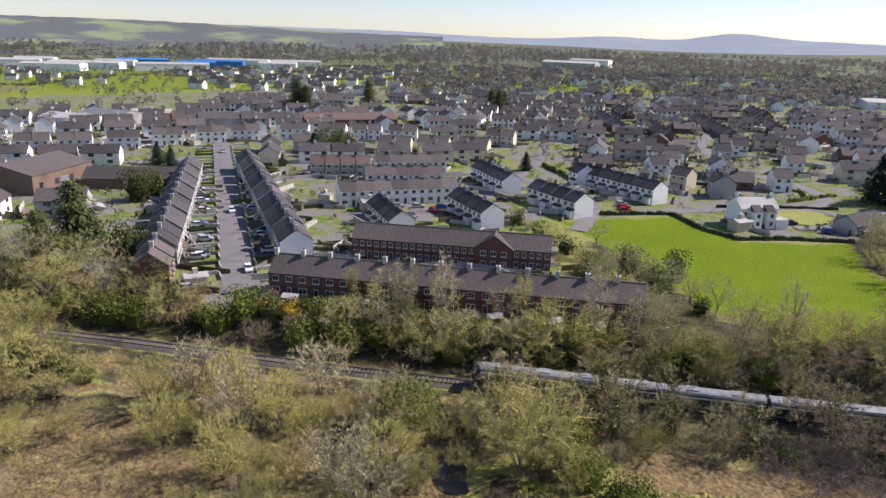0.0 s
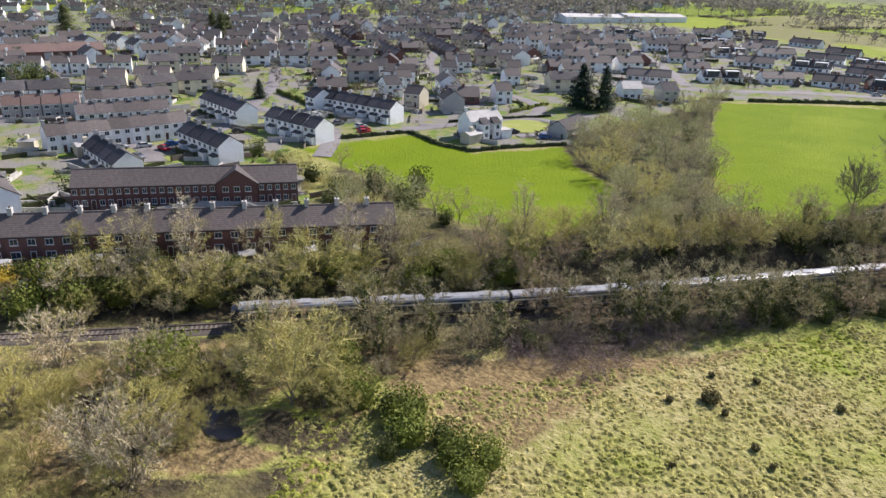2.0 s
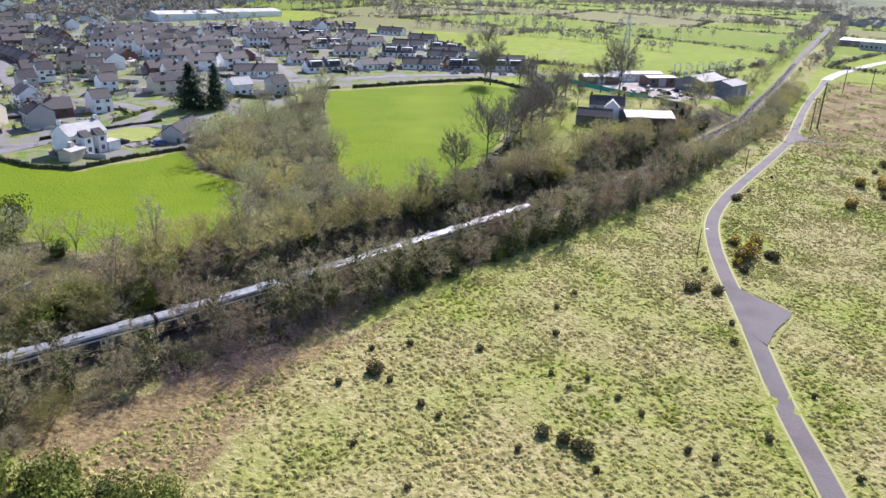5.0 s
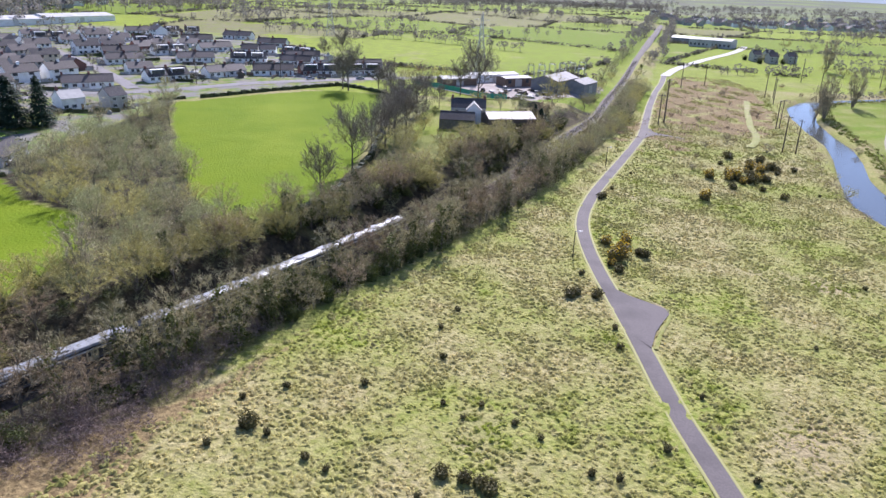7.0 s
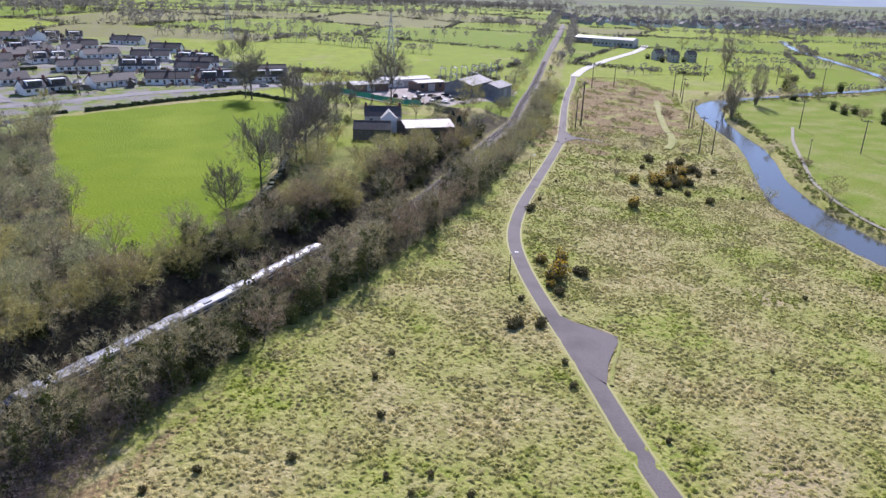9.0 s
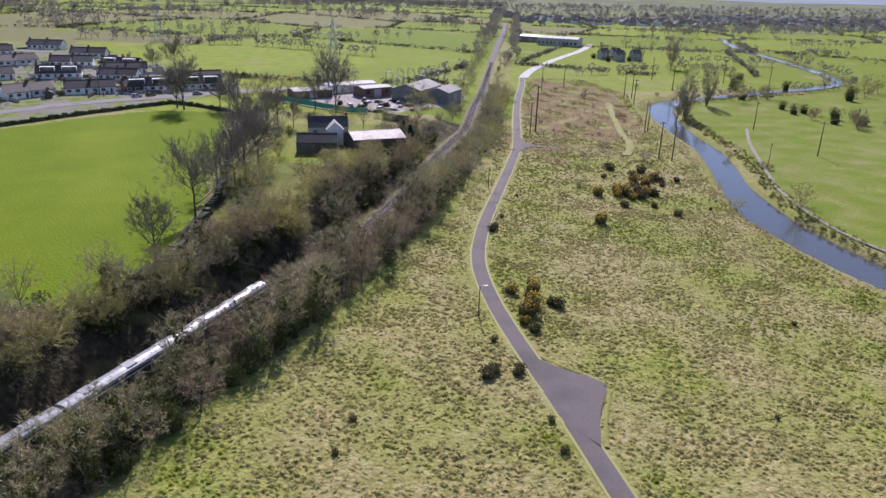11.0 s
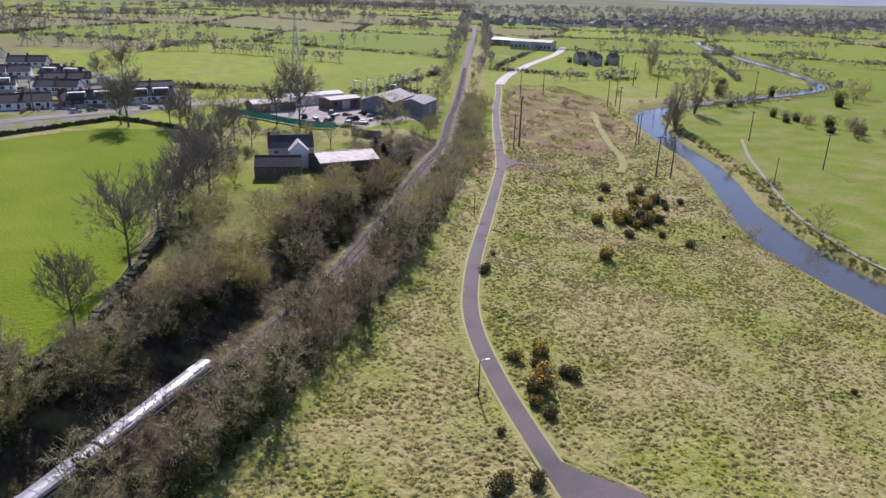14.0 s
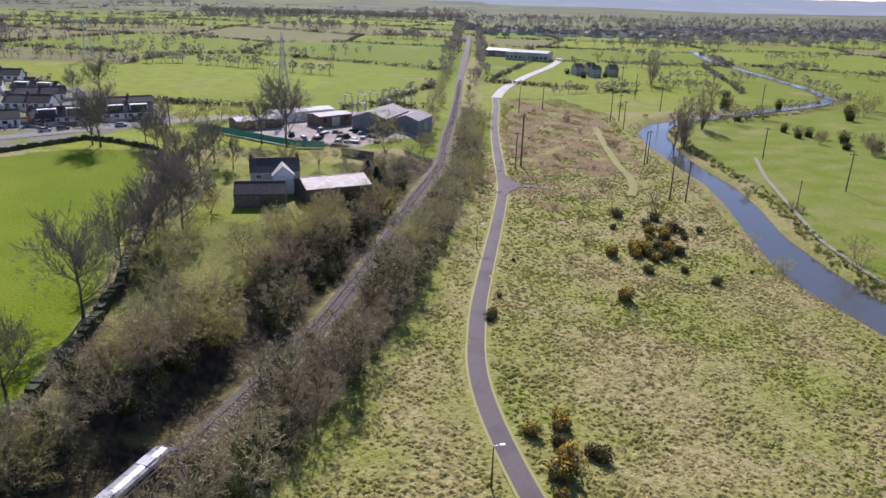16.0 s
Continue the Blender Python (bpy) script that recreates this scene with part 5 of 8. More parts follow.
def wood(poly, spacing, pick, group, lo=0.75, hi=1.15, clear=4.6, keep=None, seed=1, join=None):
    """Trees strewn over a polygon, no nearer to each other than spacing."""
    r = random.Random(seed)
    xs, ys = [p[0] for p in poly], [p[1] for p in poly]
    put, n = [], int((max(xs) - min(xs)) * (max(ys) - min(ys)) / spacing ** 2 * 3)
    for _ in range(n):
        x, y = r.uniform(min(xs), max(xs)), r.uniform(min(ys), max(ys))
        if not bool(inside(np.array([x]), np.array([y]), poly)[0]) or abs(near_rail(x, y)) < clear:
            continue
        if any((x - a) ** 2 + (y - b) ** 2 < spacing ** 2 for a, b in put) or keep and not keep(x, y):
            continue
        put.append((x, y))
        m = r.choice(pick)
        k = r.uniform(lo, hi)
        if join is not None and join(x, y):
            far_wood_at.append((x, y, ground(x, y), r.uniform(0, 6.283), k))
            continue
        plant(m, x, y, r.uniform(0, 6.283), k, group, k * r.uniform(0.9, 1.1))
    return put


def offset_line(d, y0, y1):
    """A line at d metres left of the track."""
    out = []
    for s in np.arange(s_at(y0), s_at(y1), 4.0):
        x, y, a = on_track(s)
        out.append((x - math.sin(a) * d, y + math.cos(a) * d))
    return out


def on_bank_grass(x, y):
    """The open grass strip between the pasture's hedge bank and the wood."""
    return 60 < y < 146 and x < (-36 if y < 70 else -31 if y < 90 else -26)


def in_trench(x, y):
    """The shaded hollow between the track and the wood."""
    return -6 < y < 92 and 0 < near_rail(x, y) < 11.5


# the belt of trees on the meadow side of the track
belt = offset_line(-4.2, -50, 310) + offset_line(-14.0, -50, 310)[::-1]
wood(belt, 3.7, [MID[0], MID[2], MID[3], MID[3], MID[2], MID[3], MID[3], EVER[0]], "trees along the track", 0.8, 1.15, 5.6, seed=2, join=lambda x, y: y > 135)
# the wood on the town side of the track
wood(WOOD_B, 5.4, [MID[0], MID[2], MID[4], MID[4], MID[1], WILLOW[0], MID[4], WILLOW[3]], "trees in the wood", 0.8, 1.3, 4.6, keep=lambda x, y: not (-22 < x < -5 and 102 < y < 150) and not in_trench(x, y) and not (on_bank_grass(x, y) and x > -42), seed=3, join=lambda x, y: near_rail(x, y) > 16)
wood(SCRUB, 3.9, [WILLOW[0], WILLOW[1], WILLOW[0], WILLOW[2], WILLOW[3]], "willows in the scrub", 0.55, 1.0, 9.0, seed=4, keep=lambda x, y: (y > -72 or near_rail(x, y) < -17) and not bool(inside(np.array([x]), np.array([y]), BROWN_HOLLOW)[0]) and math.sin(x * 0.21 + 1.0) * math.sin(y * 0.17 + x * 0.05) > -0.15 and not (-66 < x < -44 and -80 < y < -56))
for k, (x, y) in enumerate([(-86.3, -102.4), (-87.0, -97.4), (-87.1, -92.2), (-84.1, -87.3), (-82.2, -81.4), (-78.3, -72.6), (-75.1, -95.9), (-71.6, -88.3), (-68.6, -82.0), (-68.6, -76.0), (-67.2, -91.9), (-62.0, -81.1), (-73.5, -71.0), (-65.6, -72.5), (-98.5, -97), (-94, -92.5), (-89.5, -88), (-92.5, -79), (-96, -103)]):
    plant(WILLOW[(0, 1, 3)[k % 3]], x, y, k * 1.3, (1.15, 1.05, 1.5)[k % 3], "willows in the scrub", (1.35, 1.3, 1.75)[k % 3] + 0.1 * (k % 4))
wood(BANK_WOOD, 4.4, [MID[1], WILLOW[0], EVER[0], MID[4], EVER[0], MID[0]], "trees on the bank by the street", 0.8, 1.25, 8.0, seed=14, join=lambda x, y: x < -150)
for k, (x, y, s) in enumerate(((-122, -126, 1.15), (-128, -131, 1.2), (-117, -118, 0.9), (-134, -123, 1.2), (-112, -122, 0.95), (-106, -117, 0.8), (-141, -126, 1.2), (-118, -134, 1.2))):
    plant(MID[(1, 4)[k % 2]] if k % 3 else WILLOW[0], x, y, k * 1.9, s * 1.1, "olive trees by the street's end")
bank_line = offset_line(6.0, -150, -66) + offset_line(17.0, -150, -66)[::-1]
wood(bank_line, 3.9, [EVER[0], WILLOW[2], EVER[1], EVER[0], WILLOW[2]], "growth on the bank", 1.0, 1.55, 5.0, keep=lambda x, y: not (-150 < x < -128 and -92 < y < -80), seed=5)
far_belt = offset_line(4.5, 150, 470) + offset_line(11.0, 150, 470)[::-1]
wood(far_belt, 6.5, [MID[0], MID[2], EVER[0]], "trees along the track", 0.6, 0.9, 5.4, seed=6, join=lambda x, y: y > 200)
far_belt2 = offset_line(-4.5, 310, 480) + offset_line(-12.0, 310, 480)[::-1]
wood(far_belt2, 6.5, [MID[0], MID[2], MID[1]], "trees along the track", 0.45, 0.7, 5.4, seed=8, join=lambda x, y: True)
# single trees
for k, (x, y, h) in enumerate(((-35.5, 101.5, 17), (-38.5, 76, 12.5), (-28.3, 139.4, 16), (-33, 119.5, 18), (-25.3, 144.5, 17), (-64.6, 232, 20), (-61.5, 229, 19), (-11, 232.7, 19), (-2.7, 227.7, 23), (-48.2, 232.3, 14), (-44, 228, 13), (-40, 218, 13), (-31, 160, 15), (-29, 172, 16), (-26, 186, 14), (-33, 196, 15), (-24, 206, 13), (-18, 198, 12), (-30, 128, 15), (-95, 330, 15), (-86, 338, 16))):
    plant(TALL[k % 2], x, y, k * 1.7, h / 17.0, "tall field trees")
for k, (x, y, h) in enumerate(((-11.4, 129.4, 9), (29.9, 218.2, 13), (126.8, 114.2, 9), (5.9, 149.3, 10), (24.1, 163.4, 10), (6.8, 142.6, 10), (-79, -4.5, 10), (-71.6, 11.5, 10), (-69.8, 16.7, 9), (-104, -40.9, 11), (-119.1, -58, 10), (-112, -49, 9), (-93.1, -42.6, 13), (110.5, 119, 5), (114, 136, 4), (-98, -60, 8), (-106, -72, 7), (-10, 121, 11), (7, 143, 11), (-1, 133, 9), (33, 246, 12), (13, 180, 9), (-26, 117, 12))):
    plant(MID[(0, 4, 1)[k % 3]], x, y, k * 1.3, h / 10.0, "single bare trees")
for k, (x, y) in enumerate([(-41.7, 267.5), (-38.1, 272.2), (-32.8, 272.3), (-27.7, 274.9), (-23.5, 277.4), (-49.1, 275.5), (-17.7, 250.5), (-34.0, 253.5)]):
    plant(MID[(0, 4, 2)[k % 3]], x, y, k, 0.8 + 0.1 * (k % 3), "bare trees behind the farm")
for x, y, h in ((156.5, 246, 17), (158.5, 249, 18), (160, 254, 15), (155, 251, 14), (235.3, 429, 19), (237, 432, 17), (185.4, 281, 17), (187.5, 283.5, 14)):
    plant(SLIM[0], x, y, x, h / 12.0, "poplars by the river")
for k, (x, y, h) in enumerate(((-108, -52, 11), (-101, -38.5, 12), (-92, -28, 11), (-121, -66, 10), (-86, -24, 9), (-95, -37, 10), (-76, 2, 11), (-71, 9, 10), (-66, 16, 10), (-60, 24, 9), (-112, -58, 10))):
    plant(SLIM[k % 2], x, y, x, h / 12.0, "slender trees below the terrace")
CON = [conifer(71, 16.5, 5.0, "dark green conical conifer"), conifer(72, 16.5, 6.8, "broad dark evergreen conifer", ragged=0.4, per=130), conifer(73, 18, 6.0, "tall ragged dark green conifer", "cypress_leaf", ragged=0.55, per=170, taper=0.42)]
for c, l in zip(CON, ("dark green conical conifer beside the houses", "broad dark evergreen conifer beside the houses", "tall ragged dark green conifer among gardens")):
    tagged(c["top"], l)
plant(CON[0], -144.5, 131.5, 0, 1.0, "conifers")
plant(CON[1], -152.5, 128.0, 0, 1.0, "conifers")
plant(CON[2], -174.4, -117.9, 0, 1.0, "conifers")
for x, y, k in ((-461.8, -6.3, 1.15), (-455, -2, 1.0), (-478, 47, 1.1), (-300.7, -31.7, 0.55), (-294, -34, 0.6), (-297, -22, 0.55), (-289.9, -96.8, 0.5), (-284, -92, 0.45), (22, 176, 0.5), (20, 181, 0.45), (-183, -115, 0.55), (-170, -125, 0.7), (-420, 120, 0.9), (-428, 128, 0.8), (-436, 122, 0.85), (-240, 40, 0.45)):
    plant(CON[1 if k < 0.7 else 2], x, y, x, k, "conifers")
# evergreen and budding bushes
for k, (x, y, s, h) in enumerate(((-78.0, -70.0, 1.5, 2.0), (-80.5, -67.5, 1.4, 1.9), (-76.0, -67.5, 1.2, 1.5), (-61.5, -54, 1.3, 1.3), (-58, -52.5, 1.4, 1.4), (-54, -51, 1.3, 1.4), (-50.5, -50.5, 1.6, 1.6), (-47.5, -53, 1.5, 1.4), (-44.5, -50, 1.4, 1.3), (-41, -51.5, 1.5, 1.4), (-38, -49, 1.1, 1.1), (-47, -57, 1.3, 1.2), (-36.5, -53.5, 1.2, 1.1), (-66, -49, 1.3, 1.7), (-69, -47.5, 1.1, 1.5))):
    plant(EVER[0 if k % 3 == 2 else 1], x, y, k, s * (0.95 if k < 3 else 0.72), "green bushes in the scrub", h * (0.95 if k < 3 else 0.8))
for x, y, s in ((-69.6, -62.6, 0.72), (-89.5, -66.6, 0.55), (-64, -56, 0.8)):
    plant(MID[3], x, y, x, s, "ivy-clad trunks in the scrub")
for k, (x, y, s) in enumerate(((-63.5, -59.5, 1.45), (-67, -54.5, 1.3), (-60.5, -56.5, 1.1), (-70.5, -57.5, 1.1))):
    plant(MID[(1, 4)[k % 2]], x, y, k, s, "tall olive willows in the scrub")
for k, (x, y, s) in enumerate(((-29.5, 31, 1.2), (-33, 26, 1.2), (-27.5, 36.5, 1.1), (-23, 40, 1.0), (-37, 21, 1.0), (-44, 8, 1.0), (-19, 45, 1.0), (-13, 54, 1.0), (2, 83, 1.0), (14, 110, 0.9), (-113.5, -116.5, 1.3), (-116, -120, 1.5), (-110.0, -113.0, 1.0), (-120, -124, 1.4), (-125, -62, 1.3), (-131, -70, 1.2), (-113, -56, 1.2), (-102, -46, 1.0), (-96, 0, 1.2), (-80, 4, 1.0), (-72, 22, 1.1), (-62, 46, 1.0), (-45, 68, 1.1), (-26, 110, 1.0), (-6, 118, 1.0), (0, 135, 1.1), (14, 152, 1.2), (24, 172, 1.3), (-22, 92, 1.0), (-17, 100, 1.1), (-12, 108, 1.0), (-24, 75, 1.0))):
    plant(EVER[(0, 0, 2, 0, 1)[k % 5]], x, y, k, s, "evergreen bushes in the wood")
YEL = bush(54, 2.0, 2.6, "yellow_leaf", 500, 0.14, "golden yellow flowering bush behind the terrace")
for x, y, s in ((-125, -82, 1.3), (-121.5, -78, 1.2), (-118, -73.5, 1.1), (-116, -70.5, 0.9)):
    plant(YEL, x, y, x, s, "golden bushes")
# thick growth on the bank below the brick terrace
r9 = random.Random(91)
for k in range(78):
    s0 = r9.uniform(s_at(-80), s_at(-10))
    x, y, a = on_track(s0)
    d = r9.uniform(6.5, 13.5)
    plant((EVER[0], WILLOW[3], EVER[1], MID[1], EVER[2], WILLOW[0])[k % 6], x - math.sin(a) * d, y + math.cos(a) * d, k, r9.uniform(0.8, 1.35) if k % 6 not in (3, 5) else r9.uniform(0.6, 0.9), "growth below the terrace")
for k in range(120):
    s0 = r9.uniform(s_at(12), s_at(190))
    x, y, a = on_track(s0)
    d = r9.uniform(11.8, 18.0) if y < 96 else r9.uniform(4.8, 17.0)
    plant((EVER[0], MID[3], MID[0], MID[4], EVER[0], MID[2])[k % 6], x - math.sin(a) * d, y + math.cos(a) * d, k, r9.uniform(0.8, 1.3) if k % 6 in (0, 4) else r9.uniform(0.7, 1.0), "ivy-dark growth by the track")
for k in range(16):
    x, y, a = on_track(s_at(18 + 3.6 * k))
    d = -r9.uniform(7.5, 13.5)
    plant(EVER[0], x - math.sin(a) * d, y + math.cos(a) * d, k, r9.uniform(0.75, 1.15), "ivy-dark growth by the track", r9.uniform(1.0, 1.7))
wood(FARM_LAWN, 8.5, [MID[0], MID[1], MID[2]], "bare trees behind the farm", 0.7, 1.1, 5.0, keep=lambda x, y: not (-18 < x < 22 and 155 < y < 190) and not (-20 < x < -8 and y < 150), seed=15, join=lambda x, y: True)
# gorse on the meadow
for k, (x, y, s) in enumerate(((30.8, 64.7, 1.0), (31.8, 55.3, 1.35), (35.5, 65.3, 1.0), (37.5, 59.3, 1.05), (38.4, 57.9, 0.9), (31.2, 47.9, 0.75), (30.1, 51.2, 0.6), (33.6, 58.5, 0.9), (34, 62, 0.8))):
    plant(GORSE[1 if k in (0, 1, 2, 6, 7) else 0], x, y, k, s * 1.3, "gorse by the lane")
for k in range(34):
    x, y = 90 + rnd.gauss(0, 7), 140 + rnd.gauss(0, 13)
    x += (y - 140) * 0.35
    plant(GORSE[1 if k % 3 == 0 else 0], x, y, k, rnd.uniform(0.7, 1.6), "gorse thicket")
for k, (x, y, s, m) in enumerate(((126, 250.5, 0.85, 2), (95.8, 188.6, 0.75, 3), (85, 236, 0.6, 2), (173, 313, 0.7, 2), (173, 342, 0.9, 2), (99, 190, 0.6, 2), (106, 174, 0.7, 3), (145, 162, 0.9, 2), (133, 144, 0.5, 2), (128, 250, 0.7, 2), (84, 176, 0.5, 3), (88, 166, 0.45, 2), (72, 168, 0.5, 2), (70, 140, 0.5, 3), (62, 128, 0.45, 2), (76, 158, 0.6, 2), (139, 176, 0.5, 2), (143, 182, 0.5, 3), (150, 200, 0.6, 2))):
    plant(WILLOW[m], x, y, k * 1.1, s, "bare thickets on the rough grass")
for k, (x, y, s) in enumerate(((204, 470, 0.9), (212, 482, 0.7), (222, 473, 0.8), (226, 495, 0.9), (200, 492, 0.8), (236, 488, 0.7))):
    plant(MID[(0, 1, 2)[k % 3]] if k % 2 else EVER[0], x, y, k, s * (1 if k % 2 else 1.6), "trees round the far farm")
for k, (x, y) in enumerate(((138, 372), (122, 363), (113, 345), (106, 330), (118, 262), (124, 278), (112, 290), (128, 305), (108, 240), (120, 330), (104, 215), (134, 320), (110, 310), (96, 232), (125, 240))):
    plant(WILLOW[2 + k % 2], x, y, k, 0.3 + 0.1 * (k % 4), "bare thickets on the rough grass")
for k, (x, y, s) in enumerate(((231, 258, 1.8), (229, 264, 1.5), (241, 243, 1.6), (240, 236, 2.0), (247, 228, 1.6), (224, 275, 1.3), (146, 160, 1.0), (222, 262, 1.4), (223, 249, 1.4), (227, 238, 1.5), (230, 225, 1.6), (281, 300, 1.8), (225, 306, 2.2), (232, 336, 2.4), (236, 340, 2.0), (261, 381, 2.0), (254, 378, 1.7), (266, 337, 1.6), (227, 269, 2.0), (236, 250, 1.9), (234, 231.5, 2.2), (218, 303, 1.6), (246, 326, 1.4), (291, 313, 1.8))):
    plant(EVER[0] if k % 2 else WILLOW[2], x, y, k * 1.1, s * 0.85, "dark bushes across the river", s * (0.7 + 0.25 * (k % 3)))
for k, (x, y, s) in enumerate(((316, 329, 1.5), (304, 354, 1.3), (212, 296, 1.2), (234, 305, 1.0), (285, 407, 1.3), (133, 123, 0.8), (300, 312, 1.0), (322, 330, 1.1), (224, 406, 0.9), (236, 404, 0.8), (248, 403, 0.9), (262, 402, 0.8), (272, 603, 1.1), (286, 575, 1.0), (298, 552, 1.0))):
    plant(MID[(4, 0, 1)[k % 3]], x, y, k * 1.1, s, "bare trees across the river")
for x, y in ((-1.4, 22.6), (-3.9, 15.5), (-2.9, 5.4), (3.4, -6.9), (0.8, -10.4), (7.8, -10.7), (6.1, -27.6), (-30.2, -20.8), (-27.2, -16.5), (-23.7, -17.6), (-24.3, -6.6), (-13.5, -4.2), (-17.8, -21.7), (11.2, -13.5), (23, 44.7), (26.2, 20.7), (25.7, 13.6), (27.5, -13.5), (20.2, -20.3), (16.9, -19.8), (35.6, 0.3), (39.3, 110.3), (48.1, 129.5), (102.4, 119), (-2.0, -7.3), (-14.9, -23.5), (37.2, -18.3), (-23.2, -32.7), (-14.5, -38.0), (-3.7, -26.7), (-29.3, -10.1), (82.4, 48.8), (60.0, 19.3)):
    plant(DWARF[0], x, y, x * y, rnd.uniform(0.85, 1.3), "small gorse bushes")
for x, y in ((19.6, 33.0), (21.0, 34.4), (24.4, 33.6), (25.2, 35), (-1.1, -22.6), (1.5, -23.0), (3.3, -23.5), (4.6, -24.6), (-26.4, -16.4), (34.6, 100.4), (35.4, 102)):
    plant(GORSE[0], x, y, x * y, rnd.uniform(0.75, 1.1), "gorse bushes")

joined = []
for md, slot in ((MID[0], 1), (MID[4], 5), (WILLOW[0], 3), (WILLOW[2], 2), (WILLOW[3], 5), (WILLOW[1], 5), (MID[2], 1)):
    js = Shape()
    js.add(md["trunk"].v, md["trunk"].f, 0)
    js.add(md["crown"].v, [f for i, f in enumerate(md["crown"].f) if i % 5 < 3], slot)
    joined.append(js)
evergreen = Shape()
ev = bush_shape(66, 2.4, 4.6, 420, 0.2)
evergreen.add(ev.v, ev.f, 6)
joined.append(evergreen)
scatter("woodland", joined, far_wood_at, ["bark", "twig_drab", "twig_dark", "twig_olive", "twig_brown", "twig_green", "ivy_leaf"], "bare grey-brown wood between the two pastures", "trees")

# undergrowth, joined


def strewn(poly, per_m2, lo, hi, seed, clear=3.4, keep=None, sink=0.0):
    r = np.random.RandomState(seed)
    xs, ys = np.array([p[0] for p in poly]), np.array([p[1] for p in poly])
    n = int((xs.max() - xs.min()) * (ys.max() - ys.min()) * per_m2)
    x, y = r.uniform(xs.min(), xs.max(), n), r.uniform(ys.min(), ys.max(), n)
    ok = inside(x, y, poly) & (np.abs(line_distance(x, y, NP_RAIL)) > clear)
    if keep is not None:
        ok &= keep(x, y)
    x, y = x[ok], y[ok]
    return np.stack([x, y, land(x, y) - sink, r.uniform(0, 6.283, len(x)), r.uniform(lo, hi, len(x))], -1)


def thicket_shape(seed, h, w, n, length=0.6, tw=0.04):
    r = random.Random(seed)
    s = Shape()
    fuzz(s, (0, 0, h * 0.4), (w, w, h * 0.6), n, length, tw * 0.85, r, 0, 0.3)
    return s


THICKET = [thicket_shape(44, 2.4, 1.9, 160, 0.5, 0.032), thicket_shape(45, 2.9, 1.7, 160, 0.5, 0.032), thicket_shape(47, 1.8, 2.0, 140, 0.5, 0.032)]
glade = lambda x, y: ~((x > -22) & (x < -4) & (y > 102) & (y < 152))
bank_at = lambda x, y: (y > 60) & (y < 146) & (x > -42) & (x < np.where(y < 70, -36, np.where(y < 90, -31, -26)))
trench_at = lambda x, y: (y > -6) & (y < 92) & (line_distance(x, y, NP_RAIL) > 0) & (line_distance(x, y, NP_RAIL) < 11)
patchy = lambda x, y: np.sin(x * 0.21 + 1.0) * np.sin(y * 0.17 + x * 0.05) > -0.3
scatter("undergrowth", THICKET, strewn(belt, 0.34, 0.6, 1.15, 5, clear=5.4), ["twig_dark"], "tangled bare grey undergrowth beneath the trees", "undergrowth")
scatter("wood_undergrowth", THICKET, strewn(WOOD_B, 0.085, 0.7, 1.4, 6, keep=lambda x, y: glade(x, y) & ~bank_at(x, y) & (~trench_at(x, y) | (np.sin(x * 3.1) > 0.8))), ["twig_green"], "grey-green bare undergrowth of the wood", "undergrowth")
scatter("scrub", THICKET, np.concatenate([strewn(SCRUB, 0.10, 0.4, 1.1, 7, 8, keep=patchy), strewn(bank_line, 0.10, 0.5, 1.0, 8)]), ["twig_olive"], "thick olive-brown willow scrub on the low ground", "scrub")
scatter("dead_growth", THICKET, strewn(SCRUB, 0.09, 0.35, 0.9, 17, 9, keep=patchy), ["twig_brown"], "low dead brown growth among the willows", "undergrowth")
scatter("ivy_undergrowth", [bush_shape(56, 1.7, 1.7, 90), bush_shape(57, 2.0, 1.4, 90)], np.concatenate([strewn(WOOD_B, 0.014, 0.7, 1.5, 18, keep=lambda x, y: glade(x, y) & ~trench_at(x, y) & (line_distance(x, y, NP_RAIL) < 26)), strewn(belt, 0.05, 0.6, 1.1, 19)]), ["ivy_leaf"], "dark ivy and laurel growth under the trees", "undergrowth")
scatter("bare_thicket", THICKET, strewn(PURPLE_EDGE, 0.42, 0.55, 1.35, 21, 4.5), ["twig_purple"], "dense purple-brown bare thicket edging the meadow", "thicket")
edge_line = offset_line(-9.0, -48, 120) + offset_line(-18.0, -48, 120)[::-1]
bramble = [thicket_shape(46, 1.3, 2.4, 90, 0.5)]
scatter("brambles", bramble, np.concatenate([strewn(edge_line, 0.12, 0.6, 1.1, 9, keep=lambda x, y: y < 5 + 20 * np.sin(x)), strewn(BROWN_PATCH, 0.10, 0.35, 0.7, 10), strewn(BROWN_HOLLOW, 0.3, 0.5, 1.1, 26), strewn(BROWN_BANK, 0.03, 0.35, 0.8, 11), strewn(ROUGH_STRAW, 0.07, 0.25, 0.6, 33, keep=lambda x, y: np.sin(x * 0.23) * np.sin(y * 0.29 + 1) > -0.1)]), ["twig_brown"], "dead brown bramble stems lying over the grass", "brambles")


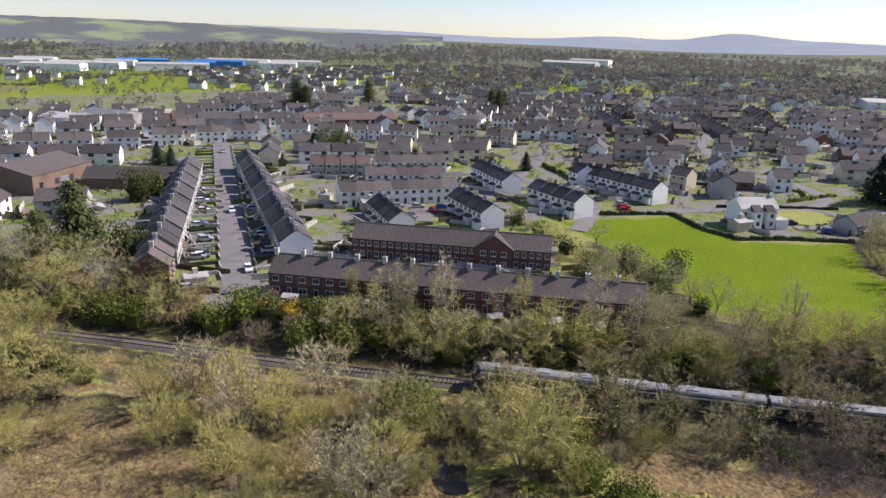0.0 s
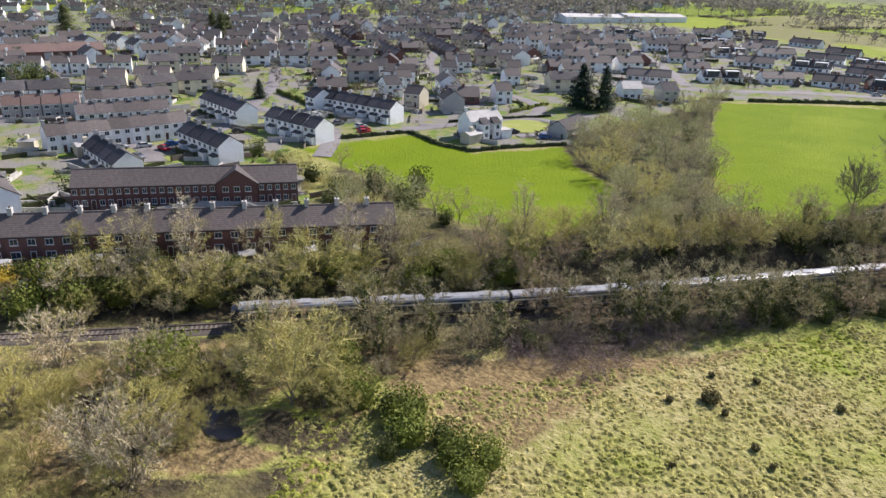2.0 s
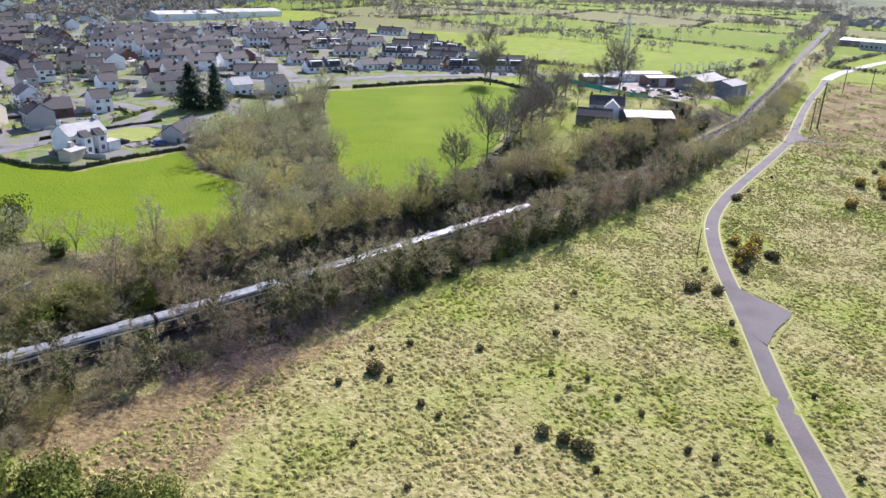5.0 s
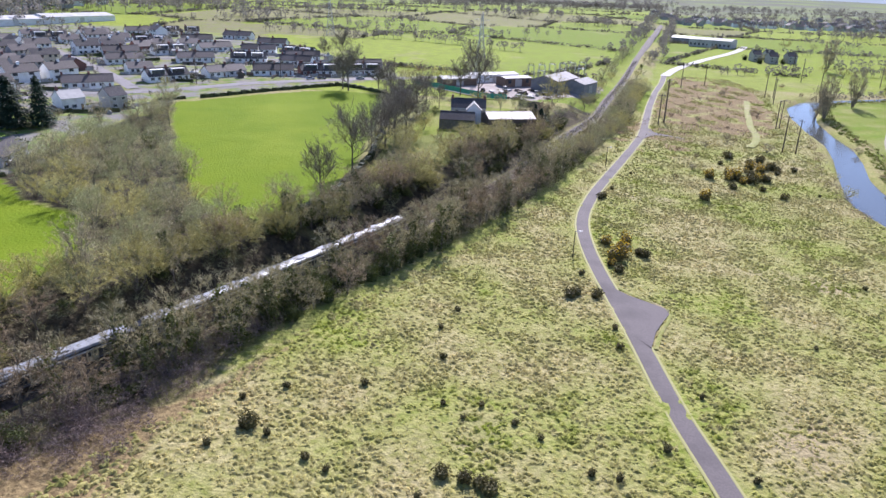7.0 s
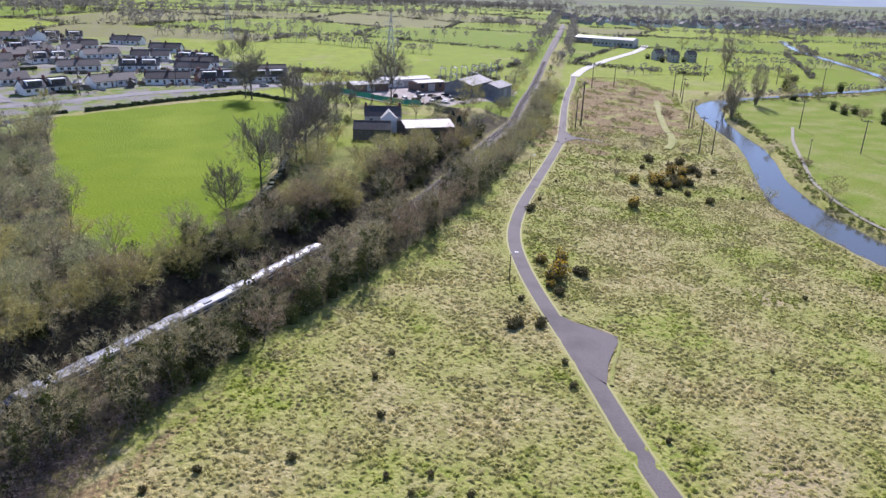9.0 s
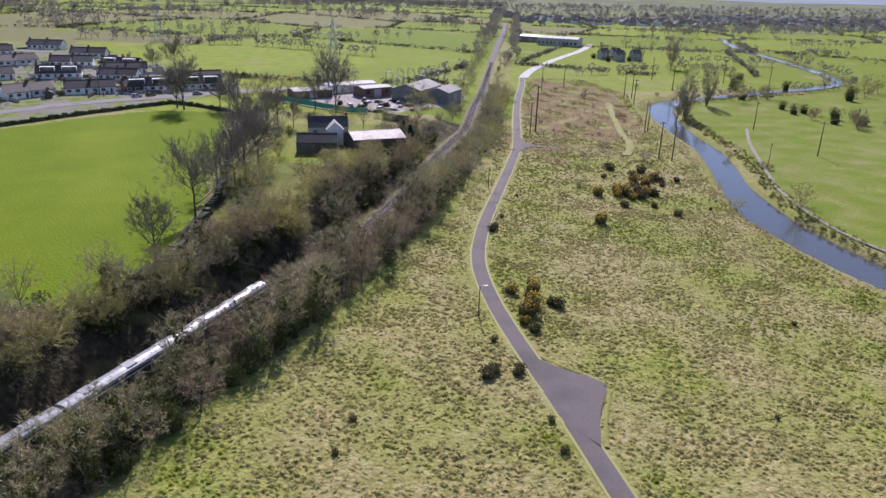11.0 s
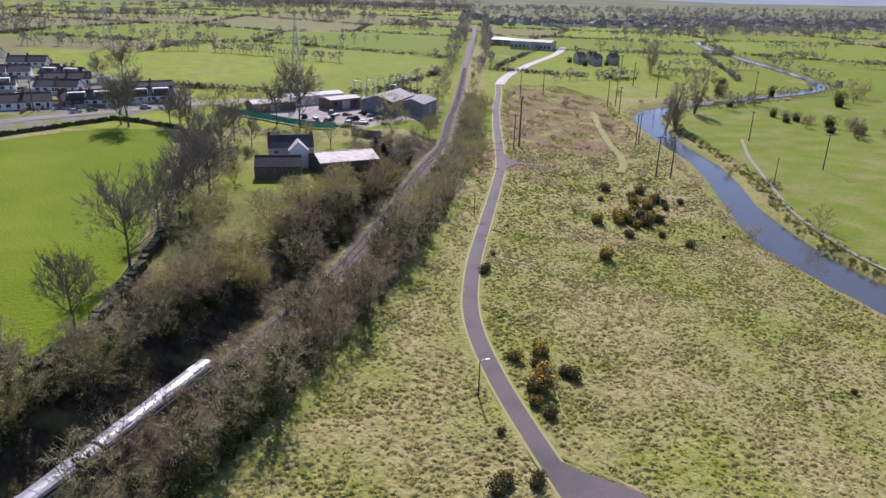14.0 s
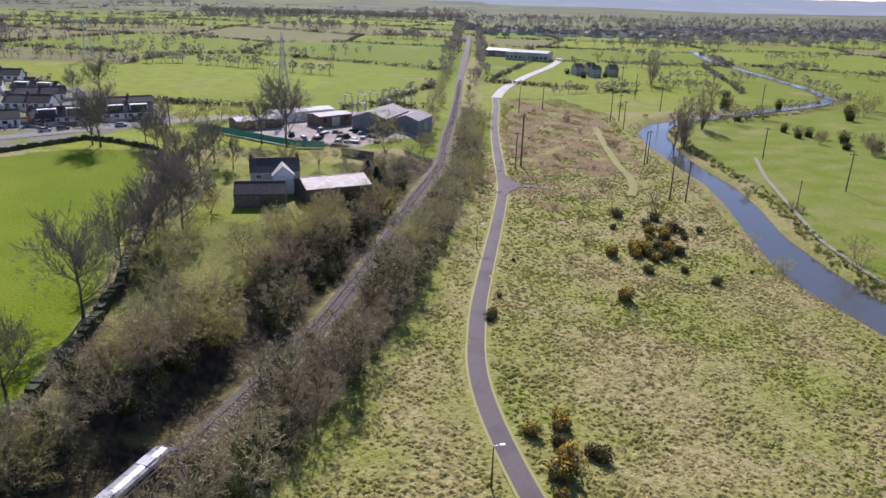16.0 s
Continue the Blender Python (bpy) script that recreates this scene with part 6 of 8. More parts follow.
def tussock_shape(seed, blades=4):
    """A tuft of rough grass: a low mound combed over to one side, with a few loose blades."""
    r = random.Random(seed)
    s = Shape()
    n, turn = 6, r.uniform(0, 6.283)
    long, high = r.uniform(0.36, 0.6), r.uniform(0.14, 0.30)
    ring = []
    for i in range(n):
        a = 6.283 * i / n + r.uniform(-0.3, 0.3)
        u, v = math.cos(a) * long * r.uniform(0.8, 1.25), math.sin(a) * long * r.uniform(0.5, 0.8)
        ring.append((u * math.cos(turn) - v * math.sin(turn), u * math.sin(turn) + v * math.cos(turn), -0.03))
    lean = r.uniform(0.05, 0.3)
    s.add(ring + [(math.cos(turn) * lean, math.sin(turn) * lean, high)], [(i, (i + 1) % n, n) for i in range(n)])
    for i in range(blades):
        a = turn + r.uniform(-1.2, 1.2)
        c, q = math.cos(a), math.sin(a)
        w, out, z = r.uniform(0.05, 0.09), r.uniform(0.45, 0.8), r.uniform(0.0, 0.3)
        s.tri((-q * w, c * w, high * 0.8), (q * w, -c * w, high * 0.9), (c * out, q * out, z))
    return s


MEADOW = [(-62, -60), (-34, -8), (-22, 22), (-8, 44), (20, 98), (50, 170), (66, 230), (80, 262), (104, 345), (122, 378), (150, 372), (158, 318), (148, 288), (138, 250), (133, 215), (129, 190), (122, 165), (110, 125), (108, 90), (110, 65), (124, 30), (80, -70), (-30, -90)]
off_lane = lambda x, y: (np.abs(line_distance(x, y, np.array(LANE, float))) > 2.6) & ~inside(x, y, [(a, b) for a, b in wedge])
in_straw = lambda x, y: inside(x, y, ROUGH_STRAW) & (np.sin(x * 0.31 + 2) * np.sin(y * 0.17 + x * 0.1) > -0.25)
in_lush = lambda x, y: (line_distance(x, y, NP_RAIL) > -17.5) & (y > 0) & (y < 150) & (np.sin(x * 7.3 + y * 3.1) > -0.6)
near_m = strewn(MEADOW, 1.75, 0.6, 1.35, 12, 9, keep=lambda x, y: off_lane(x, y) & (y < 125) & ~in_lush(x, y))
far_m = strewn(MEADOW, 0.8, 0.8, 1.6, 13, 9, keep=lambda x, y: off_lane(x, y) & (y >= 125) & ~in_straw(x, y))
scatter("tussocks", [tussock_shape(i) for i in range(6)], np.concatenate([near_m, far_m]), ["tussock"], "pale tufted tussocks of rough meadow grass", "grass")

# ---- more of the town ----


def lite(wall, roof, label, w=13.2, depth=8, eave=4.9, ridge=7.6, storeys=2):
    """A semi-detached pair seen from far: walls, roof, chimney and window bands."""
    top = new("house")
    tagged(top, label, "house")
    b = Shape()
    b.prism([(-depth / 2, -1.5), (depth / 2, -1.5), (depth / 2, eave), (0, ridge - 0.1), (-depth / 2, eave)], -w / 2, w / 2)
    b.make("wall", wall, top)
    r = Shape()
    sl = (ridge - eave) / (depth / 2)
    for s in (-1, 1):
        e = (s * (depth / 2 + 0.4), eave - sl * 0.4)
        ring = [e, (0, ridge), (0, ridge + 0.2), (e[0], e[1] + 0.2)]
        r.prism(ring if s < 0 else ring[::-1], -w / 2 - 0.2, w / 2 + 0.2)
    r.make("roof", roof, top)
    c = Shape()
    c.box(-0.5, 0.5, -0.5, 0.5, ridge - 0.6, ridge + 1.2)
    c.make("chimney", "brick" if wall == "brick" else wall, top)
    for s in (-1, 1):
        for lv in range(storeys):
            for x in (-w * 0.25, w * 0.25):
                n = Shape()
                y = s * (depth / 2 + 0.03)
                n.box(x - 1.0, x + 1.0, y - 0.03, y + 0.03, 0.9 + 2.5 * lv, 2.1 + 2.5 * lv)
                n.make("window", "glass_dark", top)
    return {"top": top, "used": False}


LITE_KINDS = [("white_render", "slate", "white rendered semi-detached house with a dark roof"), ("white_render", "brown_tile", "white rendered semi-detached house under brown tiles"),
              ("grey_render", "brown_tile", "grey rendered semi-detached house under brown tiles"), ("cream_render", "slate", "cream rendered semi-detached house with a dark roof"),
              ("brick", "brown_tile", "dark brick house with a low brown roof", 12, 9, 2.8, 5.8, 1), ("white_render", "brown_tile", "white bungalow with a brown roof", 12, 8, 2.6, 5.2, 1)]
LITE = {}
taken = np.array([o.matrix_basis.translation[:2] for o in bpy.data.objects if o.parent is None and o.name.startswith(("house", "outbuilding")) and o.matrix_basis.translation.x < -60])
STREET = [(-128, -86.5), (-189, -81), (-260, -75), (-325, -69), (-352, -67)]
ROADS = [STREET, [(-352, -160), (-354, -110), (-354, -67), (-352, -20), (-338, 40), (-318, 70)],
         [(-206, -26), (-190, -22), (-184, -26), (-178, -28)], [(-190, -25), (-198, 2), (-206, 8), (-232, 33), (-262, 60), (-300, 84)], [(-156, 10), (-180, 34), (-200, 36), (-226, 30)],
         [(-168, 40), (-166, 68), (-155, 84), (-150, 106), (-160, 118), (-186, 126), (-215, 120), (-240, 138), (-262, 148), (-300, 190), (-330, 240), (-362, 312)],
         [(-170, 186), (-141, 200), (-107, 237), (-70, 258), (-49, 270), (-20, 284)], [(-150, 206), (-178, 240), (-222, 285), (-266, 330), (-300, 390)], [(-222, 285), (-190, 296), (-150, 318), (-110, 318)],
         [(-215, 120), (-190, 160), (-170, 186)], [(-266, 330), (-236, 360), (-205, 400), (-160, 398)]]
for k, line in enumerate(ROADS):
    tagged(strip("road", line, 7.0 if k in (0, 1, 6) else 5.4, "tarmac", 0.10, sub=8.0), "grey tarmac street between the houses", "road", kind="structure")
line_pts = np.array([(a[0] + (b[0] - a[0]) * t, a[1] + (b[1] - a[1]) * t) for l in ROADS for a, b in zip(l, l[1:]) for t in np.linspace(0, 1, 12)])
GREENS = [[(-420, 60), (-470, 20), (-520, 60), (-470, 110)], [(-420, -260), (-470, -60), (-590, -40), (-620, -260)], [(-380, 330), (-420, 350), (-420, 420), (-330, 420), (-330, 380)], [(-138, 110), (-160, 96), (-172, 128), (-150, 150), (-128, 140)],
          [(-143, 68), (-137, 52), (-122, 78), (-128, 100), (-146, 100)], [(-290, -135), (-250, -150), (-225, -125), (-250, -85), (-280, -90)]]
r5 = random.Random(21)
put, homes = [], []
for (x0, x1, y0, y1, ang, kinds, dx, dy) in ((-520, -175, 70, 340, 56, (0, 1, 2, 3, 4, 1, 4), 16.5, 24), (-540, -352, -300, 80, 88, (0, 1, 2, 1), 16.5, 26), (-335, -170, -300, -112, 84, (2, 1, 0), 17, 27), (-345, -255, -75, 75, 80, (0, 2, 3), 17, 27), (-330, -165, 200, 470, 42, (5, 5, 1, 5), 15, 23)):
    ca, sa = math.cos(radians(ang)), math.sin(radians(ang))
    for i in range(-40, 40):
        for j in range(-30, 30):
            u, v = i * dx + r5.uniform(-2, 2), j * dy + r5.uniform(-2.5, 2.5)
            cx, cy = (x0 + x1) / 2, (y0 + y1) / 2
            x, y = cx + u * ca - v * sa, cy + u * sa + v * ca
            if not (x0 < x < x1 and y0 < y < y1) or not bool(inside(np.array([x]), np.array([y]), TOWN)[0]):
                continue
            if math.hypot(x - 5, y + 90) > 560 or any(bool(inside(np.array([x]), np.array([y]), g)[0]) for g in GREENS):
                continue
            if np.hypot(taken[:, 0] - x, taken[:, 1] - y).min() < 15 or np.hypot(line_pts[:, 0] - x, line_pts[:, 1] - y).min() < 9:
                continue
            if put and min(math.hypot(x - a, y - b) for a, b in put) < 13.5 or r5.random() < 0.06:
                continue
            put.append((x, y))
            homes.append((x, y, radians(ang + r5.choice((0, 0, 0, 90)) + r5.uniform(-6, 6)), r5.choice(kinds)))
homes.sort(key=lambda q: math.hypot(q[0] - 5, q[1] + 90))
for x, y, a, kind in homes[:66]:
    m = Matrix.Translation((x, y, ground(x, y) + 0.1)) @ Matrix.Rotation(a, 4, "Z")
    if kind not in LITE:
        LITE[kind] = lite(*LITE_KINDS[kind])
    md = LITE[kind]
    if md["used"]:
        o = copy_thing(md["top"], m)
    else:
        o = md["top"]
        o.matrix_basis = m
        md["used"] = True
    tagged(o, group="houses of the town")


def home_shape(w, d, e, r, storeys, glass=True):
    s = Shape()
    s.prism([(-d / 2, -2), (d / 2, -2), (d / 2, e), (0, r - 0.1), (-d / 2, e)], -w / 2, w / 2, 0)
    sl = (r - e) / (d / 2)
    for k in (-1, 1):
        ring = [(k * (d / 2 + 0.4), e - sl * 0.4), (0, r), (0, r + 0.2), (k * (d / 2 + 0.4), e - sl * 0.4 + 0.2)]
        s.prism(ring if k < 0 else ring[::-1], -w / 2 - 0.2, w / 2 + 0.2, 1)
    s.box(-0.5, 0.5, -0.5, 0.5, r - 0.6, r + 1.1, 0)
    if glass:
        for k in (-1, 1):
            y = k * (d / 2 + 0.03)
            for lv in range(storeys):
                for x in (-w * 0.34, -w * 0.14, w * 0.14, w * 0.34):
                    s.box(x - 0.65, x + 0.65, y - 0.03, y + 0.03, 0.9 + 2.5 * lv, 2.1 + 2.5 * lv, 2)
    return s


for kind, (wm, rm, w, d, e, r, st, lab) in enumerate((("white_render", "slate", 13.2, 8, 4.9, 7.6, 2, "white houses with dark roofs further off in the town"), ("white_render", "brown_tile", 13.2, 8, 4.9, 7.6, 2, "white houses with brown roofs further off in the town"), ("grey_render", "brown_tile", 13.2, 8, 4.9, 7.6, 2, "grey houses with brown roofs further off in the town"),
                                                     ("cream_render", "slate", 13.2, 8, 4.9, 7.6, 2, "cream houses with dark roofs further off in the town"), ("brick", "brown_tile", 12, 9, 2.8, 5.8, 1, "dark brick bungalows further off in the town"), ("white_render", "brown_tile", 12, 8, 2.6, 5.2, 1, "white bungalows further off in the town"))):
    rows = [(x, y, ground(x, y), a, 1.0) for x, y, a, k in homes[66:] if k == kind]
    scatter("town_houses", [home_shape(w, d, e, r, st)], rows, [wm, rm, "glass_dark"], lab, "houses")

# the town beyond, joined


def far_blocks(name, mats, places, w, d, e, r, label):
    """Many small far houses."""
    scatter(name, [home_shape(w, d, e, r, 1, False)], places, list(mats), label, "houses")


def cluster(rs, n, x0, x1, y0, y1, ang, keep=None):
    x, y = rs.uniform(x0, x1, n), rs.uniform(y0, y1, n)
    x = np.round(x / 17) * 17 + rs.uniform(-2, 2, n)
    y = np.round(y / 26) * 26 + rs.uniform(-3, 3, n)
    ok = np.ones(n, bool) if keep is None else keep(x, y)
    x, y = x[ok], y[ok]
    return np.stack([x, y, land(x, y), radians(ang) + rs.choice([0, 0, 1.57], len(x)) + rs.uniform(-0.1, 0.1, len(x)), rs.uniform(0.85, 1.1, len(x))], -1)


rs = np.random.RandomState(31)
far_ok = lambda x, y: (np.hypot(x - 5, y + 90) > 560) & ~((x > -640) & (y < -20) & (y > -300))
P1 = np.concatenate([cluster(rs, 500, -960, -380, -60, 560, 60, far_ok), cluster(rs, 40, -1000, -700, -420, -120, 80), cluster(rs, 120, -720, -420, 380, 720, 50, far_ok)])
far_blocks("far_town", ("white_render", "slate"), P1[::2], 12, 8, 4.8, 7.4, "far white houses with dark roofs beyond the town")
far_blocks("far_estate", ("grey_render", "brown_tile"), P1[1::2], 12, 8, 4.2, 7.0, "far grey houses with brown roofs beyond the town")
P2 = np.concatenate([cluster(rs, 300, 560, 1250, 980, 1330, 20), cluster(rs, 110, 250, 560, 960, 1120, 0), cluster(rs, 60, 1100, 1500, 1000, 1300, 10)])
far_blocks("next_town_white", ("white_render", "slate"), P2[::3], 12, 8, 4.5, 7.2, "white houses of the next town across the fields")
P2 = np.delete(P2, slice(None, None, 3), 0)
far_blocks("next_town", ("grey_render", "brown_tile"), P2, 12, 8, 4.5, 7.2, "houses of the next town across the fields")


def shed_hall(x, y, yaw, w, d, e, r, wall, roof, label, name="warehouse", doors=True, bands=0):
    top = new(name)
    tagged(top, label, "building")
    b = Shape()
    b.prism([(-d / 2, -2), (d / 2, -2), (d / 2, e), (0, r - 0.1), (-d / 2, e)], -w / 2, w / 2)
    b.make("wall", wall, top)
    q = Shape()
    sl = (r - e) / (d / 2)
    for s in (-1, 1):
        ring = [(s * (d / 2 + 0.3), e - sl * 0.3), (0, r), (0, r + 0.15), (s * (d / 2 + 0.3), e - sl * 0.3 + 0.15)]
        q.prism(ring if s < 0 else ring[::-1], -w / 2 - 0.2, w / 2 + 0.2)
    for k in range(int(w / 4) if name == "works_shed" else 0):
        xx = -w / 2 + 2 + k * 4
        for s in (-1, 1):
            ring = [(s * (d / 2 + 0.3), e - sl * 0.3 + 0.15), (0, r + 0.15), (0, r + 0.2), (s * (d / 2 + 0.3), e - sl * 0.3 + 0.2)]
            q.prism(ring if s < 0 else ring[::-1], xx - 0.05, xx + 0.05)
    q.make("roof", roof, top)
    if doors:
        for s in (-1, 1):
            dd = Shape()
            dd.box(-1.9, 1.9, s * (d / 2 + 0.05) - 0.05, s * (d / 2 + 0.05) + 0.05, 0, min(3.6, e - 0.5))
            dd.make("roller_door", "galvanised", top)
    for k in range(bands):
        xx = -w / 2 + (k + 0.5) * w / bands
        n = Shape()
        n.box(xx - 0.9, xx + 0.9, -d / 2 - 0.06, -d / 2 + 0.02, 1.6, 3.4)
        n.make("window", "glass_dark", top)
    top.matrix_basis = Matrix.Translation((x, y, ground(x, y) + 0.1)) @ Matrix.Rotation(radians(yaw), 4, "Z")
    return top


shed_hall(-409, -135, 52, 25, 16, 5, 7, "white_render", "light_roof", "long white warehouse with a pale roof")
shed_hall(-418, -116, 48, 28, 18, 5.5, 7.5, "grey_render", "grey_sheet", "grey warehouse with a wide sheet roof")
shed_hall(-431, -95, 75, 22, 14, 4.5, 6, "brick", "light_roof", "brick workshop with a pale flat roof")
shed_hall(-394, -59, 90, 29, 14, 5, 8, "grey_render", "slate", "school hall with a long dark roof")
shed_hall(-387, 8, 84, 52, 15, 4, 7, "brick", "red_tile", "long low red-roofed building behind the houses")
shed_hall(-262, -137, 149, 30, 24, 6, 9, "brown_brick", "brown_tile", "large brown hall with a shallow roof", bands=4)
shed_hall(-253, -105, 76, 30, 14, 3.2, 6, "brown_brick", "brown_tile", "low red-brown roofed block by the gardens")
shed_hall(-372, 455, 60, 70, 30, 4.5, 6.5, "white_render", "light_roof", "long pale factory roof beyond the estate")
shed_hall(-345, 500, 62, 60, 26, 4.5, 6.5, "white_render", "light_roof", "white-roofed factory shed beyond the estate")
for k in range(14):
    shed_hall(-1000 - (k % 4) * 46, -330 + k * 34, 80 + 10 * math.sin(k), 50 + 20 * (k % 3), 26, 8, 10, "blue_sheet" if k in (7, 9, 10) else "white_render", "blue_sheet" if k in (7, 9, 10) else "light_roof", "blue sheet-clad factory far behind the town" if k in (7, 9, 10) else "pale factory shed far behind the town", doors=False)
shed_hall(-1020, 560, 40, 90, 30, 10, 13, "grey_render", "light_roof", "large white factory far behind the town", doors=False)
shed_hall(-1080, 640, 40, 70, 30, 12, 14, "white_render", "light_roof", "tall white works far behind the town", doors=False)

# ---- hedges and field edges ----


def hedge(line, w, h, mat, label, n=9, size=0.2, name="hedge", category="hedge", seed=1):
    """A lumpy hedge: a rough core with leaf clumps over it."""
    rng = random.Random(seed)
    s = Shape()
    for (ax, ay), (bx, by) in zip(line[:-1], line[1:]):
        L = math.hypot(bx - ax, by - ay)
        k = max(1, int(L / 1.6))
        for i in range(k):
            t = (i + 0.5) / k
            x, y = ax + (bx - ax) * t + rng.uniform(-0.2, 0.2), ay + (by - ay) * t + rng.uniform(-0.2, 0.2)
            z = ground(x, y)
            hh = h * rng.uniform(0.75, 1.15)
            a = math.atan2(by - ay, bx - ax) + rng.uniform(-0.2, 0.2)
            c, q = math.cos(a), math.sin(a)
            core = [(u * c - v * q + x, u * q + v * c + y, z + zz) for zz, f in ((-0.3, 1.0), (hh * 0.8, 0.7)) for u, v in ((-1.0 * f, -w * 0.42 * f), (1.0 * f, -w * 0.42 * f), (1.0 * f, w * 0.42 * f), (-1.0 * f, w * 0.42 * f))]
            s.add(core, [(4, 5, 6, 7), (0, 1, 5, 4), (1, 2, 6, 5), (2, 3, 7, 6), (3, 0, 4, 7)])
            leaves(s, (x, y, z + hh * 0.55), (1.1, w * 0.55, hh * 0.5), n, size, rng, 0, 0.85)
    return tagged(s.make(name, mat), label, category)


hedge([(-40.5, 62), (-36.2, 75.2), (-33.8, 93.8), (-32.4, 111.8), (-33.5, 140), (-37, 190), (-42, 221)], 2.4, 1.9, "hedge_leaf", "dark overgrown hedge bank along the pasture", 12, 0.22)
hedge([(-129, 183), (-121, 190.5)], 1.6, 1.6, "hedge_leaf", "clipped dark hedge between pasture and road", 9)
hedge([(-115.5, 193.5), (-95.7, 216), (-68.5, 241), (-58, 236), (-43, 224)], 1.8, 1.8, "hedge_leaf", "clipped dark hedge between pasture and road", 9)
hedge([(-170, 27), (-163.5, 49.5), (-146, 46.5), (-134.5, 48.5), (-130, 63), (-121.5, 77.5)], 1.5, 1.4, "hedge_leaf", "clipped hedge round the farmhouse garden", 10)
hedge([(-163, 99), (-164, 122)], 1.4, 1.6, "green_leaf", "green garden hedge", 10)
hedge([(-247, 52), (-228, 50), (-209, 46)], 1.5, 2.0, "green_leaf", "tall green garden hedge by the road", 10)
hedge([(-166, 70), (-150, 106)], 1.2, 1.2, "hedge_leaf", "low garden hedge along the drive", 8)
for o in bpy.data.objects:
    if o.name.startswith("hedge") and o.get("label") == "green garden hedge":
        o["label"] = "green garden hedge beside the conifers"
def along_line(line, n, wide, lo, hi, seed):
    """Places strewn along a line."""
    r = np.random.RandomState(seed)
    out = []
    for (ax, ay), (bx, by) in zip(line[:-1], line[1:]):
        for _ in range(int(math.hypot(bx - ax, by - ay) * n)):
            f = r.rand()
            x, y = ax + (bx - ax) * f + r.uniform(-wide, wide), ay + (by - ay) * f + r.uniform(-wide, wide)
            out.append((x, y, ground(x, y), r.uniform(0, 6.283), r.uniform(lo, hi)))
    return np.array(out)


ditch = np.concatenate([along_line([(75, 228.5), (82, 224), (88.6, 220.6), (94.5, 216), (104.6, 214), (112, 209.3), (118, 207.5), (126.5, 205)], 1.6, 1.0, 0.2, 0.5, 51), along_line([(78, 200), (88, 201.5), (95, 199), (101, 196)], 1.6, 1.8, 0.15, 0.4, 52)])
scatter("ditch_growth", THICKET, ditch, ["twig_purple"], "dead brown growth along a ditch in the meadow", "growth")


def beside_river(d0, d1, y0, y1, per_m, lo, hi, seed):
    """Places along the river at d0 to d1 metres to the right of its middle line."""
    r = np.random.RandomState(seed)
    out = []
    for (ax, ay), (bx, by) in zip(RIVER[:-1], RIVER[1:]):
        L = math.hypot(bx - ax, by - ay)
        for _ in range(int(L * per_m)):
            f, d = r.rand(), r.uniform(d0, d1)
            x, y = ax + (bx - ax) * f + (by - ay) / L * d, ay + (by - ay) * f - (bx - ax) / L * d
            if y0 < y < y1:
                out.append((x, y, ground(x, y) - 0.05, r.uniform(0, 6.283), r.uniform(lo, hi)))
    return np.array(out)


scatter("riverside_growth", [bush_shape(58, 1.5, 1.0, 60, 0.2), bush_shape(59, 1.2, 1.3, 60, 0.2)], beside_river(7.0, 13.0, 40, 320, 1.9, 0.3, 0.9, 23), ["green_leaf"], "rough green growth on the river bank", "growth")
scatter("riverside_reeds", THICKET, np.concatenate([beside_river(-11.5, -7.2, 40, 300, 2.2, 0.2, 0.5, 24), beside_river(7.0, 13.0, 40, 330, 1.0, 0.25, 0.6, 25), beside_river(-6.5, -3.8, 325, 620, 0.5, 0.3, 0.9, 26), beside_river(3.8, 7.5, 325, 620, 0.7, 0.4, 1.2, 27)]), ["twig_brown"], "dead brown reeds and stems along the river bank", "reeds")

# ---- far hedgerows and woods, joined ----


def clump_shape(seed, n=14, w=2.8, h=2.6, size=0.75, deep=0):
    r = random.Random(seed)
    s = Shape()
    for _ in range(n):
        p = Vector((r.uniform(-1, 1) * w, r.uniform(-1, 1) * (deep or w * 0.6), r.uniform(0.0, 1) ** 0.8 * h))
        d1 = Vector((r.uniform(-1, 1), r.uniform(-1, 1), r.uniform(-0.7, 0.9))).normalized() * size * r.uniform(0.6, 1.3)
        d2 = Vector((r.uniform(-1, 1), r.uniform(-1, 1), r.uniform(-0.7, 0.9))).normalized() * size * r.uniform(0.6, 1.3)
        s.tri((p - d1)[:], (p + d1)[:], (p + d2 + Vector((0, 0, size * 0.5)))[:])
    return s


def crown_shape(seed, n=40, h=9.0, w=3.3):
    r = random.Random(seed)
    s = Shape()
    s.tube([(0, 0, -0.5), (0, 0, h * 0.6)], [0.3, 0.1], 3)
    for _ in range(n):
        v = Vector((r.gauss(0, 1), r.gauss(0, 1), r.gauss(0, 1))).normalized() * r.uniform(0.5, 1) ** 0.5
        p = Vector((v.x * w, v.y * w, h * 0.62 + v.z * h * 0.38))
        d1 = Vector((r.uniform(-1, 1), r.uniform(-1, 1), r.uniform(-0.8, 0.8))).normalized() * 1.15
        d2 = Vector((r.uniform(-1, 1), r.uniform(-1, 1), r.uniform(0, 1))).normalized() * 1.2
        s.tri((p - d1)[:], (p + d1)[:], (p + d2)[:])
    return s


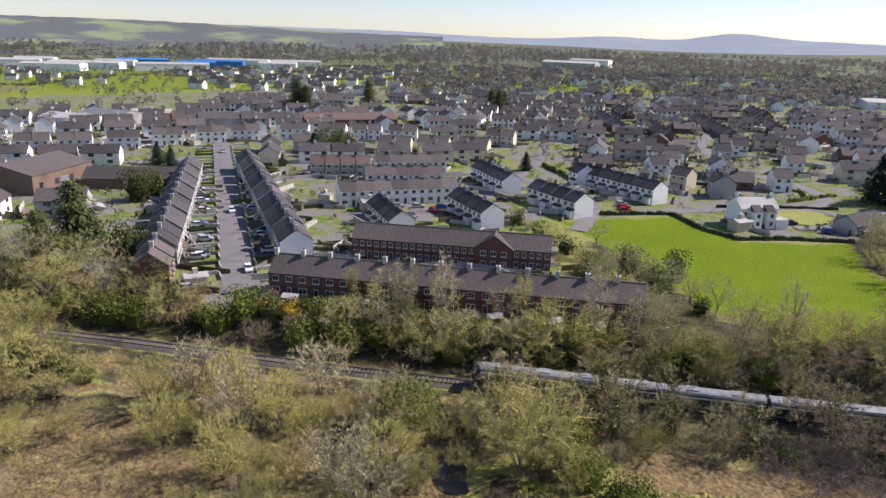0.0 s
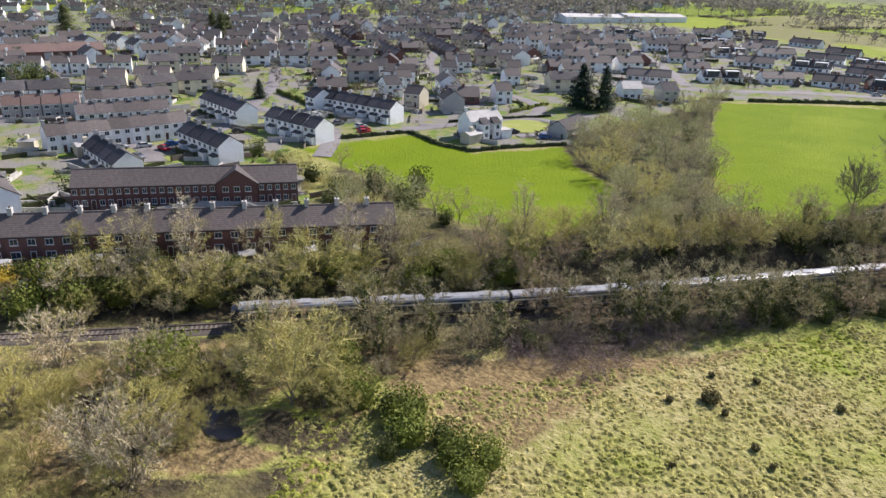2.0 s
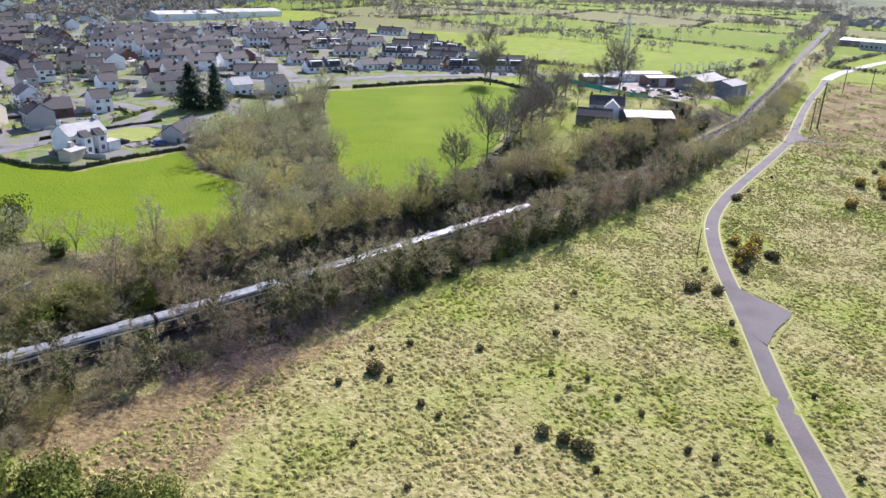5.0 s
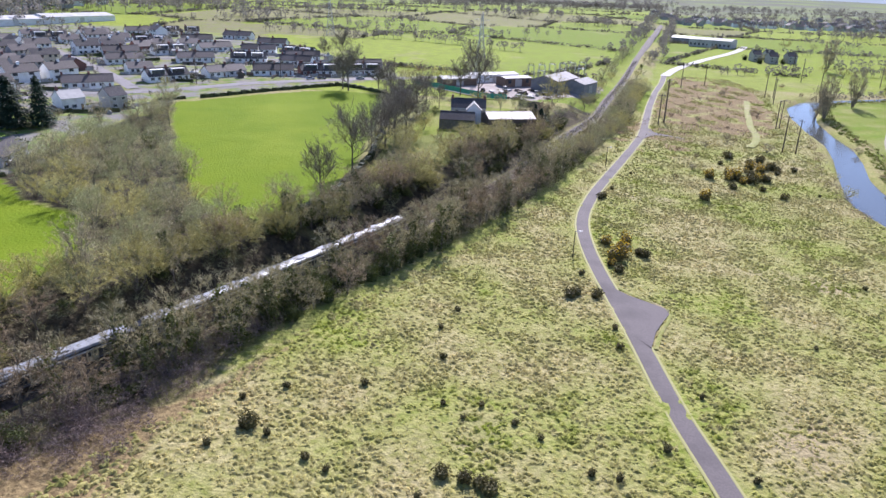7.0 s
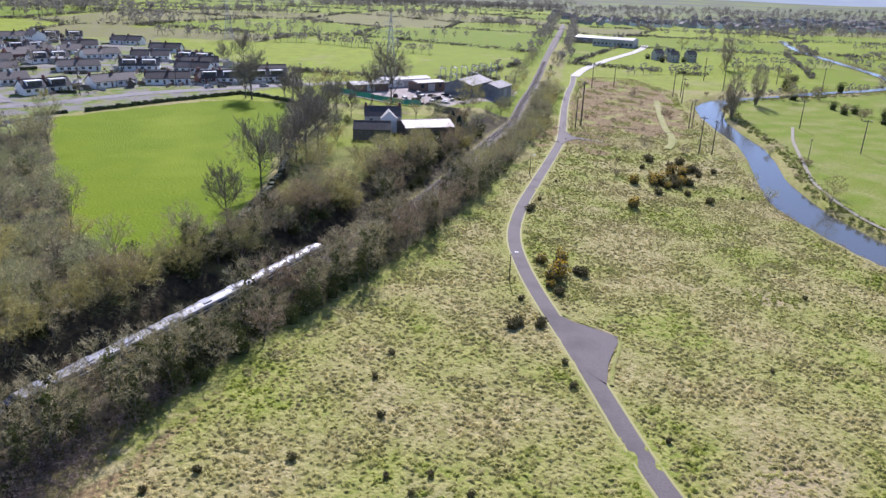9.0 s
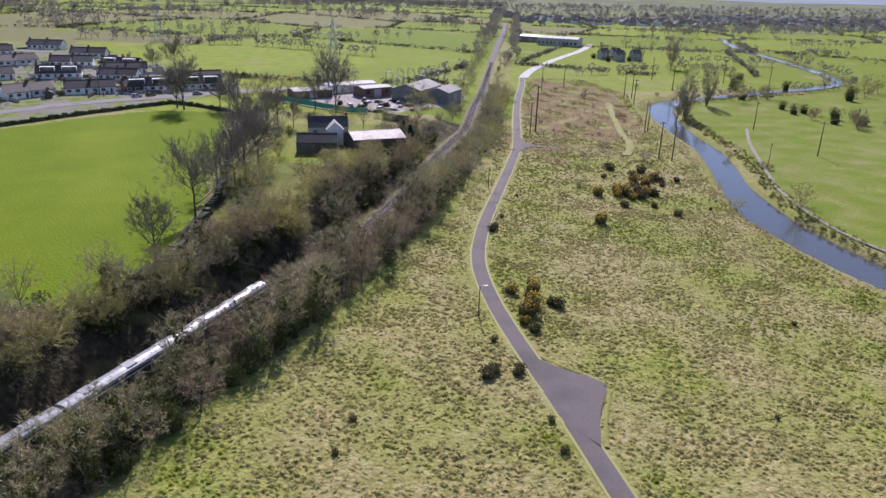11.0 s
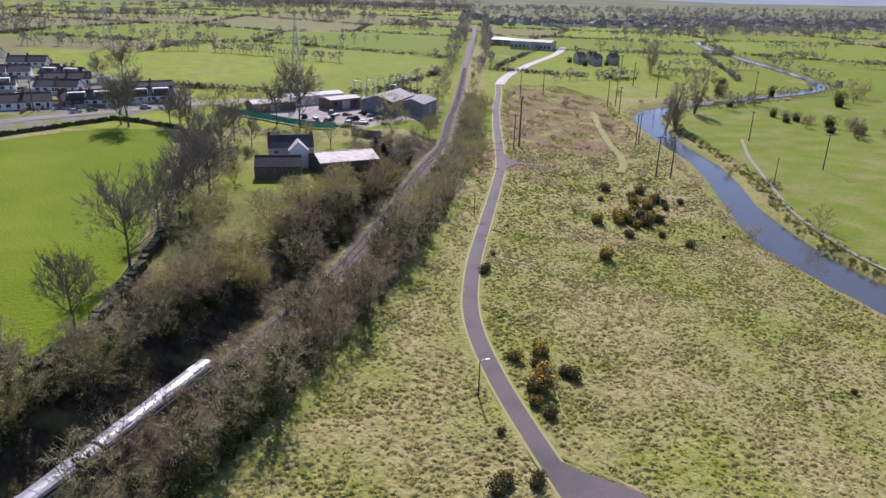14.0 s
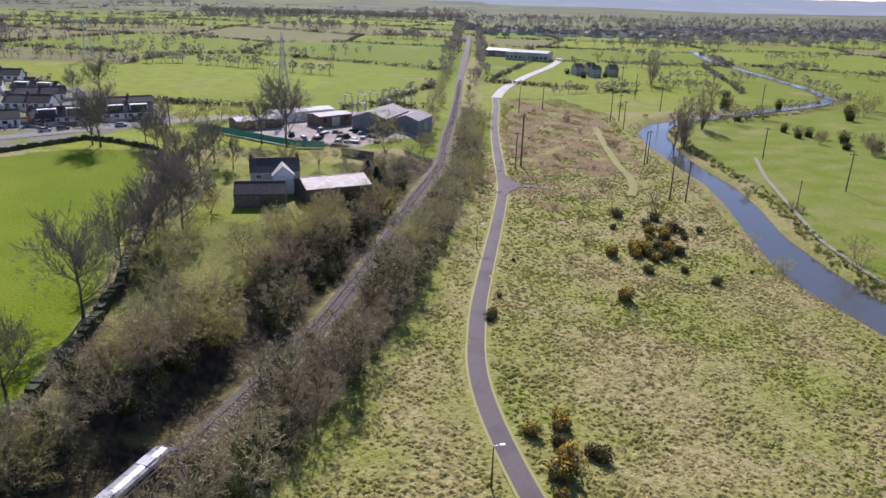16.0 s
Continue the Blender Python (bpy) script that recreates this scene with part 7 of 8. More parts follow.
rs = np.random.RandomState(41)
N = 430000
ang, rad = rs.uniform(-0.75, 2.05, N), 260 + 1900 * rs.rand(N) ** 0.8
px, py = 5 - np.sin(ang) * rad, -80 + np.cos(ang) * rad
rd = line_distance(px, py, NP_RAIL)
is_farm = ~inside(px, py, [(-175, 452), (-63, 455), (-16, 436), (24, 406), (9, 353), (-59, 329), (-104, 362)]) & (((rd > 14) & ~inside(px, py, TOWN) & (py > 300)) | ((rd < -16) & (py > 390)) | (np.hypot(px - 5, py + 80) > 700)) & ~inside(px, py, YARD)
px, py = px[is_farm], py[is_farm]
f1, f2, d1, d2 = nearest_two(px, py)
on_edge = (d2 - d1) < 2.4
hx, hy = px[on_edge], py[on_edge]
lie = np.arctan2(seeds[f2, 1] - seeds[f1, 1], seeds[f2, 0] - seeds[f1, 0])[on_edge] + 1.5708
keep = rs.rand(len(hx)) < np.clip(900 / np.hypot(hx, hy + 80), 0.45, 1.0)
hx, hy, lie = hx[keep], hy[keep], lie[keep]
rows = np.stack([hx, hy, land(hx, hy) - 0.2, lie + rs.uniform(-0.1, 0.1, len(hx)), rs.uniform(0.6, 1.15, len(hx))], -1)
scatter("hedgerows", [clump_shape(i, 26, 5.5, 2.4, 0.95, 0.7) for i in range(5)], rows, ["far_hedge"], "dark hedgerows dividing the far green fields", "hedges")
trees_at = rows[rs.rand(len(rows)) < 0.09].copy()
trees_at[:, 4] = rs.uniform(0.3, 0.8, len(trees_at))
M = 9000
ang, rad = rs.uniform(0.05, 2.0, M), 620 + 1900 * rs.rand(M)
wx, wy = 5 - np.sin(ang) * rad, -80 + np.cos(ang) * rad
dens = np.array([noise.noise((a * 0.0035, b * 0.0035, 9.0)) + 0.55 * noise.noise((a * 0.012, b * 0.012, 4.0)) for a, b in zip(wx, wy)]) + 0.25 * step(900, 2200, rad)
okw = ((rad > 1230) | (ang < 1.25)) & (dens > -0.02 + 0.5 * (1 - step(0.35, 0.8, ang)))
wx, wy = wx[okw], wy[okw]
woods = np.stack([wx, wy, land(wx, wy), rs.uniform(0, 6.283, len(wx)), rs.uniform(0.8, 1.7, len(wx))], -1)
bx, by = rs.uniform(-150, 330, 420), rs.uniform(0, 1, 420)
by = 1330 + bx * 0.1 + by * 70
band = np.stack([bx, by, land(bx, by), rs.uniform(0, 6, 420), rs.uniform(1.0, 1.5, 420)], -1)
NC = 900
cx2, cy2 = rs.uniform(280, 1600, NC), rs.uniform(900, 1900, NC)
c2 = np.stack([cx2, cy2, land(cx2, cy2), rs.uniform(0, 6, NC), rs.uniform(0.8, 1.4, NC)], -1)
NT = 2000
tx, ty = rs.uniform(-1050, -180, NT), rs.uniform(-330, 680, NT)
okt = (np.hypot(tx - 5, ty + 90) > 240) & ~((tx > -340) & (ty < 60)) & (inside(tx, ty, TOWN) | (tx < -600))
tt = np.stack([tx, ty, land(tx, ty), rs.uniform(0, 6, NT), rs.uniform(0.4, 0.85, NT)], -1)[okt]
tt = tt[np.min(np.hypot(tt[:, 0][:, None] - np.array([p[0] for p in put])[None], tt[:, 1][:, None] - np.array([p[1] for p in put])[None]), 1) > 7]
lines = []
for (ax, ay), (bx, by), n in (((-110, 460), (-64, 469), 13), ((-60, 464), (-16, 447), 13), ((-183, 481), (-116, 479), 12), ((-123, 546), (-65, 653), 16), ((-16, 441), (25, 419), 10), ((434, 593), (520, 601), 14), ((515, 934), (723, 1014), 24), ((-160, 500), (-60, 530), 14), ((-40, 520), (60, 560), 14), ((-250, 560), (-130, 590), 16), ((176, 294), (246, 318), 9), ((262, 326), (330, 352), 12), ((345, 385), (368, 500), 14), ((362, 545), (392, 612), 10), ((240, 424), (272, 402), 12), ((318, 676), (343, 608), 12), ((262, 544), (320, 527), 14), ((400, 526), (440, 527), 16), ((150, 392), (222, 412), 14), ((250, 465), (330, 452), 14), ((420, 470), (520, 430), 20)):
    for i in range(n):
        f = (i + rs.rand()) / n
        lx, ly = ax + (bx - ax) * f + rs.uniform(-1.5, 1.5), ay + (by - ay) * f + rs.uniform(-1.5, 1.5)
        lines.append((lx, ly, ground(lx, ly), rs.uniform(0, 6), rs.uniform(0.5, 0.85)))
for cx, cy, w, d, n in ((-330, 760, 60, 25, 45), (-160, 820, 90, 22, 60), (40, 900, 60, 30, 45), (-420, 980, 110, 40, 70), (-60, 1080, 120, 30, 70), (-230, 620, 40, 18, 26), (120, 760, 40, 20, 26), (420, 760, 70, 25, 50), (620, 820, 110, 30, 70), (-520, 640, 60, 30, 40)):
    for _ in range(n):
        lx, ly = cx + rs.normal() * w * 0.6, cy + rs.normal() * d * 0.6
        lines.append((lx, ly, ground(lx, ly), rs.uniform(0, 6), rs.uniform(0.7, 1.2)))
for side, d0, d1, n in ((1, 7, 20, 150), (-1, 9, 18, 130)):
    for _ in range(n):
        x, y, a = on_track(s_at(rs.uniform(440, 1250)))
        d = side * rs.uniform(d0, d1)
        lx, ly = x - math.sin(a) * d, y + math.cos(a) * d
        lines.append((lx, ly, ground(lx, ly), rs.uniform(0, 6), rs.uniform(0.45, 0.9)))
trees_at = np.concatenate([trees_at, np.array(lines)])
scatter("far_trees", [crown_shape(i) for i in range(6)], np.concatenate([trees_at, woods, band, c2, tt]), ["far_wood"], "bare brown-grey trees and woods among the far fields", "trees")
NG = 1500
gx2, gy2 = rs.uniform(-380, -125, NG), rs.uniform(-160, 350, NG)
okg = inside(gx2, gy2, TOWN) & (np.min(np.hypot(gx2[:, None] - taken[None, :, 0], gy2[:, None] - taken[None, :, 1]), 1) > 5.5) & (np.min(np.hypot(gx2[:, None] - line_pts[None, :, 0], gy2[:, None] - line_pts[None, :, 1]), 1) > 4.5)
gb = np.stack([gx2, gy2, land(gx2, gy2), rs.uniform(0, 6, NG), rs.uniform(0.35, 1.0, NG)], -1)[okg]
scatter("garden_shrubs", [clump_shape(50 + i, 34, 1.4, 2.2, 0.42) for i in range(4)], gb, ["hedge_leaf"], "dark garden shrubs between the houses", "shrubs")
# garden walls and fences between the houses, joined
surface("lawn_grass", (0.13, 0.20, 0.02), (0.20, 0.26, 0.05), 1.5, c=(0.24, 0.24, 0.08), scale2=0.1, vary=0)
EDGE_TREES = ((-167.8, -3.5), (-161.7, -2.9), (-156.1, -2.6), (-147.1, -2.9), (-139.2, -4.6), (-133.6, -4.9), (-127.3, -6.0), (-121.6, -6.7), (-113.8, -9.3), (-132.1, -11.0), (-118.9, -13.5), (-148.3, -4.8))
BIGGREEN = ((-228, -104, 1.9), (-233, -100, 1.6), (-296, -24, 2.2), (-290, -20, 1.8), (-305, -28, 1.8), (-171, -108, 1.7), (-166, -103, 1.3), (-118, 12, 1.1), (-113, 8, 1.0), (-122, 2, 1.2), (-116, -3, 1.1), (-124, -8, 1.0), (-110, 0, 1.0))
gw = Shape()
r6 = random.Random(61)
for x, y in [(float(a), float(b)) for a, b in taken if a > -360] + put:
    for _ in range(6):
        a, L = r6.choice((0.1, 1.6, 0.9, 2.4)) + r6.uniform(-0.1, 0.1), r6.uniform(6, 14)
        cx, cy = x + r6.uniform(-9, 9), y + r6.uniform(-9, 9)
        if np.hypot(line_pts[:, 0] - cx, line_pts[:, 1] - cy).min() < 6 or np.hypot(taken[:, 0] - cx, taken[:, 1] - cy).min() < 4.5:
            continue
        z, h = ground(cx, cy), r6.uniform(0.8, 1.6)
        c, s = math.cos(a), math.sin(a)
        v = [(cx + u * c - w * s, cy + u * s + w * c, z + q) for q in (-0.4, h) for u, w in ((-L / 2, -0.1), (L / 2, -0.1), (L / 2, 0.1), (-L / 2, 0.1))]
        gw.add(v, [(4, 5, 6, 7), (0, 1, 5, 4), (1, 2, 6, 5), (2, 3, 7, 6), (3, 0, 4, 7)], r6.choice((0, 0, 1, 2)))
lawns = Shape()
for k in range(25):
    for side in (-1, 1):
        bx0 = -150 - k * 7.4
        by0 = -84.3 + k * 0.66
        for d0, d1, h0, slot in ((4.0, 11.5, 0.9, (0, 2, 1, 0)[k % 4]),):
            ya, yb = by0 + side * d0, by0 + side * d1
            z = ground(bx0, ya)
            gw.add([(bx0 + u, yy, z + q) for q in (-0.4, h0) for u, yy in ((-0.15, min(ya, yb)), (0.15, min(ya, yb)), (0.15, max(ya, yb)), (-0.15, max(ya, yb)))], [(4, 5, 6, 7), (0, 1, 5, 4), (1, 2, 6, 5), (2, 3, 7, 6), (3, 0, 4, 7)], slot)
        z = ground(bx0, by0 + side * 4)
        gw.add([(bx0 + u, by0 + side * 4.0 + w, z + q) for q in (-0.4, 0.7) for u, w in ((0.2, -0.12), (4.2, -0.12), (4.2, 0.12), (0.2, 0.12))], [(4, 5, 6, 7), (0, 1, 5, 4), (1, 2, 6, 5), (2, 3, 7, 6), (3, 0, 4, 7)], 0)
        if r6.random() < 0.55:
            w = r6.uniform(2.5, 4.2)
            c = [(bx0 + 0.5, by0 + side * 4.6), (bx0 + 0.5 + w, by0 + side * 4.6), (bx0 + 0.5 + w, by0 + side * 9.5), (bx0 + 0.5, by0 + side * 9.5)]
            if side < 0:
                c = c[::-1]
            lawns.quad(*[(a, b, ground(a, b) + 0.12) for a, b in c])
for x, y in [(float(a), float(b)) for a, b in taken if a > -330]:
    if r6.random() < 0.5:
        a, w, d = r6.uniform(0, 6.28), r6.uniform(2.5, 5), r6.uniform(2.5, 4)
        cx, cy = x + math.cos(a) * 9, y + math.sin(a) * 9
        if np.hypot(line_pts[:, 0] - cx, line_pts[:, 1] - cy).min() > 6 and np.hypot(taken[:, 0] - cx, taken[:, 1] - cy).min() > 7:
            lawns.quad(*[(cx + u, cy + v, ground(cx + u, cy + v) + 0.12) for u, v in ((-w, -d), (w, -d), (w, d), (-w, d))])
tagged(lawns.make("garden_lawns", "lawn_grass"), "small green garden lawns before the houses", "lawn", kind="stuff")
for k in range(70):
    x, y = r6.uniform(-330, -135), r6.uniform(-140, 240)
    if inside(np.array([x]), np.array([y]), TOWN)[0] and np.hypot(taken[:, 0] - x, taken[:, 1] - y).min() > 8.5 and np.hypot(line_pts[:, 0] - x, line_pts[:, 1] - y).min() > 6 and min(math.hypot(x - a, y - b) for a, b in put) > 8:
        plant((WILLOW[3], EVER[1], MID[0], EVER[0], WILLOW[0])[k % 5], x, y, k, r6.uniform(0.4, 0.75), "small garden trees")
for k, (x, y) in enumerate(EDGE_TREES):
    plant((EVER[0], WILLOW[1], EVER[0], MID[4])[k % 4], x, y, k, (1.5, 0.8, 1.3, 0.7)[k % 4], "dark growth by the pasture corner")
for x, y, s in BIGGREEN:
    plant(EVER[0], x, y, x, s * 1.35, "large evergreens in the town", s * 1.75)
tagged(gw.make("garden_walls", ["concrete", "timber", "hedge_leaf"]), "low garden walls and board fences between the houses", "walls", kind="stuff")
gs = []
for x, y in [(float(a), float(b)) for a, b in taken if a > -360][::2] + put[::2]:
    cx, cy = x + r6.uniform(-11, 11), y + r6.uniform(-11, 11)
    if np.hypot(line_pts[:, 0] - cx, line_pts[:, 1] - cy).min() > 6 and np.hypot(taken[:, 0] - cx, taken[:, 1] - cy).min() > 7 and min(math.hypot(cx - a, cy - b) for a, b in put) > 7:
        gs.append((cx, cy, ground(cx, cy), r6.uniform(0, 3.1), r6.uniform(0.8, 1.3)))
far_blocks("garden_sheds", ("cream_render", "light_roof"), np.array(gs[::2]), 4.5, 3.0, 2.2, 2.7, "small pale garages and sheds behind the houses")
far_blocks("garden_huts", ("timber", "brown_tile"), np.array(gs[1::2]), 3.2, 2.4, 1.9, 2.6, "small timber garden huts behind the houses")

# ---- the brick terraces' gardens and gable ----
ux, uy = (40.8 / 75.1, 63.1 / 75.1)
nxx, nyy = uy, -ux
fence = new("garden_fence")
tagged(fence, "brown board fence behind the terrace gardens", "fence")
for i in range(25):
    a, b = 0.5 + i * 3.0, 3.4 + i * 3.0
    s = Shape()
    p, q = (-136.1 + ux * a + nxx * 10.5, -78.1 + uy * a + nyy * 10.5), (-136.1 + ux * b + nxx * 10.5, -78.1 + uy * b + nyy * 10.5)
    z = min(ground(*p), ground(*q)) - 0.3
    s.add([(x + nxx * k, y + nyy * k, zz) for zz in (z, z + 2.0) for k in (0, 0.06) for x, y in (p, q)], [(4, 5, 7, 6), (0, 1, 5, 4), (3, 2, 6, 7), (1, 3, 7, 5), (2, 0, 4, 6)])
    s.make("fence_panel", "timber", fence)
for i in range(7):
    wallp = Shape()
    a = i * 11.56
    for k0, k1 in ((3.9, 10.4),):
        p, q = (-136.1 + ux * a + nxx * k0, -78.1 + uy * a + nyy * k0), (-136.1 + ux * a + nxx * k1, -78.1 + uy * a + nyy * k1)
        z = min(ground(*p), ground(*q)) - 0.2
        wallp.add([(x + ux * k, y + uy * k, zz) for zz in (z, z + 1.9) for k in (0, 0.08) for x, y in (p, q)], [(4, 5, 7, 6), (0, 1, 5, 4), (3, 2, 6, 7), (1, 3, 7, 5), (2, 0, 4, 6)])
    wallp.make("fence_panel", "timber", fence)
for k, (a, d, w) in enumerate(((6, 7.5, 2.6), (21, 7, 2.2), (47, 8, 2.8), (58, 7.5, 3.0), (66, 8, 2.6))):
    x, y = -136.1 + ux * a + nxx * d, -78.1 + uy * a + nyy * d
    s = Shape()
    s.box(-w / 2, w / 2, -1.1, 1.1, -0.3, 2.0, 0)
    s.prism([(-1.3, 1.95), (1.3, 1.95), (0, 2.6)], -w / 2 - 0.15, w / 2 + 0.15, 1)
    o = s.make("garden_shed", ["timber", "light_roof"])
    tagged(o, "small garden shed with a pale roof behind the terrace", "shed", "sheds behind the terrace")
    o.matrix_basis = Matrix.Translation((x, y, ground(x, y))) @ Matrix.Rotation(math.atan2(uy, ux) + k * 0.2, 4, "Z")
gab = [o for o in bpy.data.objects if o.parent is None and o.get("group") == "brick terrace behind"]
gab.sort(key=lambda o: o.location.y)
s = Shape()
s.prism([(-4.35, -0.5), (4.35, -0.5), (4.35, 5.1), (0, 8.1), (-4.35, 5.1)], -4.6, 0.5, 0)
s.v = [(y, x, z) for x, y, z in s.v]
s.f = [f[::-1] for f in s.f]
gable = s.make("gable", "brick", gab[6], "brick cross gable")
s = Shape()
for sd in (-1, 1):
    ring = [(sd * 4.75, 4.85), (0, 8.15), (0, 8.35), (sd * 4.75, 5.05)]
    s.prism(ring if sd < 0 else ring[::-1], -4.85, 0.5)
s.v = [(y, x, z) for x, y, z in s.v]
s.f = [f[::-1] for f in s.f]
s.make("gable_roof", "brown_tile", gab[6], "pale-edged gable roof")
for x in (-2.4, 0.0, 2.4):
    add_window(gab[6], x, -4.63, 3.3, 1.3, 1.2)
    add_window(gab[6], x, -4.63, 0.8, 1.3, 1.3)

# ---- the farm by the line ----
surface("rusty_sheet", (0.26, 0.22, 0.19), (0.36, 0.33, 0.30), 0.7, rough=0.6, c=(0.22, 0.15, 0.11), scale2=0.5, vary=0)
b1 = house("stone_wall", "slate", 12.6, 7.0, 3.6, 5.8, 0, "dark stone barn with a slate roof", "barn", stacks=0, storeys=1, detail=False, name="barn", door=None)
b1.matrix_basis = Matrix.Translation((-8.8, 163.6, ground(-8.8, 163.6))) @ Matrix.Rotation(radians(-2), 4, "Z")
b2 = house("grey_render", "slate", 13.0, 7.4, 5.2, 8.0, 3, "white-walled farmhouse with a blue-black slate roof", "house", stacks=2, end=0.15)
b2.matrix_basis = Matrix.Translation((-5.5, 179, ground(-5.5, 179))) @ Matrix.Rotation(radians(3), 4, "Z")
s = Shape()
s.prism([(-2.6, -0.5), (2.6, -0.5), (2.6, 4.9), (0, 7.2), (-2.6, 4.9)], -7.2, 0.4, 0)
s.v = [(y + 2.0, x, z) for x, y, z in s.v]
s.f = [f[::-1] for f in s.f]
s.make("wing", "white_render", b2, "white front wing")
s = Shape()
for sd in (-1, 1):
    ring = [(sd * 3.0, 4.6), (0, 7.25), (0, 7.45), (sd * 3.0, 4.8)]
    s.prism(ring if sd < 0 else ring[::-1], -7.5, 0.4)
s.v = [(y + 2.0, x, z) for x, y, z in s.v]
s.f = [f[::-1] for f in s.f]
s.make("wing_roof", "light_roof", b2, "pale roof of the wing")
b3 = house("timber", "rusty_sheet", 17.5, 12, 4.2, 5.8, 0, "low brown barn with a pale rusty sheet roof", "barn", stacks=0, storeys=1, detail=False, name="barn", door=None)
b3.matrix_basis = Matrix.Translation((9.5, 168.5, ground(9.5, 168.5))) @ Matrix.Rotation(radians(14), 4, "Z")

# ---- the works yard ----
surface("dull_sheet", (0.20, 0.19, 0.18), (0.28, 0.265, 0.25), 0.7, rough=0.65, c=(0.15, 0.14, 0.13), scale2=0.3, vary=0.1)
shed_hall(34, 264, 60, 24, 14, 5, 7.3, "grey_sheet", "dull_sheet", "large grey works shed with a sheet roof")
shed_hall(46, 261, 60, 16, 11, 4.6, 6.4, "grey_sheet", "dull_sheet", "works annexe with a pale sheet roof")
shed_hall(14, 268, 30, 15, 9, 4, 4.6, "brown_brick", "dull_sheet", "low red-brown brick works office", bands=3)
shed_hall(3, 280, 28, 26, 9, 3.4, 4.2, "white_render", "light_roof", "long pale works store")
shed_hall(-14, 262, 25, 18, 8, 3.2, 4.2, "brown_brick", "light_roof", "low works shed with a bright roof")
wl = Shape()
wl.box(-6, 6, -0.2, 0.2, -0.5, 2.6)
o = wl.make("boundary_wall", "stone_wall")
tagged(o, "high dark wall at the works yard", "wall")
o.matrix_basis = Matrix.Translation((20, 212, ground(20, 212))) @ Matrix.Rotation(radians(-36), 4, "Z")
r7 = random.Random(71)
for k in range(34):
    x, y = 16 + r7.uniform(-18, 18), 240 + r7.uniform(-16, 16)
    s = Shape()
    w, d, h = r7.uniform(1, 2.6), r7.uniform(0.8, 1.4), r7.uniform(0.6, 1.8)
    s.box(-w, w, -d, d, -0.2, h * 0.5)
    s.box(-w * 0.8, w * 0.7, -d * 0.8, d * 0.8, h * 0.5, h)
    o = s.make("pallet", ["underframe", "timber", "grey_sheet"][k % 3])
    tagged(o, "wooden pallet loaded with goods in the works yard", "pallet", "pallets in the yard")
    o.matrix_basis = Matrix.Translation((x, y, ground(x, y))) @ Matrix.Rotation(r7.uniform(0, 3), 4, "Z")
surface("green_net", (0.05, 0.30, 0.22), (0.09, 0.38, 0.29), 2, rough=0.8, vary=0, relief=0.1)
net = new("net_fence")
tagged(net, "green windbreak netting fence round the yard", "fence")
NL = [(-34, 258), (-26, 251), (-17.6, 243.3), (-8, 235), (1.4, 226.5), (10, 226)]
for (ax, ay), (bx, by) in zip(NL[:-1], NL[1:]):
    s = Shape()
    za, zb = ground(ax, ay), ground(bx, by)
    for k in range(4):
        t0, t1 = k / 4, (k + 1) / 4
        p = [(ax + (bx - ax) * t, ay + (by - ay) * t + 0.15 * math.sin(7 * t + ax), za + (zb - za) * t) for t in (t0, t1)]
        s.add([(p[i][0] + o2, p[i][1] + o2, p[i][2] + zz) for zz in (0.2, 2.3 + 0.2 * math.sin(k)) for o2 in (0, 0.03) for i in (0, 1)], [(0, 1, 5, 4), (3, 2, 6, 7), (4, 5, 7, 6)])
    s.make("net", "green_net", net)
    q = Shape()
    q.tube([(ax, ay, za - 0.3), (ax, ay, za + 2.5)], [0.07, 0.06], 5)
    q.make("post", "timber", net)



def gantry(x, y, yaw, w, h):
    """A steel portal of the substation with its insulators."""
    top = new("substation_gantry")
    tagged(top, "grey steel substation gantry with hanging insulators", "gantry", "substation gantries")
    for sx in (-1, 1):
        s = Shape()
        for a, b in ((-0.3, -0.3), (0.3, -0.3), (0.3, 0.3), (-0.3, 0.3)):
            s.tube([(sx * w / 2 + a, b, -0.4), (sx * w / 2 + a * 0.6, b * 0.6, h)], [0.06, 0.05], 4)
        for k in range(5):
            z = h * k / 5
            s.tube([(sx * w / 2 - 0.28, -0.28, z), (sx * w / 2 + 0.28, -0.28, z + h / 5)], [0.035, 0.035], 3)
            s.tube([(sx * w / 2 + 0.28, 0.28, z), (sx * w / 2 - 0.28, 0.28, z + h / 5)], [0.035, 0.035], 3)
        s.make("post", "galvanised", top)
    s = Shape()
    s.box(-w / 2 - 0.3, w / 2 + 0.3, -0.14, 0.14, h - 0.35, h)
    s.make("beam", "galvanised", top)
    for k in range(3):
        s = Shape()
        xx = -w / 3 + k * w / 3
        s.tube([(xx, 0, h), (xx, 0, h + 0.4), (xx, 0, h + 1.3)], [0.10, 0.16, 0.08], 6)
        s.make("insulator", "brown_brick", top)
    top.matrix_basis = Matrix.Translation((x, y, ground(x, y))) @ Matrix.Rotation(radians(yaw), 4, "Z")


for k, (x, y) in enumerate(((24, 300), (30, 304), (36, 309), (42, 314), (48, 319), (54, 324), (29, 295), (41, 303), (52, 312))):
    gantry(x, y, 120, 5.5, 6.5 if k < 6 else 4.6)

# ---- pylon, poles, lamps ----


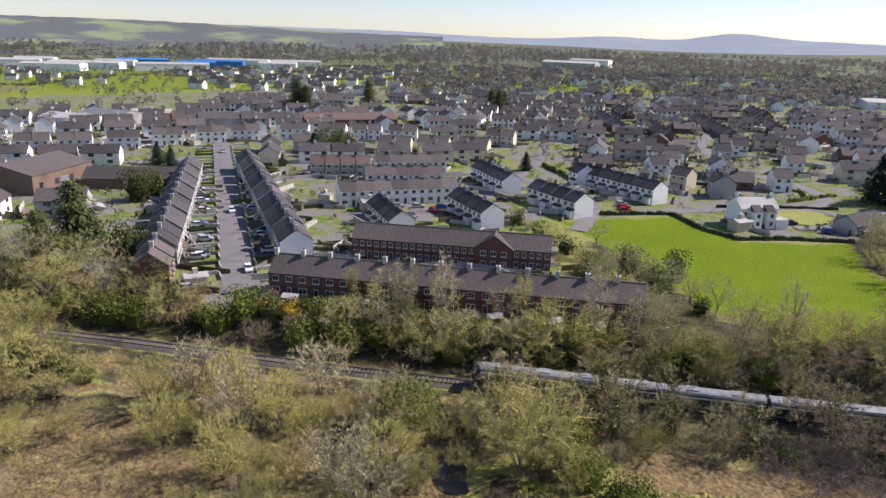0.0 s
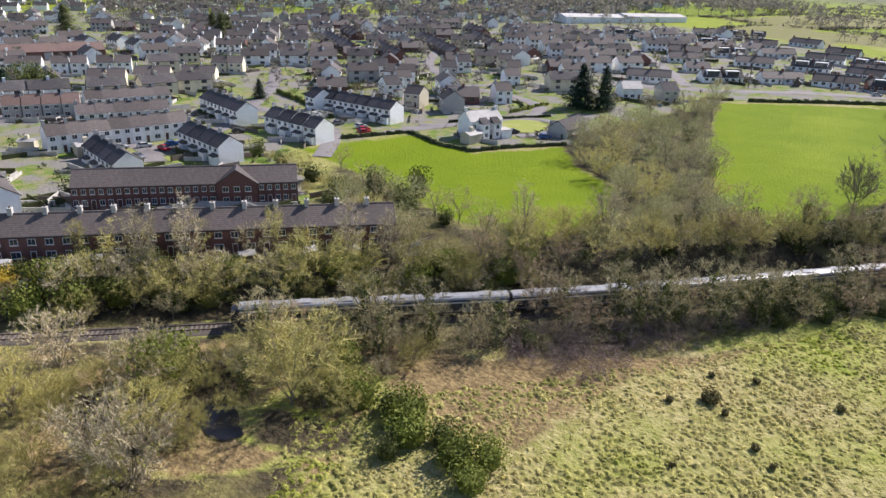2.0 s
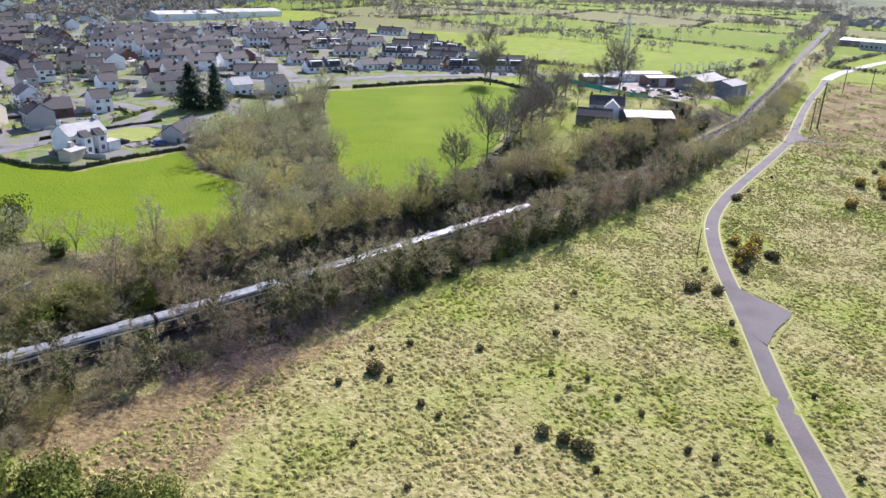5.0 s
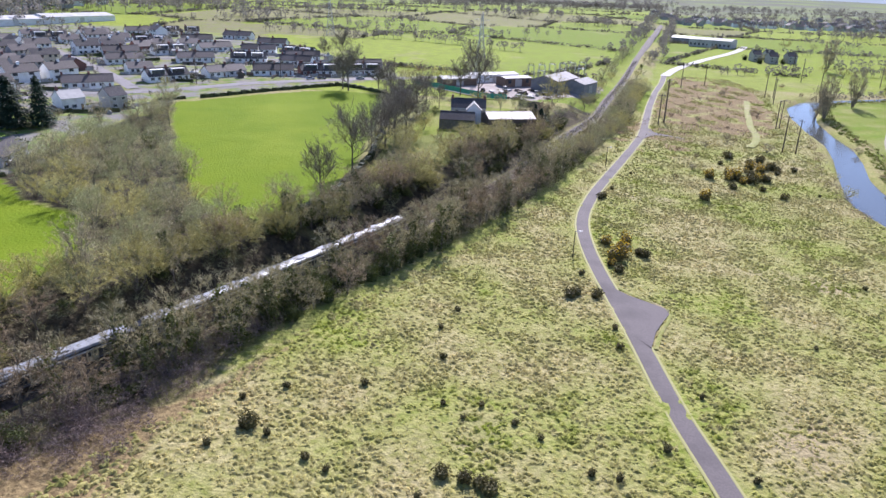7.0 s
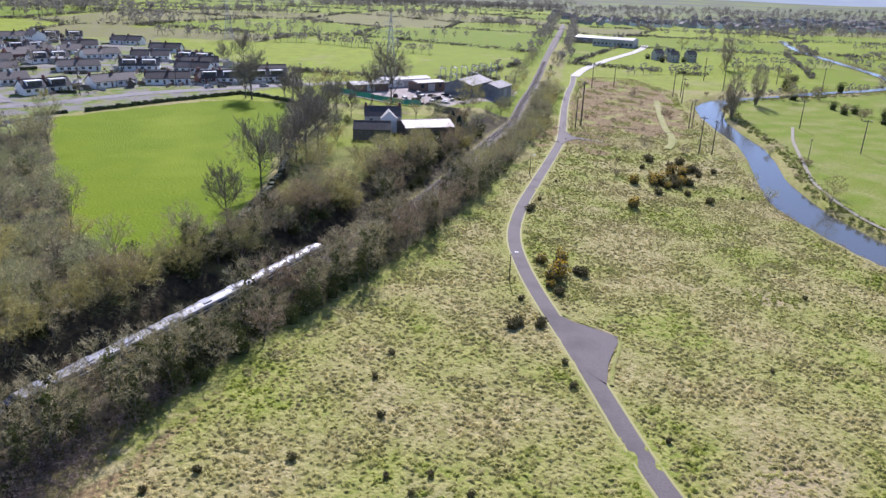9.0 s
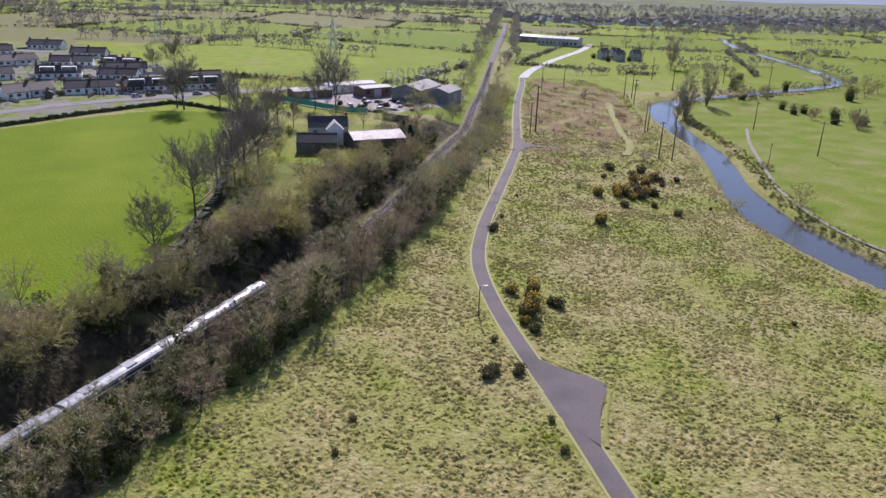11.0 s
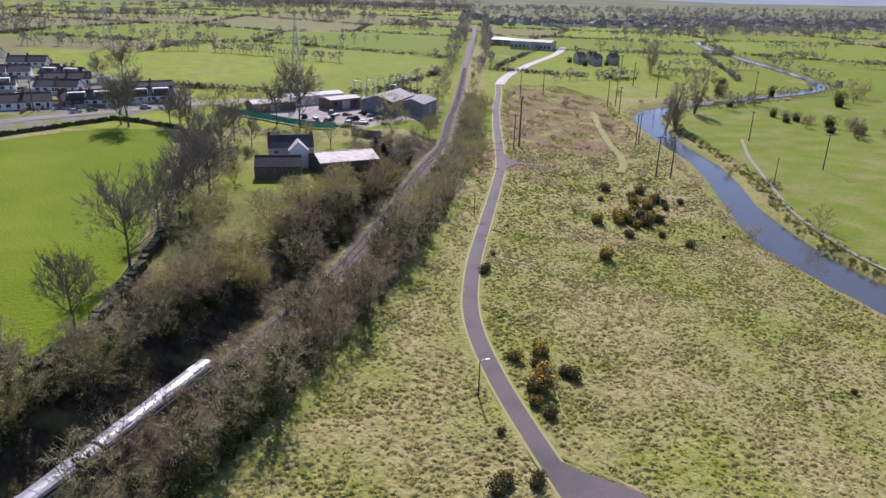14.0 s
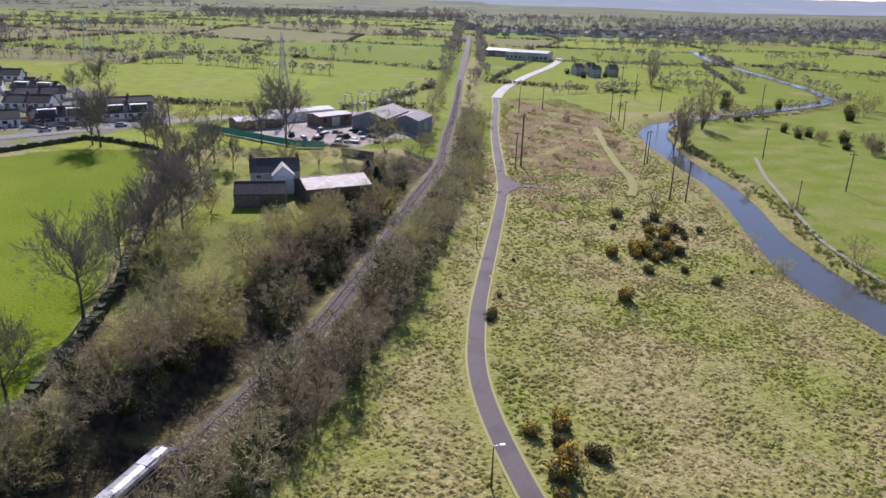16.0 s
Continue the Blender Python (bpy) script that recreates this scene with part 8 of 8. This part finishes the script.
def pylon(x, y, h):
    top = new("pylon")
    tagged(top, "tall grey lattice steel electricity pylon", "pylon")
    legs = []
    for sx, sy in ((-1, -1), (1, -1), (1, 1), (-1, 1)):
        s = Shape()
        s.tube([(sx * 3.2, sy * 3.2, -0.5), (sx * 1.1, sy * 1.1, h * 0.6), (sx * 0.25, sy * 0.25, h)], [0.16, 0.13, 0.1], 4)
        s.make("leg", "galvanised", top)
    s = Shape()
    for k in range(9):
        f0, f1 = k / 9 * 0.95, (k + 1) / 9 * 0.95
        w = lambda f: 3.2 - (3.2 - 1.1) * f / 0.6 if f < 0.6 else 1.1 - 0.85 * (f - 0.6) / 0.4
        for (ax, ay), (bx, by) in (((-1, -1), (1, -1)), ((1, -1), (1, 1)), ((1, 1), (-1, 1)), ((-1, 1), (-1, -1))):
            s.tube([(ax * w(f0), ay * w(f0), f0 * h), (bx * w(f1), by * w(f1), f1 * h)], [0.08, 0.08], 3)
            s.tube([(bx * w(f0), by * w(f0), f0 * h), (ax * w(f1), ay * w(f1), f1 * h)], [0.08, 0.08], 3)
    s.make("bracing", "galvanised", top)
    for z, L in ((0.64, 4.6), (0.76, 5.4), (0.88, 4.2)):
        s = Shape()
        s.tube([(-L, 0, z * h), (0, 0, z * h + 0.9), (L, 0, z * h)], [0.05, 0.12, 0.05], 4)
        s.tube([(-L, 0, z * h), (0, 0, z * h - 0.2), (L, 0, z * h)], [0.05, 0.1, 0.05], 4)
        s.make("crossarm", "galvanised", top)
    top.matrix_basis = Matrix.Translation((x, y, ground(x, y))) @ Matrix.Rotation(radians(10), 4, "Z")


pylon(-3.3, 287, 33)
pylon(-123, 472, 30)


def pole_model(h, cross=True, lamp=False):
    top = new("street_lamp" if lamp else "pole")
    tagged(top, "slim grey street lamp standing in the grass by the lane" if lamp else "dark wooden electricity pole standing in rough grass", "lamp" if lamp else "pole")
    s = Shape()
    s.tube([(0, 0, -0.4), (0, 0, h * 0.5), (0, 0, h)], [0.17, 0.14, 0.11] if not lamp else [0.12, 0.10, 0.07], 6)
    s.make("post", "timber" if not lamp else "underframe", top)
    if lamp:
        a = Shape()
        a.tube([(0, 0, h - 0.05), (0.5, 0, h + 0.05), (0.9, 0, h + 0.05)], [0.05, 0.045, 0.04], 5)
        a.make("arm", "galvanised", top)
        b = Shape()
        b.box(0.8, 1.5, -0.16, 0.16, h - 0.03, h + 0.12)
        b.make("lamp_head", "white_frame", top)
    elif cross:
        a = Shape()
        a.box(-1.0, 1.0, -0.06, 0.06, h - 0.5, h - 0.36)
        a.make("crossarm", "timber", top)
        for x in (-0.85, 0.0, 0.85):
            i = Shape()
            i.tube([(x, 0, h - 0.36), (x, 0, h - 0.1)], [0.07, 0.05], 5)
            i.make("insulator", "white_frame", top)
    return {"top": top, "used": False}


LAMP, POLE = pole_model(6.0, lamp=True), pole_model(9.0)
for x, y in ((22.3, 54.5), (41.5, 138.1)):
    plant(LAMP, x, y, 0.1, 1.0, "lamps along the lane")
for k, (x, y, h) in enumerate(((74.8, 215, 13), (78.1, 219.1, 13), (116.1, 173.1, 9), (112.6, 176.4, 9.5), (128.1, 222, 8.5), (125.7, 219.6, 8.5), (147.9, 284.8, 9), (155.1, 305.3, 9), (150.8, 305.5, 9.5), (178.8, 225.4, 8.5), (178, 179.5, 9), (147.9, 164, 6), (112, 330, 9), (128, 340, 9), (190, 330, 10), (196, 372, 10), (205, 410, 10), (238, 360, 10), (250, 330, 10), (-100, 255, 8), (-45, 262, 8), (-130, 225, 8))):
    plant(POLE, x, y, k * 0.9, h / 9.0, "wooden poles")

tagged(strip("grass_path", [(136, 289), (125, 254), (119, 233), (114.5, 217), (113.2, 207), (110, 196.5), (106, 187), (102, 181)], 2.8, "moss_path", 0.28, sub=3.0), "mown yellow-green path through the rough grass", "path", kind="structure")

# ---- far road, works and bridge ----
tagged(strip("road", [(113, 376), (119, 392), (126, 410), (162, 473), (201, 534), (222, 572), (238, 610)], 6.0, "concrete", 0.25, sub=10), "pale concrete road to the far works", "road", kind="structure")
shed_hall(205, 598, -34, 38, 18, 6.5, 8, "grey_render", "light_roof", "long works hall with dark window bays beyond the fields", bands=10)
shed_hall(190, 640, -34, 22, 16, 5, 6.5, "grey_sheet", "grey_sheet", "smaller works hall beyond the fields")
for k, (x, y) in enumerate(((206, 486), (218, 492), (230, 480), (214, 474))):
    terrace(SEMI_GREY, (x - 4, y), (x + 4, y + 1), 1, "far farm houses")

# ---- cars ----
CARS = []
for nm, col in (("white", (0.75, 0.75, 0.75)), ("silver", (0.42, 0.43, 0.45)), ("black", (0.02, 0.02, 0.025)), ("red", (0.42, 0.02, 0.03)), ("blue", (0.03, 0.10, 0.28)), ("grey", (0.12, 0.125, 0.14))):
    surface("paint_" + nm, col, tuple(c * 1.08 for c in col), 0.5, rough=0.25, vary=0, relief=0, spec=0.6)
    top = new("car")
    tagged(top, nm + " car parked beside the houses", "car")
    s = Shape()
    s.prism([(-2.1, 0.28), (2.1, 0.28), (2.15, 0.6), (2.0, 0.85), (1.1, 0.95), (-1.9, 0.98), (-2.12, 0.7)], -0.86, 0.86, 0)
    s.v = [(y, x, z) for x, y, z in s.v]
    s.f = [f[::-1] for f in s.f]
    body = s.make("body", "paint_" + nm, top)
    s = Shape()
    s.prism([(1.05, 0.94), (0.45, 1.42), (-1.25, 1.45), (-1.85, 0.96)], -0.76, 0.76, 0)
    s.v = [(y, x, z) for x, y, z in s.v]
    s.f = [f[::-1] for f in s.f]
    s.make("cabin", "glass_dark", top, "dark glazed cabin")
    s = Shape()
    s.box(-1.2, 0.42, -0.7, 0.7, 1.42, 1.48)
    s.make("roof", "paint_" + nm, top)
    for x in (-1.3, 1.3):
        for y in (-0.86, 0.7):
            w = Shape()
            w.add([(x + 0.31 * math.cos(i * 0.7854), y + q, 0.31 + 0.31 * math.sin(i * 0.7854)) for q in (0, 0.18) for i in range(8)],
                  [tuple(range(8)), tuple(range(15, 7, -1))] + [(i, (i + 1) % 8, 8 + (i + 1) % 8, 8 + i) for i in range(8)])
            w.make("wheel", "underframe", top)
    CARS.append({"top": top, "used": False})
r8 = random.Random(81)
SPOTS = [(-150, -82, 0), (-141.5, -95.5, 90), (-144.5, -96, 90), (-164, -90, 0), (-205, -79, 0), (-310, -70, 0), (-188, -21, 10), (-191.5, -17, 85), (-194, -24, 80), (-196, -30, 85), (-184, -30, 20), (-195, 6, 60), (-171, 37, 80), (-174, 39, 85), (-178, 41, 80), (-186, 38, 90), (-201, 39, 60), (-127, 86, 20), (-131, 79, 60), (-142, 76, 70), (-62, 262, 20), (-85, 253, 30), (-80, 256, 30)]
for k in range(8):
    for side in (-1, 1):
        for _ in range(2):
            SPOTS.append((-160 - k * 15 - r8.uniform(0, 6), -83.5 + k * 1.3 + side * r8.uniform(6.5, 9.0), 90 + r8.uniform(-8, 8)))
for x, y, a in SPOTS:
    plant(CARS[3] if (x, y) in ((-188, -21), (-171, 37), (-174, 39)) else r8.choice([CARS[0], CARS[1], CARS[1], CARS[2], CARS[4], CARS[5], CARS[0]]), x, y, radians(a), 1.0, "parked cars", sink=-0.16)
